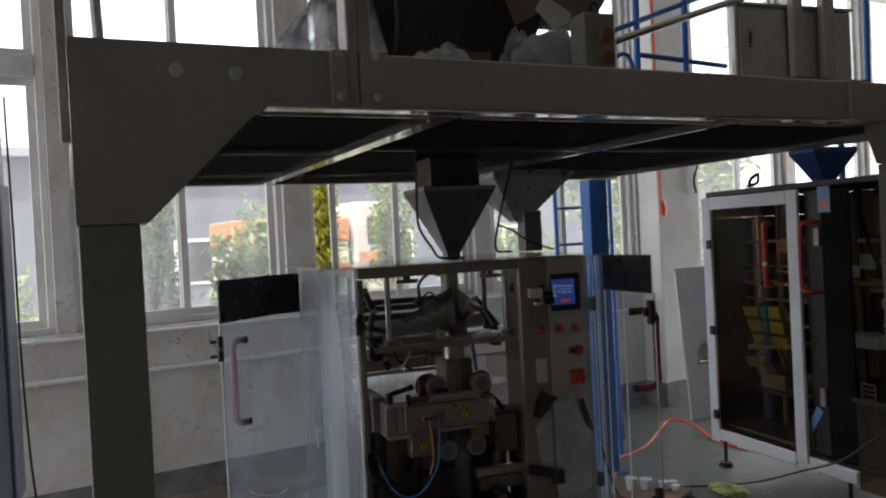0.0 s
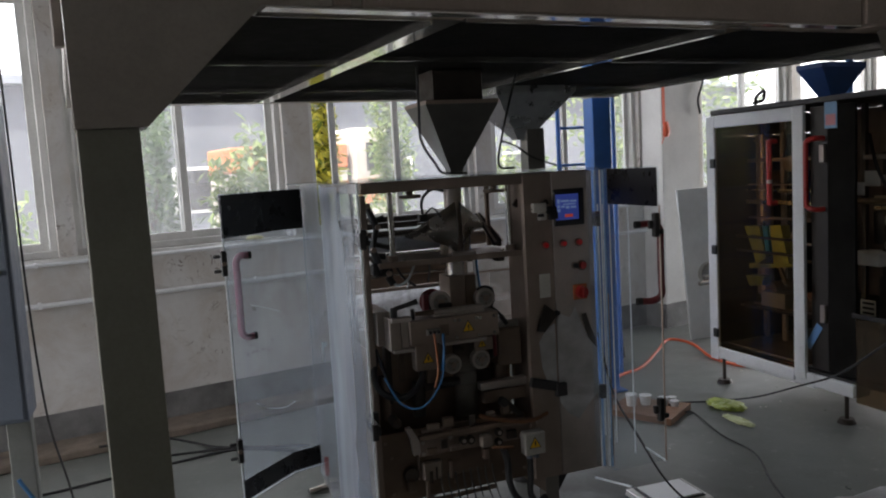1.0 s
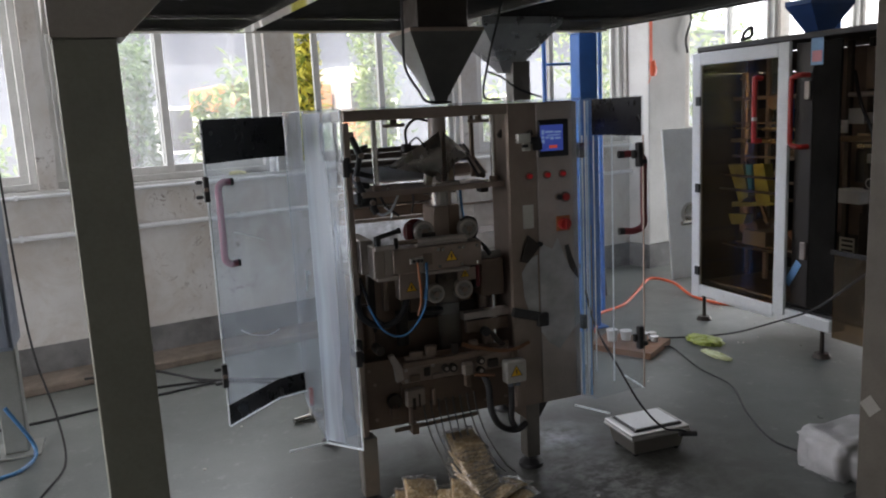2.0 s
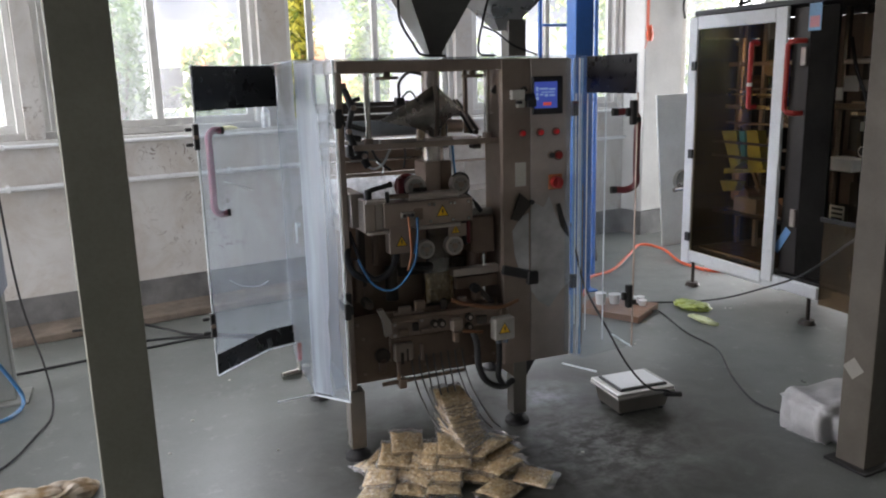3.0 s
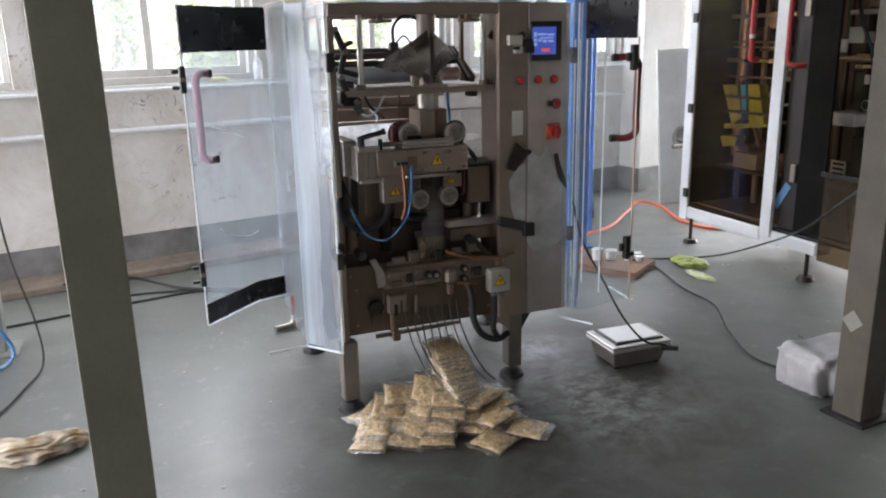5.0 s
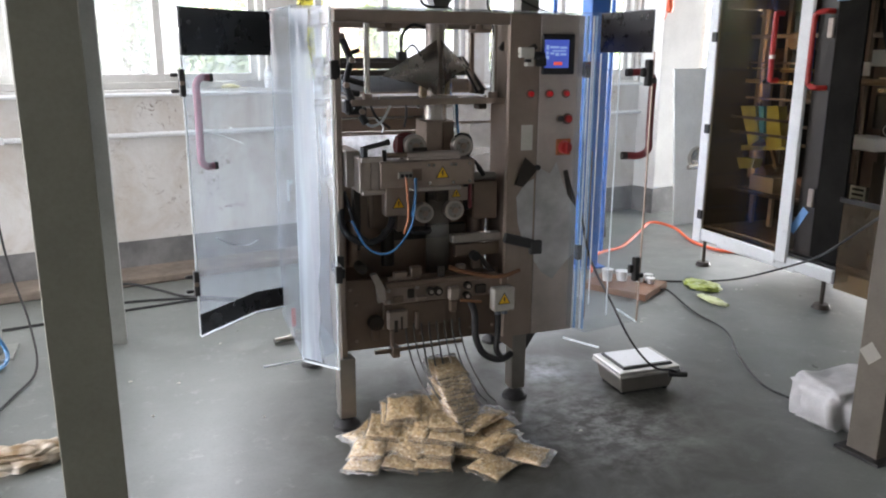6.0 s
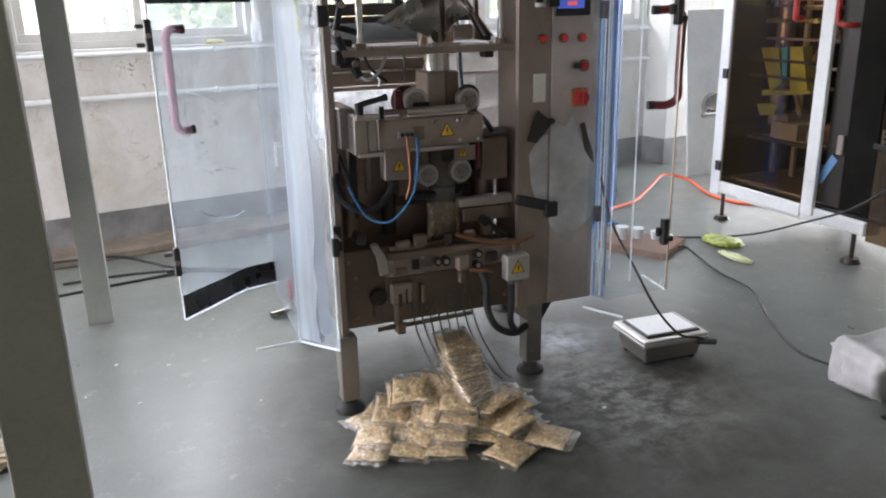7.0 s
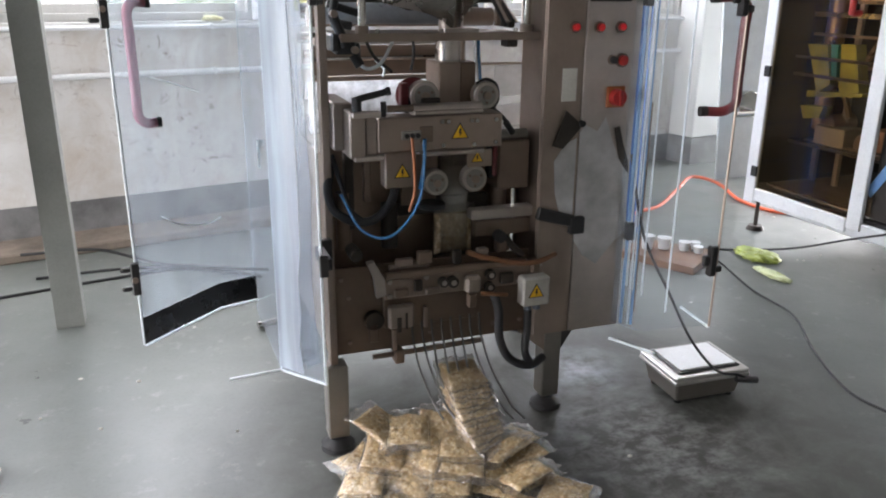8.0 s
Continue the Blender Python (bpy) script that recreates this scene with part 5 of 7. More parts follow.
part("side_plate", prism([(1.5, 2.74), (1.62, 2.8), (1.72, 3.0), (1.72, 3.3), (1.46, 3.3), (1.44, 2.9)], 2.86, 2.866, "y"), M_STEELDARK, weigher, "dull sheet-steel side plate")
part("link_rod", R((1.5, 2.85, 2.98), (1.66, 2.85, 2.78), 0.007, 8), M_BLACK, weigher)
part("clamp", B((1.62, 1.68, 2.84, 2.86, 2.82, 2.88)), M_BLACK, weigher, bevel=0.005)
part("hose", tube([(0.96, 2.9, 2.46), (1.0, 2.88, 2.6), (1.02, 2.88, 2.8), (0.98, 2.9, 3.1)], 0.014, 8), M_RUBBER, weigher)
part("base_frame", B((0.98, 1.9, 2.9, 3.75, 2.423, 2.458)), M_STEELDARK, weigher, bevel=0.004)
part("hopper_arm", B((-0.05, 0.05, -0.06, 0.06, -0.3, 0.3), m=pose(1.7, 3.05, 2.95, 0, 38, 0)), M_BROWNBLACK, weigher, bevel=0.01)
part("bucket", funnel(1.86, 3.1, (2.82, 2.95, 3.3), ((0.09, 0.09), (0.16, 0.14), (0.16, 0.16))), M_STEEL2, weigher, smooth=0.3)
part("motor", R((1.6, 3.05, 2.56), (1.86, 2.92, 2.6), 0.1, 24), M_STEELDARK, weigher, bevel=0.015)
part("flap", prism([(1.56, 2.79), (1.6, 2.85), (1.72, 2.78), (1.7, 2.74), (1.64, 2.71)], 2.8, 2.806, "y"), M_OFFWHITE, weigher, "pale bent sheet flap")
part("front_plate", B((1.12, 1.43, 2.955, 2.965, 2.5, 3.2)), M_STEELDARK, weigher, "dark brown front plate", bevel=0.003)
tagged(part("plastic_sheet", crumpled(1.12, 2.72, 2.42, 0.13, 0.1, 0.12, 14, 1.0, 1.8), M_BAGFILM, smooth=3.0), "crumpled milky plastic sheet on the platform", "plastic sheet")
tagged(part("plastic_sheet", crumpled(1.53, 2.92, 2.42, 0.07, 0.05, 0.2, 19, 1.0, 2.0), M_BAGFILM, smooth=3.0), "crumpled milky plastic sheet beside the feeding head", "plastic sheet")
tagged(part("plastic_bag", crumpled(1.58, 2.76, 2.42, 0.15, 0.09, 0.17, 23, 0.9, 0.7), plain("grey_plastic_bag", (0.42, 0.42, 0.44), 0.3, vary=0.3), smooth=3.0), "full grey plastic bag on the platform", "bag")
cbox = thing("push_button_box", pose(1.69, 2.6, 2.42), "grey metal push-button box with two dark buttons", "switch box")
part("case", B((1.625, 1.765, 2.56, 2.66, 2.47, 2.715)), M_GREYBOX, cbox, bevel=0.008)
part("bracket", B((1.66, 1.73, 2.6, 2.64, 2.42, 2.468)), M_STEEL2, cbox)
for z, m in ((2.63, M_RUST), (2.545, M_RUST)):
    part("button", R((1.715, 2.56, z), (1.715, 2.535, z), 0.025, 18), m, cbox)
part("lifting_hook", tube([(1.69, 2.61, 2.715), (1.69, 2.61, 2.75), (1.705, 2.61, 2.765), (1.72, 2.61, 2.75), (1.72, 2.61, 2.715)], 0.006), M_BLACK, cbox)


wrap = tagged(part("plastic_wrap", drape(0.55, 2.75, 2.42, 3), M_BAGFILM, smooth=3.0), "crumpled milky plastic wrapping heaped on the platform", "plastic wrap")
crate = thing("wooden_crate", pose(0.78, 3.0, 2.42), "pale wooden crate on the platform", "crate")
for z in (2.425, 2.56, 2.7):
    part("board", B((0.77, 0.885, 2.9, 2.92, z, z + 0.12)), plain("pale_crate_wood", (0.42, 0.36, 0.28), 0.7, vary=0.2, bumps=0.2), crate, bevel=0.004)
part("side", B((0.76, 0.9, 2.922, 3.2, 2.425, 2.95)), M_OFFWHITE, crate, bevel=0.006)
gcab = thing("grey_cabinet", pose(4.9, 4.88, 2.6), "grey sheet-steel electrical cabinet on the blue gantry", "cabinet")
M_CABGREY = steel("dull_grey_sheet_steel", (0.55, 0.5, 0.46), 0.4, (1, 1, 40), 0.3)
part("case", B((4.33, 5.49, 4.865, 4.93, 2.6, 3.56)), M_CABGREY, gcab, bevel=0.01)
part("cap", B((4.31, 5.51, 4.845, 4.95, 3.562, 3.585)), M_CABGREY, gcab, bevel=0.004)
for x0, x1 in ((4.36, 4.8), (4.93, 5.1), (5.25, 5.46)):
    part("door", B((x0, x1, 4.85, 4.863, 2.64, 3.54)), M_CABGREY, gcab, bevel=0.006)
part("handle", B((4.425, 4.46, 4.835, 4.849, 3.24, 3.38)), M_CHROME, gcab, bevel=0.004)
part("handle_slot", B((4.434, 4.451, 4.831, 4.8345, 3.27, 3.345)), M_BLACK, gcab)
for x0, x1 in ((4.815, 4.915), (5.115, 5.235)):
    part("frame_post", B((x0, x1, 4.78, 4.845, 2.6, 4.1)), M_POST, gcab, bevel=0.006)
part("cable", tube([(4.6, 4.72, 2.965), (4.8, 4.72, 2.985), (5.04, 4.71, 2.975), (5.25, 4.7, 2.96), (5.47, 4.7, 2.975)], 0.012, 8), M_RUBBER, gcab)

rails = thing("blue_guard_rail", pose(3.5, 4.9, 2.3), "blue tubular guard rail round the gantry", "guard rail")
for x, y in ((3.53, 5.0), (3.96, 5.0), (5.8, 5.0)):
    part("post", R((x, y, 2.6), (x + 0.02, y, 3.9), 0.026, 12), M_BLUE, rails)
for a, b in (((3.3, 5.0, 3.34), (4.25, 5.0, 3.69)), ((3.55, 5.0, 3.19), (4.36, 5.02, 3.13)), ((5.05, 4.6, 2.93), (5.8, 4.98, 3.0))):
    part("bar", R(a, b, 0.02, 10), M_BLUE, rails)
part("hook", tube([(3.27, 4.9, 3.12), (3.33, 4.9, 3.16), (3.39, 4.9, 3.15), (3.43, 4.9, 3.06), (3.44, 4.9, 2.9)], 0.016, 8), M_BLUE, rails)
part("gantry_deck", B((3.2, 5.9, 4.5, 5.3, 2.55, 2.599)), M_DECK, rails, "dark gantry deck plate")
part("post", R((5.75, 5.25, 0.0), (5.75, 5.25, 2.549), 0.03, 12), M_BLUE, rails)
part("post", R((3.33, 5.15, 2.3), (3.33, 5.15, 2.549), 0.03, 12), M_BLUE, rails)
part("pipe", R((3.1, 4.7, 3.18), (4.3, 4.7, 3.57), 0.026, 12), M_CHROME, rails, "bare steel pipe")
part("pipe_stay", R((3.15, 4.7, 2.599), (3.15, 4.7, 3.2), 0.014, 10), M_CHROME, rails)

# ---- blue gantry post and ladder ----
bp = thing("blue_post", pose(3.33, 5.4, 0), "blue painted square steel post", "post")
part("shaft", B((3.275, 3.435, 5.33, 5.47, 0.012, 2.30)), M_BLUE, bp, bevel=0.006)
part("base_plate", B((3.23, 3.48, 5.29, 5.51, 0, 0.012)), M_BLUE, bp, bevel=0.002)
part("cap", prism([(3.27, 2.302), (3.44, 2.302), (3.44, 2.33), (3.31, 2.36), (3.27, 2.36)], 5.33, 5.47, "y"), M_BLUE, bp, bevel=0.003)
lad = thing("blue_ladder", pose(3.4, 5.8, 0), "blue tubular steel ladder against the gantry", "ladder")
for x in (3.22, 3.74):
    part("stile", R((x, 5.78, 0.0), (x, 5.78, 3.1), 0.018, 12), M_BLUE, lad)
for k in range(9):
    part("rung", R((3.238, 5.78, 0.3 + 0.3 * k), (3.722, 5.78, 0.3 + 0.3 * k), 0.012, 10), M_BLUE, lad)

# ---- glazed packing machine ----
gm = thing("glazed_machine", pose(4.8, 4.2, 0), "second packing machine with white-framed bronze glass doors", "packing machine")
gd = part("glass_door", B((4.185, 4.215, 4.19, 4.29, 0.25, 2.115), (4.185, 4.215, 5.075, 5.17, 0.2, 2.11), (4.185, 4.215, 4.292, 5.073, 2.02, 2.113), (4.185, 4.215, 4.292, 5.073, 0.22, 0.305)), M_WHITE, gm, "white-framed door with bronze-tinted glass", bevel=0.005)
part("pane", B((4.197, 4.203, 4.292, 5.073, 0.307, 2.018)), M_TINT, gd).visible_shadow = False
for z in (1.75, 1.08, 0.42):
    part("hinge", B((4.165, 4.184, 5.06, 5.11, z - 0.035, z + 0.035)), M_BLACK, gd, bevel=0.004)
part("door_handle", tube([(4.19, 4.44, 1.46), (4.14, 4.44, 1.46), (4.13, 4.44, 1.49), (4.13, 4.44, 1.86), (4.14, 4.44, 1.89), (4.19, 4.44, 1.89)], 0.018, 10), M_RED, gd)
part("handle_band", R((4.13, 4.44, 1.6), (4.13, 4.44, 1.625), 0.0195, 12), M_OFFWHITE, gd)
gd2 = part("glass_door", B((4.24, 4.26, 3.82, 4.04, 0.33, 2.1)), M_DECK, gm, "black-framed side door with a red handle", bevel=0.005)
part("infill", B((4.243, 4.255, 4.042, 4.185, 0.33, 2.1)), plain("dusty_grey_brown_panel", (0.034, 0.029, 0.027), 0.4, vary=0.1, bumps=0.0), gd2, "dusty grey-brown glossy panel", bevel=0.002)
part("door_handle", tube([(4.24, 4.07, 1.425), (4.18, 4.085, 1.425), (4.16, 4.13, 1.44), (4.158, 4.14, 1.5), (4.158, 4.14, 1.82), (4.16, 4.13, 1.875), (4.18, 4.085, 1.89), (4.24, 4.07, 1.89)], 0.017, 10), M_RED, gd2)
for z in (1.79, 0.72):
    part("latch", B((4.22, 4.239, 4.05, 4.095, z - 0.06, z + 0.06)), M_STEEL, gd2, bevel=0.005)
part("sticker", B((4.2375, 4.2392, 3.96, 4.06, 1.95, 2.14)), plain("blue_red_sticker", (0.25, 0.45, 0.7), 0.4, vary=0.2), gd2, "blue and pink sticker")
part("sticker", B((4.2368, 4.2372, 3.97, 4.05, 1.97, 2.04)), plain("pink_sticker", (0.7, 0.3, 0.33), 0.4), gd2, "pink sticker")
part("sticker", B((-0.001, 0.001, -0.028, 0.028, -0.1, 0.1), m=pose(4.239, 4.165, 0.55, 32, 0, 0)), plain("blue_sticker", (0.2, 0.4, 0.75), 0.4), gd2, "torn blue and white sticker")
part("top_cover", B((4.22, 5.5, 3.0, 5.16, 2.12, 2.16)), M_BLACK, gm, bevel=0.006)
# closing panels and trays added to keep daylight out; interior shade in their brown
part("back_filler", B((5.48, 5.5, 3.0, 5.16, 0.32, 2.118)), M_DARKBROWN, gm)
part("side_panel", B((4.22, 4.3, 5.13, 5.16, 0.32, 2.118), (5.4, 5.478, 5.13, 5.16, 0.32, 2.118), (4.3, 5.4, 5.13, 5.16, 0.32, 1.95)), M_BROWNBLACK, gm)
part("top_filler", B((4.3, 5.4, 5.142, 5.148, 1.952, 2.117)), M_DARKBROWN, gm, "dark brown strip added to close the upper opening")
part("side_panel", B((4.4, 5.478, 3.0, 3.02, 0.32, 2.118)), M_BLACK, gm)
part("base_frame", B((4.22, 4.28, 3.022, 5.128, 0.3, 0.32), (5.42, 5.478, 3.022, 5.128, 0.3, 0.32), (4.28, 5.42, 3.022, 3.08, 0.3, 0.32), (4.28, 5.42, 5.07, 5.128, 0.3, 0.32), (4.28, 5.42, 4.3, 4.36, 0.3, 0.32)), M_BLACK, gm)
part("floor_filler", B((4.281, 5.419, 3.081, 5.069, 0.322, 0.334)), M_DARKBROWN, gm, "dark brown sheet added to darken the machine's bottom")
part("shelf_tray", B((4.45, 5.47, 3.03, 5.12, 0.6, 0.62)), M_BROWNBLACK, gm)
part("base_beam", B((4.2, 4.26, 4.122, 4.9, 0.2, 0.298)), M_WHITE, gm, bevel=0.006)
part("base_block", B((4.19, 4.33, 3.79, 4.12, 0.215, 0.299)), M_WHITE, gm, bevel=0.008)
for x, y in ((4.29, 3.94), (4.26, 5.1), (5.4, 3.1), (5.4, 5.05)):
    bm = R((x, y, 0.03), (x, y, 0.3 if x > 5 else 0.2), 0.014, 12)
    rod(bm, (x, y, 0), (x, y, 0.03), 0.06, 20, 0.045)
    part("foot", bm, M_BROWNBLACK, gm)
# inside: shelves, rails, brass columns, coloured films
M_BRASS2 = steel("bright_brass", (0.78, 0.66, 0.42), 0.25, (1, 1, 1), 0.85)
M_BRASS = steel("dull_brass", (0.36, 0.27, 0.18), 0.3, (1, 1, 1), 0.6)
for y0, y1, z in ((4.9, 5.12, 1.9), (4.86, 5.12, 1.43), (4.4, 4.86, 1.5), (4.3, 5.1, 0.98), (3.1, 4.0, 1.47), (3.1, 4.0, 1.4)):
    part("cross_bar", B((4.6, 4.63, y0, y1, z, z + 0.02)), M_BRASS2 if y1 == 4.0 else M_BRASS, gm)
for y, m, w in ((5.06, M_BRASS, 0.02), (4.86, M_STEEL, 0.018), (4.42, M_STEEL, 0.015), (4.12, M_BROWNBLACK, 0.02), (3.95, M_BROWNBLACK, 0.02), (3.62, M_STEELDARK, 0.02), (3.3, M_STEELDARK, 0.02)):
    part("column", B((4.64, 4.67, y - w, y + w, 0.33, 2.11)), m, gm, bevel=0.003)
M_LIME = plain("lime_printed_film", (0.42, 0.43, 0.07), 0.5, vary=0.3)
M_TEAL = plain("teal_printed_film", (0.05, 0.3, 0.3), 0.5, vary=0.2)
for pts, m in (([(5.03, 1.25), (4.87, 1.255), (4.8, 1.02), (4.9, 0.955), (4.96, 1.1)], M_LIME), ([(4.84, 1.26), (4.78, 1.26), (4.76, 1.05), (4.8, 1.05)], M_TEAL), ([(4.76, 1.265), (4.65, 1.27), (4.57, 0.995), (4.72, 0.97)], M_LIME), ([(4.98, 0.96), (4.54, 0.99), (4.55, 0.97), (4.98, 0.92)], M_LIME), ([(5.02, 0.86), (4.82, 0.875), (4.85, 0.8), (4.98, 0.78)], M_LIME)):
    bundle = prism(pts, 4.42, 4.5, "x")
    part("printed_film", bundle, m, gm, bevel=0.012)
part("carton", B((4.6, 4.85, 4.35, 4.6, 0.622, 0.76)), M_BROWN, gm, bevel=0.005)
part("carton", B((4.5, 4.7, 4.7, 4.95, 0.622, 0.74)), M_GREYBOX, gm, bevel=0.005)
part("lamp_housing", B((4.58, 4.64, 4.96, 5.04, 1.62, 1.74)), M_OFFWHITE, gm, bevel=0.01)
part("white_box", B((4.5, 4.7, 3.87, 4.12, 1.03, 1.115)), M_WHITE, gm, bevel=0.006)
part("white_sheet", B((4.5, 4.51, 3.87, 3.985, 1.56, 1.66)), M_WHITE, gm, bevel=0.002)
part("white_sheet", B((4.5, 4.51, 3.99, 4.09, 1.5, 1.585)), M_WHITE, gm, bevel=0.002)
part("column", B((4.5, 4.53, 3.6, 3.63, 0.75, 2.11)), M_STEELDARK, gm, bevel=0.003)
part("cylinder", R((4.6, 5.0, 0.7), (4.6, 5.0, 1.95), 0.06, 20), M_BRASS, gm, "dull brass-coloured pipe")
part("dark_bar", B((4.4, 4.416, 4.4, 5.1, 1.16, 1.18), (4.4, 4.416, 4.4, 5.1, 1.05, 1.07)), M_BROWNBLACK, gm)
part("white_box", B((4.55, 4.6, 3.84, 3.9, 1.56, 1.63)), M_STEEL, gm, bevel=0.006)
part("white_tag", B((4.58, 4.6, 3.86, 3.9, 1.3, 1.36)), M_OFFWHITE, gm, bevel=0.002)
part("gauge", R((4.55, 3.84, 1.17), (4.58, 3.84, 1.17), 0.036, 20), M_OFFWHITE, gm)
part("gauge_face", R((4.547, 3.84, 1.17), (4.55, 3.84, 1.17), 0.028, 20), M_BLACK, gm)
part("black_unit", B((4.7, 4.9, 3.7, 4.1, 1.15, 1.38)), M_BLACK, gm, bevel=0.01)
part("black_unit", B((4.64, 4.9, 3.3, 4.0, 0.6, 0.95)), M_BROWNBLACK, gm, bevel=0.01)
part("roller_bar", R((4.5, 3.3, 1.47), (4.5, 4.1, 1.46), 0.02, 12), M_BRASS, gm)
part("roller_bar", R((4.52, 3.3, 1.75), (4.52, 4.0, 1.75), 0.016, 12), M_STEEL, gm)
part("motor", R((4.6, 3.55, 1.62), (4.6, 3.8, 1.62), 0.07, 20), M_STEELDARK, gm, bevel=0.01)
part("motor", R((4.6, 3.4, 1.9), (4.6, 3.75, 1.9), 0.06, 20), M_STEEL2, gm, bevel=0.01)
part("plate", B((4.6, 4.62, 3.5, 3.95, 1.78, 2.05)), M_STEELDARK, gm, bevel=0.004)
part("plate", B((4.66, 4.68, 3.4, 3.85, 0.98, 1.3)), M_STEEL2, gm, bevel=0.004)
part("hose", tube([(4.5, 3.95, 1.9), (4.45, 3.85, 1.7), (4.48, 3.78, 1.5), (4.55, 3.8, 1.3)], 0.012, 8), M_RUBBER, gm)
part("hose", tube([(4.5, 3.7, 2.05), (4.44, 3.66, 1.85), (4.46, 3.72, 1.65), (4.55, 3.75, 1.55)], 0.009, 8), M_BLUETUBE, gm)
part("red_knob", R((4.5, 3.76, 1.56), (4.54, 3.76, 1.56), 0.03, 16), M_RED, gm)
part("striped_plate", B((4.5, 4.505, 3.9, 4.02, 0.69, 0.8)), M_OFFWHITE, gm)
for k in range(3):
    part("stripe", B((4.497, 4.4995, 3.91, 4.0, 0.705 + 0.033 * k, 0.72 + 0.033 * k)), M_BLACK, gm)
# frame behind the glass: rails, sprockets, bundles and steel catching the daylight
for y, z, r in ((4.95, 1.62, 0.05), (4.7, 1.72, 0.06), (4.52, 1.34, 0.05), (4.9, 0.75, 0.06), (4.6, 0.66, 0.07), (4.42, 0.86, 0.04)):
    part("drum", R((4.55, y, z), (4.75, y, z), r, 20), M_BRASS if z > 1.2 else M_STEEL2, gm, bevel=0.004)
for y0, y1, z, h in ((4.35, 5.1, 1.74, 0.03), (4.35, 5.1, 1.3, 0.018), (4.4, 5.05, 0.6, 0.03), (4.6, 5.1, 1.56, 0.014), (4.35, 4.7, 1.12, 0.02)):
    part("rail", B((4.52, 4.55, y0, y1, z, z + h)), M_STEEL2, gm, bevel=0.003)
for z, h in ((1.522, 0.012), (1.418, 0.022), (1.44, 0.008)):
    part("rail", B((4.505, 4.519, 4.33, 5.1, z, z + h)), M_BRASS2, gm, "bright brass rail", bevel=0.002)
part("blue_strip", B((4.56, 4.57, 4.52, 4.56, 1.3, 1.85)), M_BLUE, gm)
part("angle_bar", B((-0.012, 0.012, -0.012, 0.012, -0.28, 0.28), m=pose(4.5, 4.62, 1.18, 30, 0, 0)), M_BRASS, gm)
part("angle_bar", B((-0.012, 0.012, -0.012, 0.012, -0.26, 0.26), m=pose(4.5, 4.8, 1.05, -28, 0, 0)), M_BRASS, gm)
part("panel_rail", B((4.2, 4.218, 3.022, 3.816, 0.742, 0.77)), M_BLACK, gm, bevel=0.002)
part("lower_panel", B((4.204, 4.212, 3.022, 3.786, 0.19, 0.74)), M_TINT2, gm, "brown tinted lower side panel").visible_shadow = False
part("blue_hopper", funnel(4.78, 4.52, (2.162, 2.185, 2.39, 2.425), ((0.05, 0.05), (0.055, 0.055), (0.205, 0.12), (0.205, 0.12))), M_NAVY, gm, "dark blue feed hopper on the machine's top", smooth=0.3)
part("top_cable", tube([(4.3, 4.75, 2.17), (4.28, 4.72, 2.22), (4.33, 4.7, 2.26), (4.36, 4.74, 2.2), (4.3, 4.78, 2.18)], 0.012), M_RUBBER, gm)

# ---- by the wall ----
pb = thing("leaning_board", WALL @ pose(5.2, -0.3, 0), "pale blue-grey board leaning at the pillar", "board")
part("panel", prism([(4.97, 0.0), (5.36, 0.0), (5.33, 1.5), (4.84, 1.49)], 6.43, 6.45, "y"), plain("pale_grey_board", (0.78, 0.82, 0.82), 0.5, vary=0.08), pb, bevel=0.003)
lp = thing("leaning_board", pose(3.95, 6.3, 0), "dull grey board leaning at the wall behind the post", "board")
part("sheet", prism([(3.78, 0.0), (4.02, 0.0), (3.93, 0.95), (3.74, 0.98)], 6.2, 6.22, "y"), M_POST2, lp, bevel=0.003)
part("edge", prism([(4.024, 0.0), (4.05, 0.0), (3.955, 0.95), (3.934, 0.95)], 6.195, 6.225, "y"), M_BROWNBLACK, lp, bevel=0.002)
vv = thing("pipe_flange", pose(5.08, 6.38, 0.62), "round steel flange with a short pipe", "valve")
bm = R((5.14, 6.39, 0.66), (5.14, 6.33, 0.66), 0.11, 28)
part("flange", bm, M_CHROME, vv, bevel=0.004)
bm = R((5.14, 6.33, 0.6), (5.14, 6.2, 0.6), 0.02, 12)
rod(bm, (4.9, 6.2, 0.6), (5.2, 6.2, 0.6), 0.022, 12)
part("pipe", bm, M_CHROME, vv)
rib = thing("red_ribbon", pose(5.1, 6.85, 2.1), "red-orange ribbon tied down the pillar's edge", "ribbon")
part("strip", B((5.075, 5.115, -0.306, -0.302, 2.15, 4.6)), M_REDHOSE, rib, frame_of=WALL)
part("bow", crumpled(5.1, -0.33, 2.02, 0.04, 0.03, 0.1, 5), M_REDHOSE, rib, frame_of=WALL)
part("tail", R((5.1, -0.31, 2.04), (5.03, -0.33, 1.95), 0.004, 6), M_REDHOSE, rib, frame_of=WALL)
tagged(part("wall_cable", tube([(5.63, 7.07, 2.75), (5.69, 7.08, 2.6), (5.61, 7.06, 2.4), (5.64, 7.07, 2.25)], 0.012), M_RUBBER), "black cable looped on the pillar", "cable")
bot = thing("spray_bottle", WALL @ pose(1.08, 0.02, SILL), "small clear plastic bottle on the window sill", "bottle")
bm = R((1.08, -0.012, SILL), (1.08, -0.012, SILL + 0.12), 0.035, 18)
rod(bm, (1.08, -0.012, SILL + 0.12), (1.08, -0.012, SILL + 0.16), 0.035, 18, 0.014)
part("body", bm, M_WHITEFILM, bot, frame_of=WALL)
part("cap", R((1.08, -0.012, SILL + 0.16), (1.08, -0.012, SILL + 0.2), 0.016, 14), M_OFFWHITE, bot, frame_of=WALL)
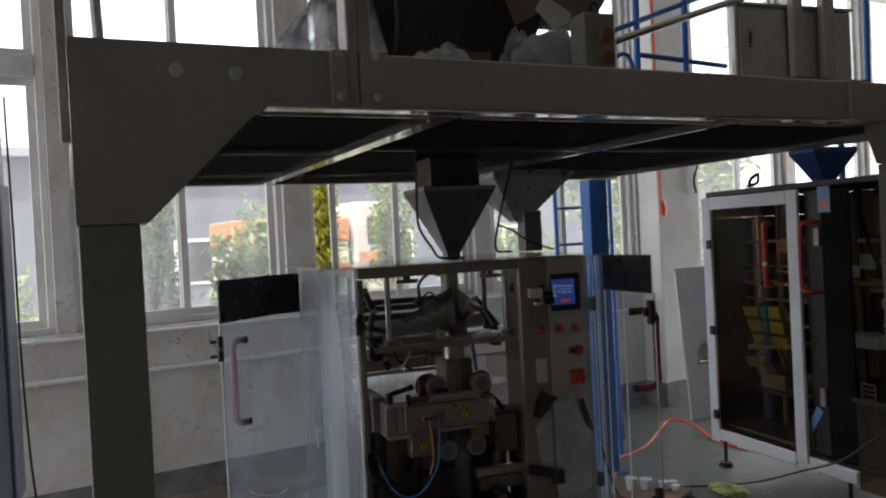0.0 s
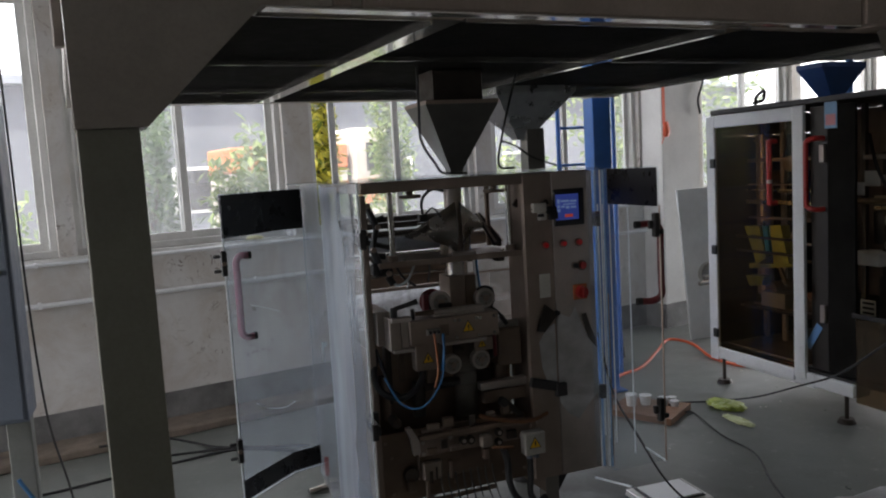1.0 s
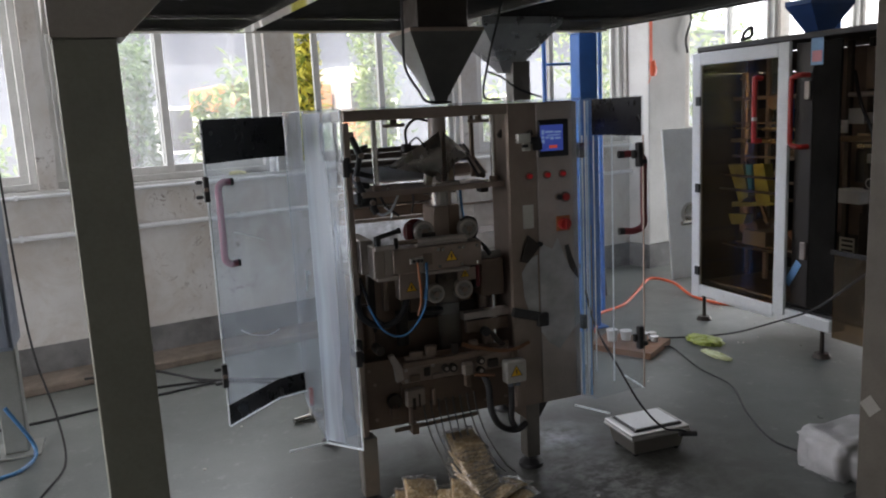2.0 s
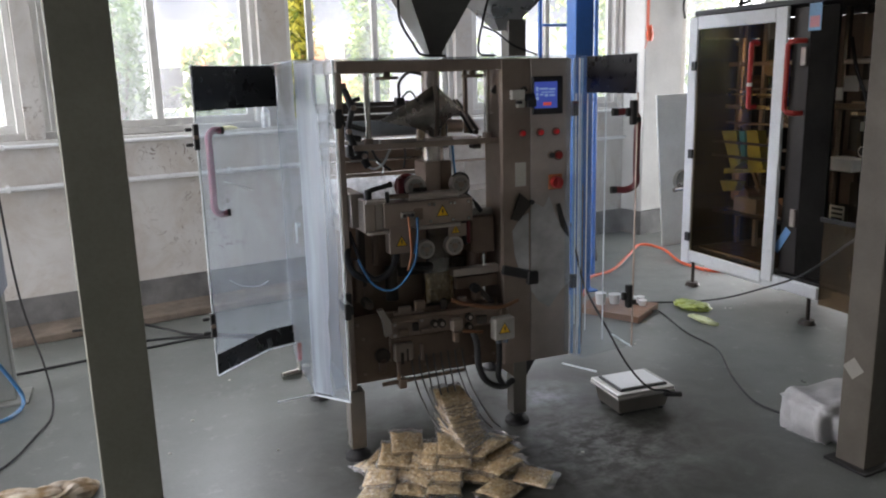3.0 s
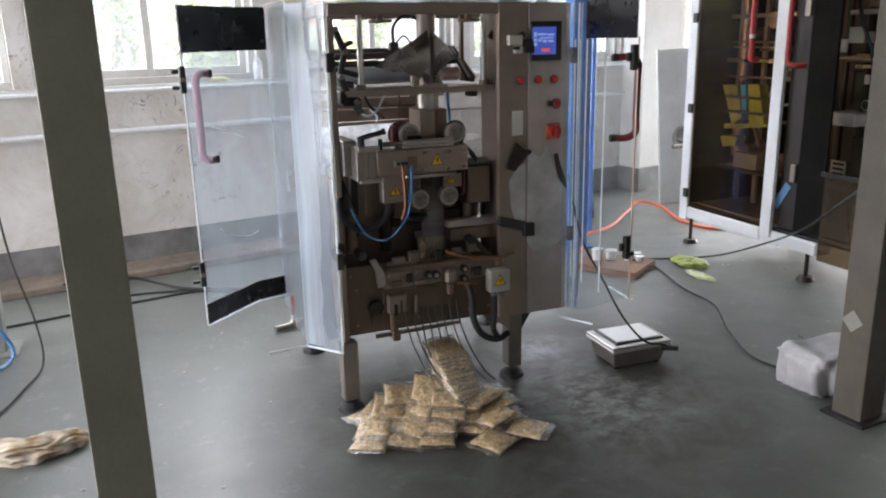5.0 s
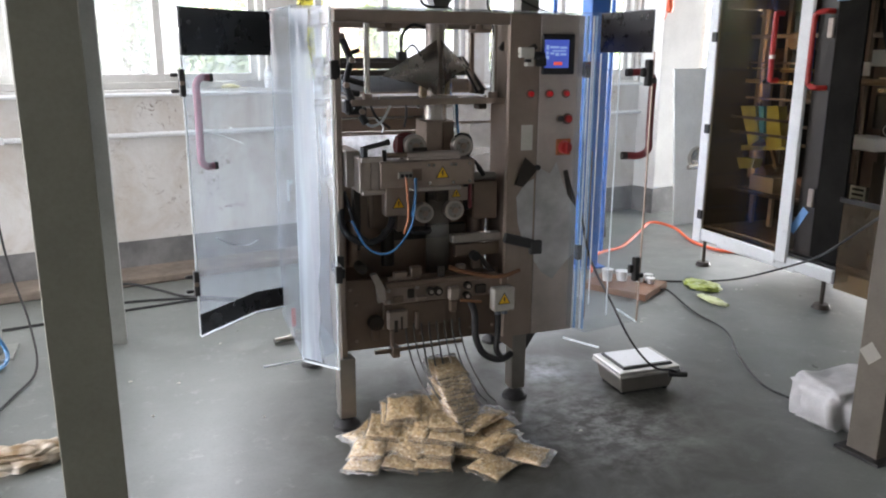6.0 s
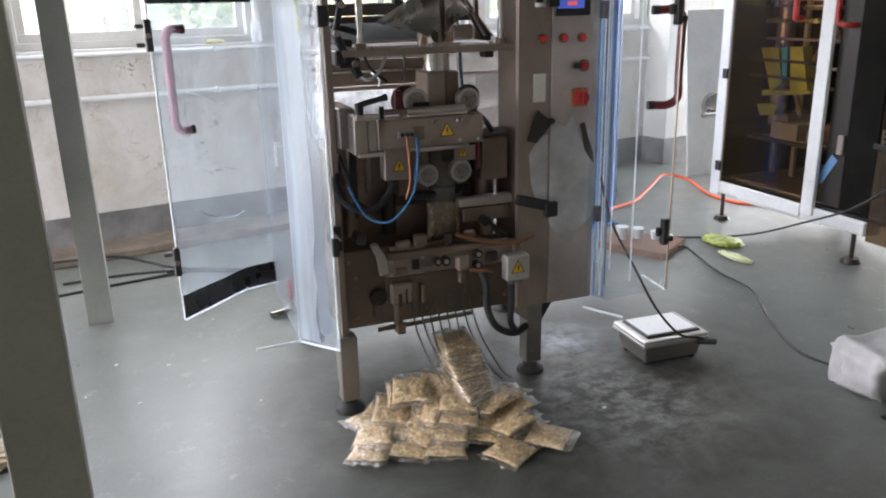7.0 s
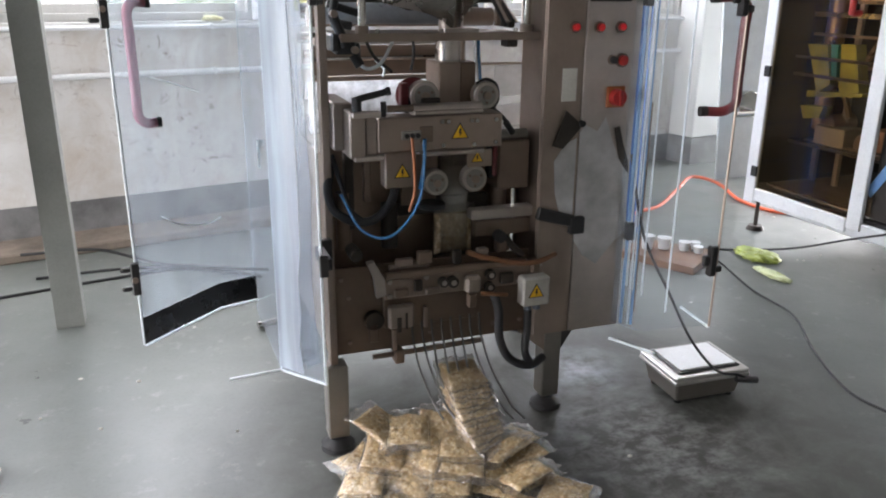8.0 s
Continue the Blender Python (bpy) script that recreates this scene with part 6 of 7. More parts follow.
rag = tagged(part("yellow_rag", crumpled(0.83, 6.455, SILL - 0.002, 0.07, 0.028, 0.02, 8), plain("pale_yellow_cloth", (0.7, 0.67, 0.38), 0.9)), "crumpled pale yellow cloth on the window sill", "cloth")

# ---- floor clutter ----
sc = thing("platform_scale", pose(2.42, 3.31, 0, 0, 0, -2), "low stainless platform scale with a black-edged white top", "scale")
SC = pose(2.42, 3.31, 0, 0, 0, -2)
M_SCALE = steel("neutral_scale_stainless", (0.6, 0.59, 0.57), 0.33, (1, 1, 40), 0.75)
part("pan", B((-0.17, 0.17, -0.135, 0.135, 0.114, 0.132)), M_SCALE, sc, frame_of=SC, bevel=0.004)
bm = B((-0.155, 0.155, -0.12, 0.12, 0.012, 0.0995))
for v in bm.verts:
    if v.co.z < 0.05:
        v.co.x, v.co.y = v.co.x * 0.9, v.co.y * 0.86
part("body", bm, M_LEG, sc, frame_of=SC, bevel=0.006)
part("pan_lip", B((-0.172, 0.172, -0.137, 0.137, 0.1, 0.1135)), M_SCALE, sc, frame_of=SC, bevel=0.002)
part("mat", B((-0.135, 0.145, -0.105, 0.115, 0.132, 0.14)), M_BLACK, sc, frame_of=SC, bevel=0.003)
part("top_tile", B((-0.122, 0.132, -0.092, 0.102, 0.14, 0.146)), M_WHITE, sc, frame_of=SC, bevel=0.002)
for x in (-0.12, 0.12):
    for y in (-0.085, 0.085):
        part("foot", R((x, y, 0), (x, y, 0.012), 0.014, 12), M_RUBBER, sc, frame_of=SC)
part("plug", R((0.1, -0.145, 0.1), (0.19, -0.16, 0.09), 0.014, 10), M_BLACK, sc, frame_of=SC)
tagged(part("scale_cable", tube([(2.07, 3.36, 1.0), (2.08, 3.25, 0.72), (2.2, 3.22, 0.48), (2.31, 3.2, 0.28), (2.42, 3.17, 0.15), (2.52, 3.155, 0.12), (2.56, 3.15, 0.1)], 0.0055, 8), M_RUBBER), "black cable from the machine to the scale", "cable")

bd = thing("brown_board", pose(3.3, 4.77, 0), "brown wooden block with white cups on the floor", "board")
part("block", prism([(3.04, 4.86), (3.27, 4.45), (3.61, 4.68), (3.30, 5.05)], 0.0, 0.045), M_BROWN, bd, bevel=0.006)
for x, y, r, h in ((3.22, 4.85, 0.04, 0.08), (3.32, 4.82, 0.042, 0.065), (3.42, 4.75, 0.035, 0.05), (3.47, 4.68, 0.03, 0.035), (3.5, 4.75, 0.03, 0.04)):
    cup = thing("white_cup", pose(x, y, 0.045), "small white plastic cup on the wooden block", "cup", "cups on the block")
    bm = R((x, y, 0.0455), (x, y, 0.0455 + h), r * 0.8, 18, r)
    part("cup_body", bm, M_WHITE, cup)
    part("rim", R((x, y, 0.0457 + h), (x, y, 0.051 + h), r * 1.06, 18), M_WHITE, cup)
tagged(part("snack_packet", crumpled(3.86, 4.6, 0, 0.11, 0.16, 0.022, 11, 1.0, 2.2), plain("lime_packet", (0.46, 0.56, 0.12), 0.3, vary=0.35), smooth=3.0), "flattened lime-green plastic packet on the floor", "packet")
tagged(part("snack_packet", crumpled(3.71, 4.3, 0, 0.05, 0.15, 0.015, 12, 1.0, 1.8), plain("pale_lime_packet", (0.6, 0.66, 0.36), 0.3, vary=0.3), smooth=3.0), "torn pale green end of a packet on the floor", "packet")
lit = random.Random(4)
bits = [(4.05, 4.47), (4.08, 4.45), (4.26, 4.5), (4.6, 5.3), (0.25, 4.1), (0.12, 3.75), (0.6, 3.57), (-0.1, 3.9), (0.3, 2.9), (-0.2, 3.1), (0.5, 4.6), (1.9, 2.95), (0.02, 4.2), (2.6, 4.3), (3.0, 4.1)]
for x, y in bits:
    s = lit.uniform(0.005, 0.011)
    tagged(part("paper_scrap", crumpled(x, y, 0, s, s * 0.7, 0.004, lit.random() * 9), M_OFFWHITE), "small white scrap lying on the floor", "litter", "scraps on the floor")
hose = tagged(part("red_hose", tube([(3.3, 5.2, 0.013), (3.6, 5.63, 0.013), (3.96, 5.8, 0.013), (4.3, 6.05, 0.06), (4.55, 6.22, 0.1), (4.72, 6.1, 0.06), (4.66, 5.75, 0.013), (4.68, 5.4, 0.013), (4.9, 5.22, 0.013), (5.15, 4.95, 0.013), (5.3, 4.7, 0.05), (5.42, 4.55, 0.2)], 0.013, 10), M_REDHOSE), "orange-red air hose lying on the floor", "hose")
FLOORLINES = [([(3.42, 4.68, 0.06), (3.6, 4.82, 0.012), (3.88, 4.72, 0.007), (4.1, 4.55, 0.05), (4.14, 4.22, 0.2), (3.8, 3.55, 0.49), (3.44, 2.95, 0.82), (3.0, 2.44, 1.05)], 0.0065, "black power cable drawn up towards the platform post"),
              ([(3.5, 4.6, 0.02), (3.561, 4.584, 0.006), (3.431, 4.138, 0.006), (3.386, 3.784, 0.006), (3.165, 3.405, 0.006), (3.018, 3.069, 0.006), (3.03, 2.87, 0.006)], 0.0055, "dark cable snaking over the floor"),
              ([(-0.95, 5.22, 0.007), (-0.64, 5.26, 0.007), (-0.15, 5.37, 0.007), (0.12, 5.43, 0.007), (0.5, 5.47, 0.007), (0.9, 5.2, 0.007)], 0.009, "black cable along the wall"),
              ([(-0.4, 5.8, 0.08), (-0.01, 5.76, 0.085), (0.2, 5.72, 0.03), (0.35, 5.6, 0.009), (0.6, 5.45, 0.009), (0.95, 5.3, 0.009)], 0.009, "black cable along the wall"),
              ([(-0.3, 5.55, 0.009), (0.05, 5.58, 0.009), (0.3, 5.55, 0.009), (0.55, 5.5, 0.009)], 0.008, "black cable along the wall"),
              ([(-0.575, 4.62, 2.75), (-0.565, 4.6, 2.05), (-0.56, 4.6, 1.32), (-0.53, 4.6, 0.66), (-0.45, 4.55, 0.25), (-0.43, 4.45, 0.04), (-0.5, 4.22, 0.006), (-0.62, 3.9, 0.006), (-0.9, 3.7, 0.006)], 0.006, "black cable hanging down to the floor")]
for pts, r, text in FLOORLINES:
    tagged(part("floor_cable", tube(pts, r, 8), M_RUBBER), text, "cable", "loose cables")
tagged(part("blue_hose", tube([(-0.78, 4.45, 0.01), (-0.64, 4.55, 0.01), (-0.6, 4.72, 0.05), (-0.72, 4.73, 0.3)], 0.011, 8), M_BLUETUBE), "light blue air hose by the column's foot", "hose")
sack = tagged(part("woven_sack", crumpled(3.17, 2.66, 0, 0.26, 0.155, 0.125, 21, 0.44, 1.2), plain("white_woven_sack", (0.52, 0.52, 0.53), 0.4, vary=0.2, bumps=0.5, fine=240), smooth=3.0), "crumpled white woven plastic sack on the floor", "sack")


def twisted_cloth(cx, cy, sx, sy, sz, turn, seed):
    """A cloth dropped on the floor in a loose twist: slanting folds that cross one another."""
    bm = bmesh.new()
    bmesh.ops.create_icosphere(bm, subdivisions=5, radius=1)
    off = Vector((seed, seed * 2.3, seed * 0.7))
    c, s = math.cos(turn), math.sin(turn)
    for v in bm.verts:
        p = v.co.copy()
        w = noise.noise(p * 1.6 + off)
        fold = abs(math.sin(4.2 * (p.x * 1.1 + p.z * 0.5 - p.y * 0.9) + 4 * w)) ** 0.7
        fold2 = abs(math.sin(7.5 * (p.y + 0.25 * p.x) + 3 * noise.noise(p * 2.3 - off)))
        k = 0.45 + 0.6 * fold + 0.22 * fold2 + 0.2 * w
        x, y = p.x * sx * (0.95 + 0.1 * w), p.y * sy * k * (0.75 + 0.35 * abs(noise.noise(Vector((p.x * 1.5, seed, 0)))) * 2) + 0.03 * math.sin(2.6 * p.x + seed)
        v.co = Vector((cx + c * x - s * y, cy + s * x + c * y, max(0.0, (p.z * k + 0.45) * sz)))
    return bm


def sacking_material():
    m, n, l, b = material("beige_sacking")
    c = ramp(n, l, noise_of(n, l, 9, 3, 0.5), [(0.38, (0.36, 0.25, 0.14)), (0.5, (0.6, 0.51, 0.4)), (0.64, (0.72, 0.66, 0.58))])
    l.new(c, b.inputs["Base Color"])
    b.inputs["Roughness"].default_value = 0.9
    bump(n, l, b, noise_of(n, l, 220, 3), 0.2, 0.004)
    return m


tagged(part("burlap_rag", twisted_cloth(-0.42, 3.5, 0.25, 0.1, 0.05, 0.14, 4), sacking_material(), smooth=3.0), "crumpled beige sacking rag twisted on the floor", "cloth")
tap = thing("steel_tap", pose(0.9, 4.5, 0), "small steel valve with a red lever lying on the floor", "valve")
bm = R((0.79, 4.48, 0.022), (0.97, 4.53, 0.022), 0.018, 14)
rod(bm, (0.9, 4.51, 0.02), (0.905, 4.51, 0.09), 0.016, 12)
rod(bm, (0.94, 4.52, 0.0), (0.94, 4.52, 0.05), 0.032, 16)
part("body", bm, M_CHROME, tap)
part("handle", B((0.897, 0.922, 4.505, 4.515, 0.09, 0.2)), M_RED, tap, bevel=0.004)

# ---- outside the windows ----
tagged(part("ground", B((-150, 150, 0.26, 260, -0.3, -0.12)), plain("yard_concrete", (0.22, 0.215, 0.2), 0.85, vary=0.15, scale=2.0), frame_of=WALL), "pale concrete yard that runs out to the distance", "ground", kind="structure")


def leaf_material(name, a, b):
    m, n, l, bs = material(name)
    g = n.new("ShaderNodeNewGeometry")
    c = ramp(n, l, g.outputs["Random Per Island"], [(0.0, a), (1.0, b)])
    l.new(c, bs.inputs["Base Color"])
    bs.inputs["Roughness"].default_value = 0.5
    tl, mx = n.new("ShaderNodeBsdfTranslucent"), n.new("ShaderNodeMixShader")
    l.new(c, tl.inputs[0])
    mx.inputs[0].default_value = 0.4
    l.new(bs.outputs[0], mx.inputs[1])
    l.new(tl.outputs[0], mx.inputs[2])
    l.new(mx.outputs[0], n["Material Output"].inputs[0])
    return m


M_LEAVES = leaf_material("green_leaves", (0.09, 0.16, 0.04), (0.3, 0.36, 0.14))
M_LEAVES2 = leaf_material("yellow_green_leaves", (0.1, 0.14, 0.02), (0.78, 0.7, 0.12))
M_LEAVES3 = leaf_material("dark_green_leaves", (0.06, 0.11, 0.05), (0.16, 0.22, 0.1))
M_BARK = plain("bark", (0.1, 0.075, 0.05), 0.9, vary=0.3, bumps=0.5)


def shrub(name, u, y, height, rx, ry, leaf, count, mat, seed, label, kind):
    """A trunk with limbs, and a crown of single leaves in clumps."""
    rnd = random.Random(seed)
    base = WALL @ Vector((u, y, -0.12))
    t = thing(name, pose(*base), label, kind)
    bm = R(base, base + Vector((0.05, 0, height * 0.55)), 0.05, 8, 0.025)
    tips = []
    for k in range(14):
        a, h = rnd.uniform(0, 6.28), rnd.uniform(0.15, 0.5)
        tip = base + Vector((math.cos(a) * rx * rnd.uniform(0.3, 0.9), math.sin(a) * ry * rnd.uniform(0.3, 0.9), height * rnd.uniform(0.35, 0.95)))
        rod(bm, base + Vector((0.04 * h, 0, height * h)), tip, 0.018, 5, 0.006)
        tips.append(tip)
    part("trunk", bm, M_BARK, t)
    verts, faces = [], []
    clumps = tips + [base + Vector((rnd.gauss(0, 0.45) * rx, rnd.gauss(0, 0.45) * ry, height * rnd.uniform(0.12, 1.0))) for _ in range(24)]
    for _ in range(count):
        c = rnd.choice(clumps) + Vector((rnd.gauss(0, 0.16) * rx * 1.4, rnd.gauss(0, 0.16) * ry * 1.4, rnd.gauss(0, 0.07) * height))
        q = Euler((rnd.uniform(-0.9, 0.9), rnd.uniform(-0.9, 0.9), rnd.uniform(0, 6.28))).to_matrix()
        s = leaf * rnd.uniform(0.6, 1.3)
        i = len(verts)
        for p in ((-1.0, 0, 0), (0, -0.36, 0.1), (1.0, 0, -0.1), (0, 0.36, 0.1)):
            verts.append(tuple(c + q @ (Vector(p) * s) - base))
        faces.append((i, i + 1, i + 2, i + 3))
    me = bpy.data.meshes.new("crown")
    me.from_pydata(verts, [], faces)
    me.materials.append(mat)
    o = new("crown", me)
    o.parent = t
    AT[o] = AT[t]
    return t


shrub("garden_shrub", 1.5, 1.9, 2.25, 0.5, 0.45, 0.08, 7000, M_LEAVES, 1, "leafy green shrub outside the window", "shrub")
shrub("garden_shrub", 0.5, 2.6, 2.75, 0.38, 0.5, 0.05, 3600, M_LEAVES3, 2, "dark green clipped shrub outside the window", "shrub")
shrub("garden_shrub", 1.74, 0.9, 3.0, 0.17, 0.25, 0.07, 2200, M_LEAVES2, 3, "tall yellow-green sunlit shrub by the window", "shrub")
shrub("cypress_tree", 3.74, 3.2, 4.6, 0.24, 0.3, 0.05, 5200, M_LEAVES, 4, "slim feathery green conifer in the yard", "tree")
shrub("garden_shrub", 2.5, 2.2, 1.72, 0.45, 0.4, 0.07, 1500, M_LEAVES, 5, "leafy green shrub outside the window", "shrub")
shrub("garden_shrub", -1.1, 2.6, 1.7, 0.9, 0.6, 0.07, 2200, M_LEAVES, 6, "leafy green shrub outside the window", "shrub")
shrub("broad_tree", 9.6, 4.0, 5.0, 1.6, 1.5, 0.1, 5200, M_LEAVES, 7, "pale green leafy tree outside the far windows", "tree")
shrub("garden_shrub", 4.6, 2.0, 2.2, 0.8, 0.5, 0.07, 2200, M_LEAVES, 9, "leafy green shrub outside the window", "shrub")

shed = thing("yard_building", WALL @ pose(2, 15, -0.12), "long low grey building across the yard", "building")
part("wall", B((-16, 26, 15, 19, -0.12, 4.3)), plain("grey_stucco", (0.12, 0.127, 0.15), 0.85, vary=0.15, scale=3), shed, frame_of=WALL)
part("roof", B((-16.3, 26.3, 14.6, 19.3, 4.304, 4.5)), plain("grey_sheet_roof", (0.2, 0.215, 0.25), 0.6, vary=0.1), shed, frame_of=WALL)
for u in (-12, -7, -2, 3.5, 9, 14, 20):
    wn = part("window", B((u, u + 1.6, 14.96, 14.998, 1.0, 2.2)), M_FRAME, shed, frame_of=WALL)
    part("pane", B((u + 0.08, u + 1.52, 14.94, 14.958, 1.08, 2.12)), M_BLACK, wn, frame_of=WALL)

M_TRUCK = plain("orange_truck_paint", (0.45, 0.15, 0.06), 0.5, vary=0.12)
for u, text in ((3.0, "orange tipper truck parked in the yard"), (-7.0, "rusty orange tipper truck parked in the yard")):
    trk = thing("tipper_truck", WALL @ pose(u + 1.8, 9, -0.12), text, "truck")
    part("cargo_box", B((u, u + 2.3, 8.0, 9.6, 1.93, 2.4)), M_TRUCK, trk, frame_of=WALL, bevel=0.03)
    part("chassis", B((u + 0.1, u + 3.6, 8.1, 10.0, 0.5, 0.846)), M_BLACK, trk, frame_of=WALL)
    part("cargo_side", B((u + 0.02, u + 2.28, 8.04, 9.56, 0.85, 1.928)), M_CABGREY, trk, "pale grey lower cargo side", frame_of=WALL)
    cabin = part("cab", B((u + 2.4, u + 3.3, 8.05, 10.05, 0.85, 2.7)), plain("cream_truck_paint", (0.4, 0.36, 0.33), 0.5), trk, frame_of=WALL, bevel=0.1)
    part("cab_window", B((u + 2.72, u + 3.15, 8.03, 8.048, 1.85, 2.4)), M_BLACK, cabin, frame_of=WALL)
    part("cab_stripe", B((u + 2.5, u + 3.2, 8.03, 8.048, 1.2, 1.7)), M_TRUCK, cabin, frame_of=WALL)
    for du in (0.5, 1.55, 3.0):
        for yy in (8.05, 9.8):
            part("wheel", R((u + du, yy, 0.37), (u + du, yy + 0.25, 0.37), 0.49, 24), M_RUBBER, trk, frame_of=WALL, bevel=0.03)

# ---- bagged product ----


def nut_material():
    m, n, l, b = material("roasted_grain_mix")
    c, v = n.new("ShaderNodeTexCoord"), n.new("ShaderNodeTexVoronoi")
    l.new(c.outputs["Object"], v.inputs["Vector"])
    v.inputs["Scale"].default_value = 88
    col = ramp(n, l, v.outputs["Color"], [(0.1, (0.42, 0.28, 0.13)), (0.3, (0.57, 0.415, 0.215)), (0.55, (0.65, 0.5, 0.285)), (0.85, (0.8, 0.67, 0.45))])
    dk = ramp(n, l, v.outputs["Distance"], [(0.25, (1, 1, 1)), (0.8, (0.82, 0.74, 0.64))])
    l.new(mixed(n, l, 0.85, col, dk, "MULTIPLY"), b.inputs["Base Color"])
    b.inputs["Roughness"].default_value = 0.6
    k = n.new("ShaderNodeMath")
    k.operation = "MULTIPLY"
    k.inputs[1].default_value = -1.0
    l.new(v.outputs["Distance"], k.inputs[0])
    bump(n, l, b, k.outputs[0], 0.5, 0.005)
    return m


M_NUTS = nut_material()
BAG_W, BAG_L = 0.164, 0.214


def pillow(w, ln, th, seed, flat_end, sq=2.6, n=12, crinkle=0.0, grain=0.0):
    """A filled pillow: bulged in the middle, flat at both sealed ends; creased like film, or lumpy like loose grain."""
    bm = bmesh.new()
    off = Vector((seed * 5.1, seed * 2.3, seed * 1.7))
    grids = []
    for side in (1, -1):
        g = []
        for i in range(n + 1):
            row = []
            for j in range(n + 1):
                a, b = 2 * i / n - 1, 2 * j / n - 1
                inner = max(0.0, 1 - (abs(b) / (1 - flat_end)) ** sq) if abs(b) < 1 - flat_end else 0.0
                h = th * (inner ** 0.5) * (max(0.0, 1 - abs(a) ** (sq + 0.6)) ** 0.5)
                p = Vector((a * w / 2 * (1 - 0.05 * inner), b * ln / 2, 0))
                wob = noise.noise(Vector((a * 2.2, b * 2.2, side)) + off)
                fin = noise.noise(Vector((a * 6, b * 6, side * 2)) + off)
                edge = max(abs(a), abs(b))
                z = side * h * (1 + 0.3 * wob + 0.18 * fin)
                if crinkle:
                    fold = abs(noise.noise(Vector((a * 4.5 + b * 2.0, b * 3.0 - a, side * 3.0)) + off))
                    z += side * crinkle * (0.5 - 2.2 * fold) * (1 - 0.7 * edge)
                    p.x += 0.004 * noise.noise(Vector((b * 3.0, side, 7.0)) + off) * abs(a)
                if grain:
                    z += side * grain * noise.noise(Vector((a * 15, b * 17, side * 5)) + off) * (edge < 0.97)
                if abs(b) > 0.8:
                    z += 0.006 * noise.noise(Vector((a * 3, b * 0.5, 3)) + off) * (abs(b) - 0.8) * 10
                row.append((p.x, p.y, z))
            g.append(row)
        grids.append(g)
    verts = {}
    def vert(side, i, j):
        rim = i in (0, n) or j in (0, n)
        key = (0 if rim else side, i, j)
        if key not in verts:
            x, y, z = grids[side][i][j]
            verts[key] = bm.verts.new((x, y, z))
        return verts[key]
    for side in (0, 1):
        for i in range(n):
            for j in range(n):
                bm.faces.new((vert(side, i, j), vert(side, i + 1, j), vert(side, i + 1, j + 1), vert(side, i, j + 1)))
    return bm


def make_bag(m, seed):
    t = thing("snack_bag", m, "clear pillow bag of roasted grain snack on the heap", "snack bag", "heap of filled bags")
    part("film", pillow(BAG_W, BAG_L, 0.0165, seed, 0.15, 2.6, 18, 0.01), M_FILM, t, frame_of=m, smooth=3.0).visible_shadow = False
    part("filling", pillow(BAG_W * 0.91, BAG_L * 0.7, 0.0125, seed + 0.5, 0.03, 4.0, 24, 0.0, 0.005), M_NUTS, t, frame_of=m, smooth=3.0)
    return t


LYING = [
    # on the floor
    (0.923, 2.982, 0.021, 0, -2, -34), (1.068, 2.95, 0.021, 3, 5, -29), (1.186, 2.905, 0.021, 0, 0, -22), (1.391, 2.773, 0.021, 0, 3, -58),
    (1.566, 2.81, 0.024, 2, 0, 46), (1.366, 2.941, 0.021, 0, 0, -40), (0.98, 3.19, 0.021, 0, 0, -70), (1.06, 3.1, 0.021, 0, 0, -10),
    (1.2, 3.06, 0.021, 0, 0, -25), (1.35, 3.08, 0.021, 0, 0, -20), (1.5, 2.95, 0.021, 0, 0, -70), (1.49, 3.09, 0.021, 0, 0, -40),
    # second layer
    (1.03, 3.07, 0.052, 8, -5, -8), (1.225, 2.965, 0.055, 12, 2, -28), (1.455, 2.905, 0.058, 10, -12, -76), (1.5, 3.02, 0.058, 8, -8, -80),
    (1.37, 3.0, 0.057, 10, 6, -12), (1.0, 3.15, 0.054, 4, 3, -45), (1.125, 2.995, 0.055, 16, 8, -52), (0.96, 3.06, 0.05, 10, -8, -30),
    # upper layers
    (1.05, 3.125, 0.086, 10, 6, -24), (1.175, 3.075, 0.09, 16, -10, -48), (1.285, 3.005, 0.09, 12, 4, -26), (1.41, 3.03, 0.092, 10, -8, -62),
    (1.12, 3.175, 0.112, 8, 5, -14), (1.3, 3.06, 0.118, 12, 4, -20), (1.48, 3.06, 0.09, 6, -6, -70),
]
# the run of overlapping bags that slid down the outlet rods
for k in range(12):
    f = k / 11
    LYING.append((1.397 - 0.035 * f + 0.003 * math.sin(k * 4.3), 3.315 - 0.235 * f, 0.238 - 0.12 * f, 9 - 2 * f + 1.5 * math.sin(k * 2.9), math.sin(k * 1.7), 1 + 28 * f * f + 2 * math.sin(k * 3.1)))
protos = [make_bag(pose(*LYING[k]), k + 1) for k in range(5)]
for k, row in enumerate(LYING[5:]):
    copy_thing(protos[(k * 3 + 1) % 5], pose(*row))

# film sleeve that hangs from the tube, with its product moving on
part("film_sleeve", sheet([(1.345, 3.455), (1.372, 3.425), (1.438, 3.425), (1.465, 3.455), (1.438, 3.485), (1.372, 3.485), (1.346, 3.456)], 0.655, 1.05, 0.002), M_SLEEVE, mach, "clear film sleeve hanging below the tube", smooth=2.0)

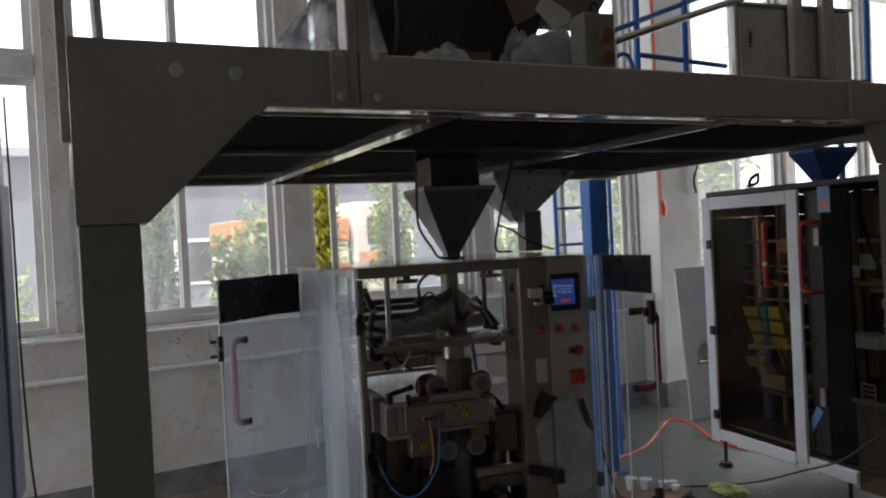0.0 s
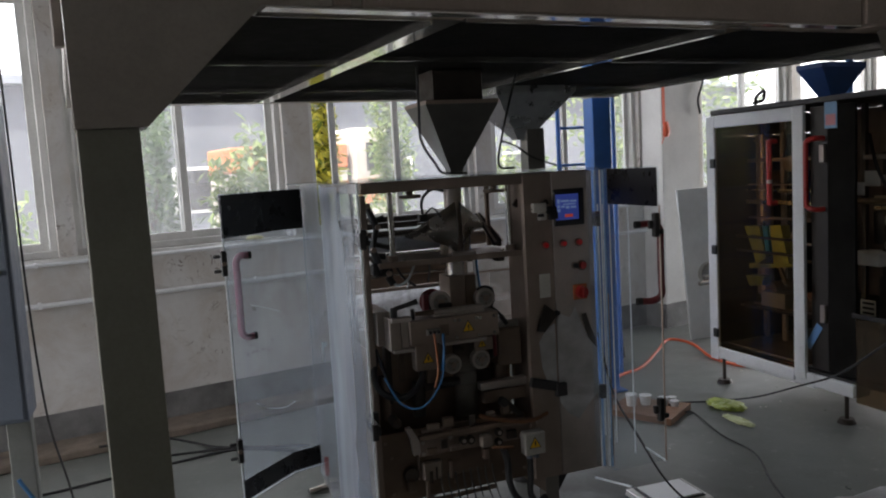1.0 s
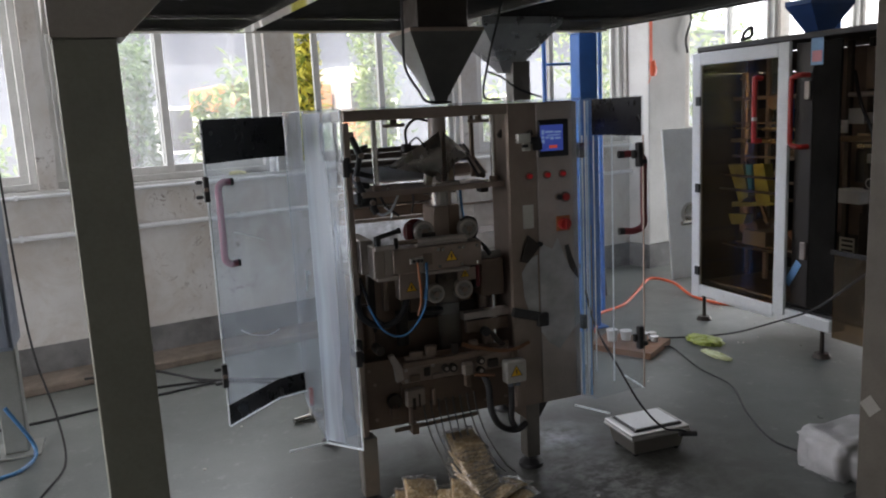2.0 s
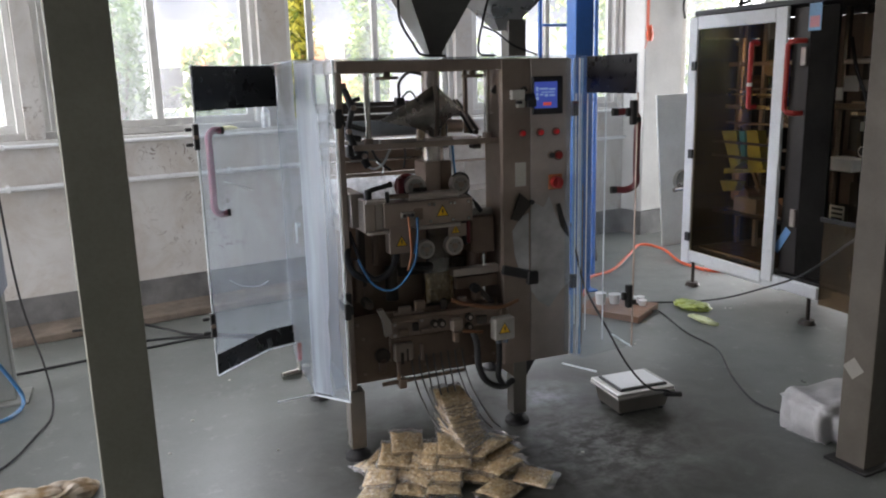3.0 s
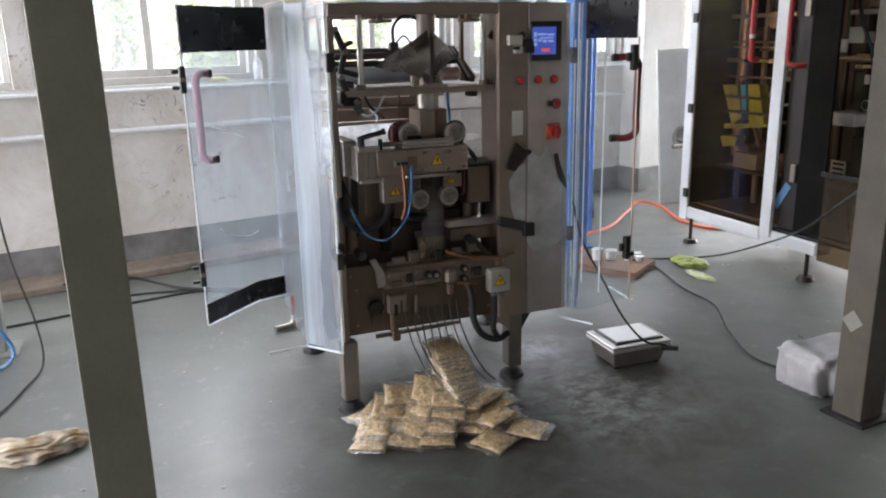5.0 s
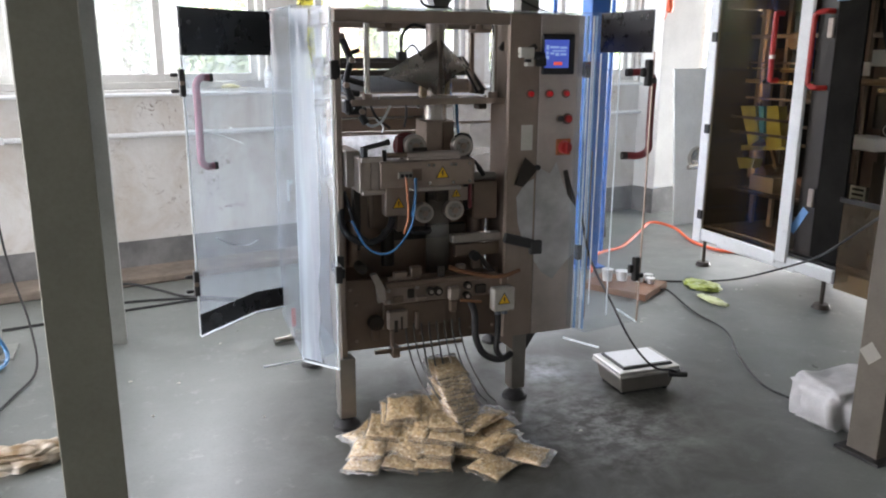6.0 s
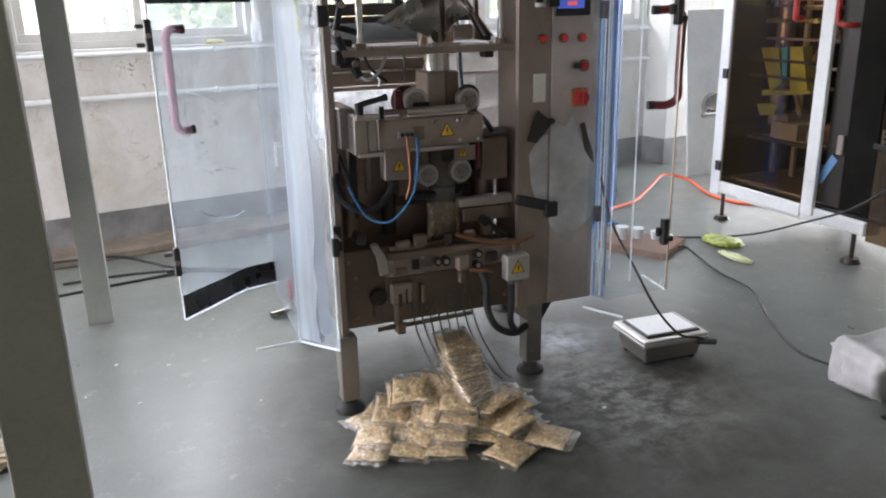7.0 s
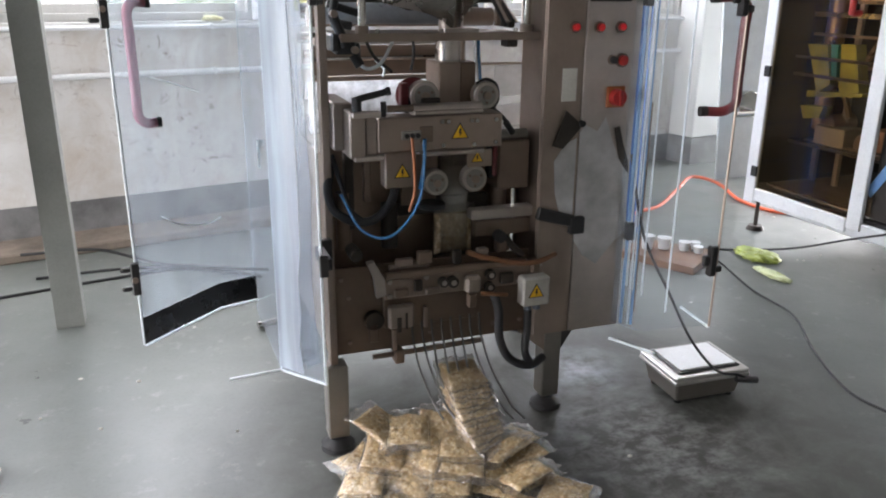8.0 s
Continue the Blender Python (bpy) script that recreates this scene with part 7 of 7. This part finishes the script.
falling = [copy_thing(protos[k], pose(1.405, 3.5, 1.5, 90, 0, 0)) for k in (1, 3, 4, 2)]
for f in falling:
    tagged(f, "clear pillow bag of roasted grain dropping to the heap", "snack bag", "heap of filled bags")


def motions():
    inside, jaw_in = (1.405, 3.5, 1.5, 90, 0, 0), (1.405, 3.455, 0.735, 90, 0, 0)
    walk(falling[0], [(t, pose(*p)) for t, p in ((0.0, inside), (2.3, inside), (2.5, jaw_in), (3.35, jaw_in), (3.5, (1.36, 3.44, 0.46, 70, 0, 2)),
         (3.62, (1.33, 3.28, 0.29, 40, 0, 8)), (3.72, (1.29, 3.2, 0.26, 60, 10, 12)), (3.82, (1.25, 3.15, 0.2, 75, 10, 10)), (4.0, (1.235, 3.14, 0.17, 50, 5, -10)), (4.2, (1.24, 3.135, 0.135, 22, 2, -28)), (8.0, (1.24, 3.135, 0.135, 22, 2, -28)))])
    walk(falling[1], [(t, pose(*p)) for t, p in ((0.0, inside), (4.1, inside), (4.3, jaw_in), (4.95, jaw_in), (5.1, (1.36, 3.44, 0.46, 70, 0, 2)),
         (5.22, (1.33, 3.27, 0.3, 40, 0, 6)), (5.32, (1.27, 3.17, 0.28, 30, 20, 15)), (5.42, (1.235, 3.12, 0.265, 62, 18, 40)), (5.52, (1.215, 3.1, 0.235, 85, 5, 58)), (5.62, (1.18, 3.09, 0.18, 60, 0, 25)), (5.8, (1.15, 3.12, 0.16, 25, -8, -25)), (6.1, (1.135, 3.15, 0.145, 10, -4, -20)), (8.0, (1.135, 3.15, 0.145, 10, -4, -20)))])
    walk(falling[2], [(t, pose(*p)) for t, p in ((0.0, inside), (6.1, inside), (6.3, jaw_in), (7.02, jaw_in), (7.14, (1.36, 3.44, 0.46, 70, 0, 2)),
         (7.24, (1.32, 3.28, 0.29, 45, 0, 10)), (7.34, (1.18, 3.2, 0.22, 30, 10, 40)), (7.46, (1.06, 3.2, 0.15, 24, 4, 40)), (8.0, (1.055, 3.2, 0.148, 22, 3, 42)))])

    walk(falling[3], [(t, pose(*p)) for t, p in ((0.0, inside), (7.35, inside), (7.55, jaw_in), (8.0, jaw_in))])


motions()
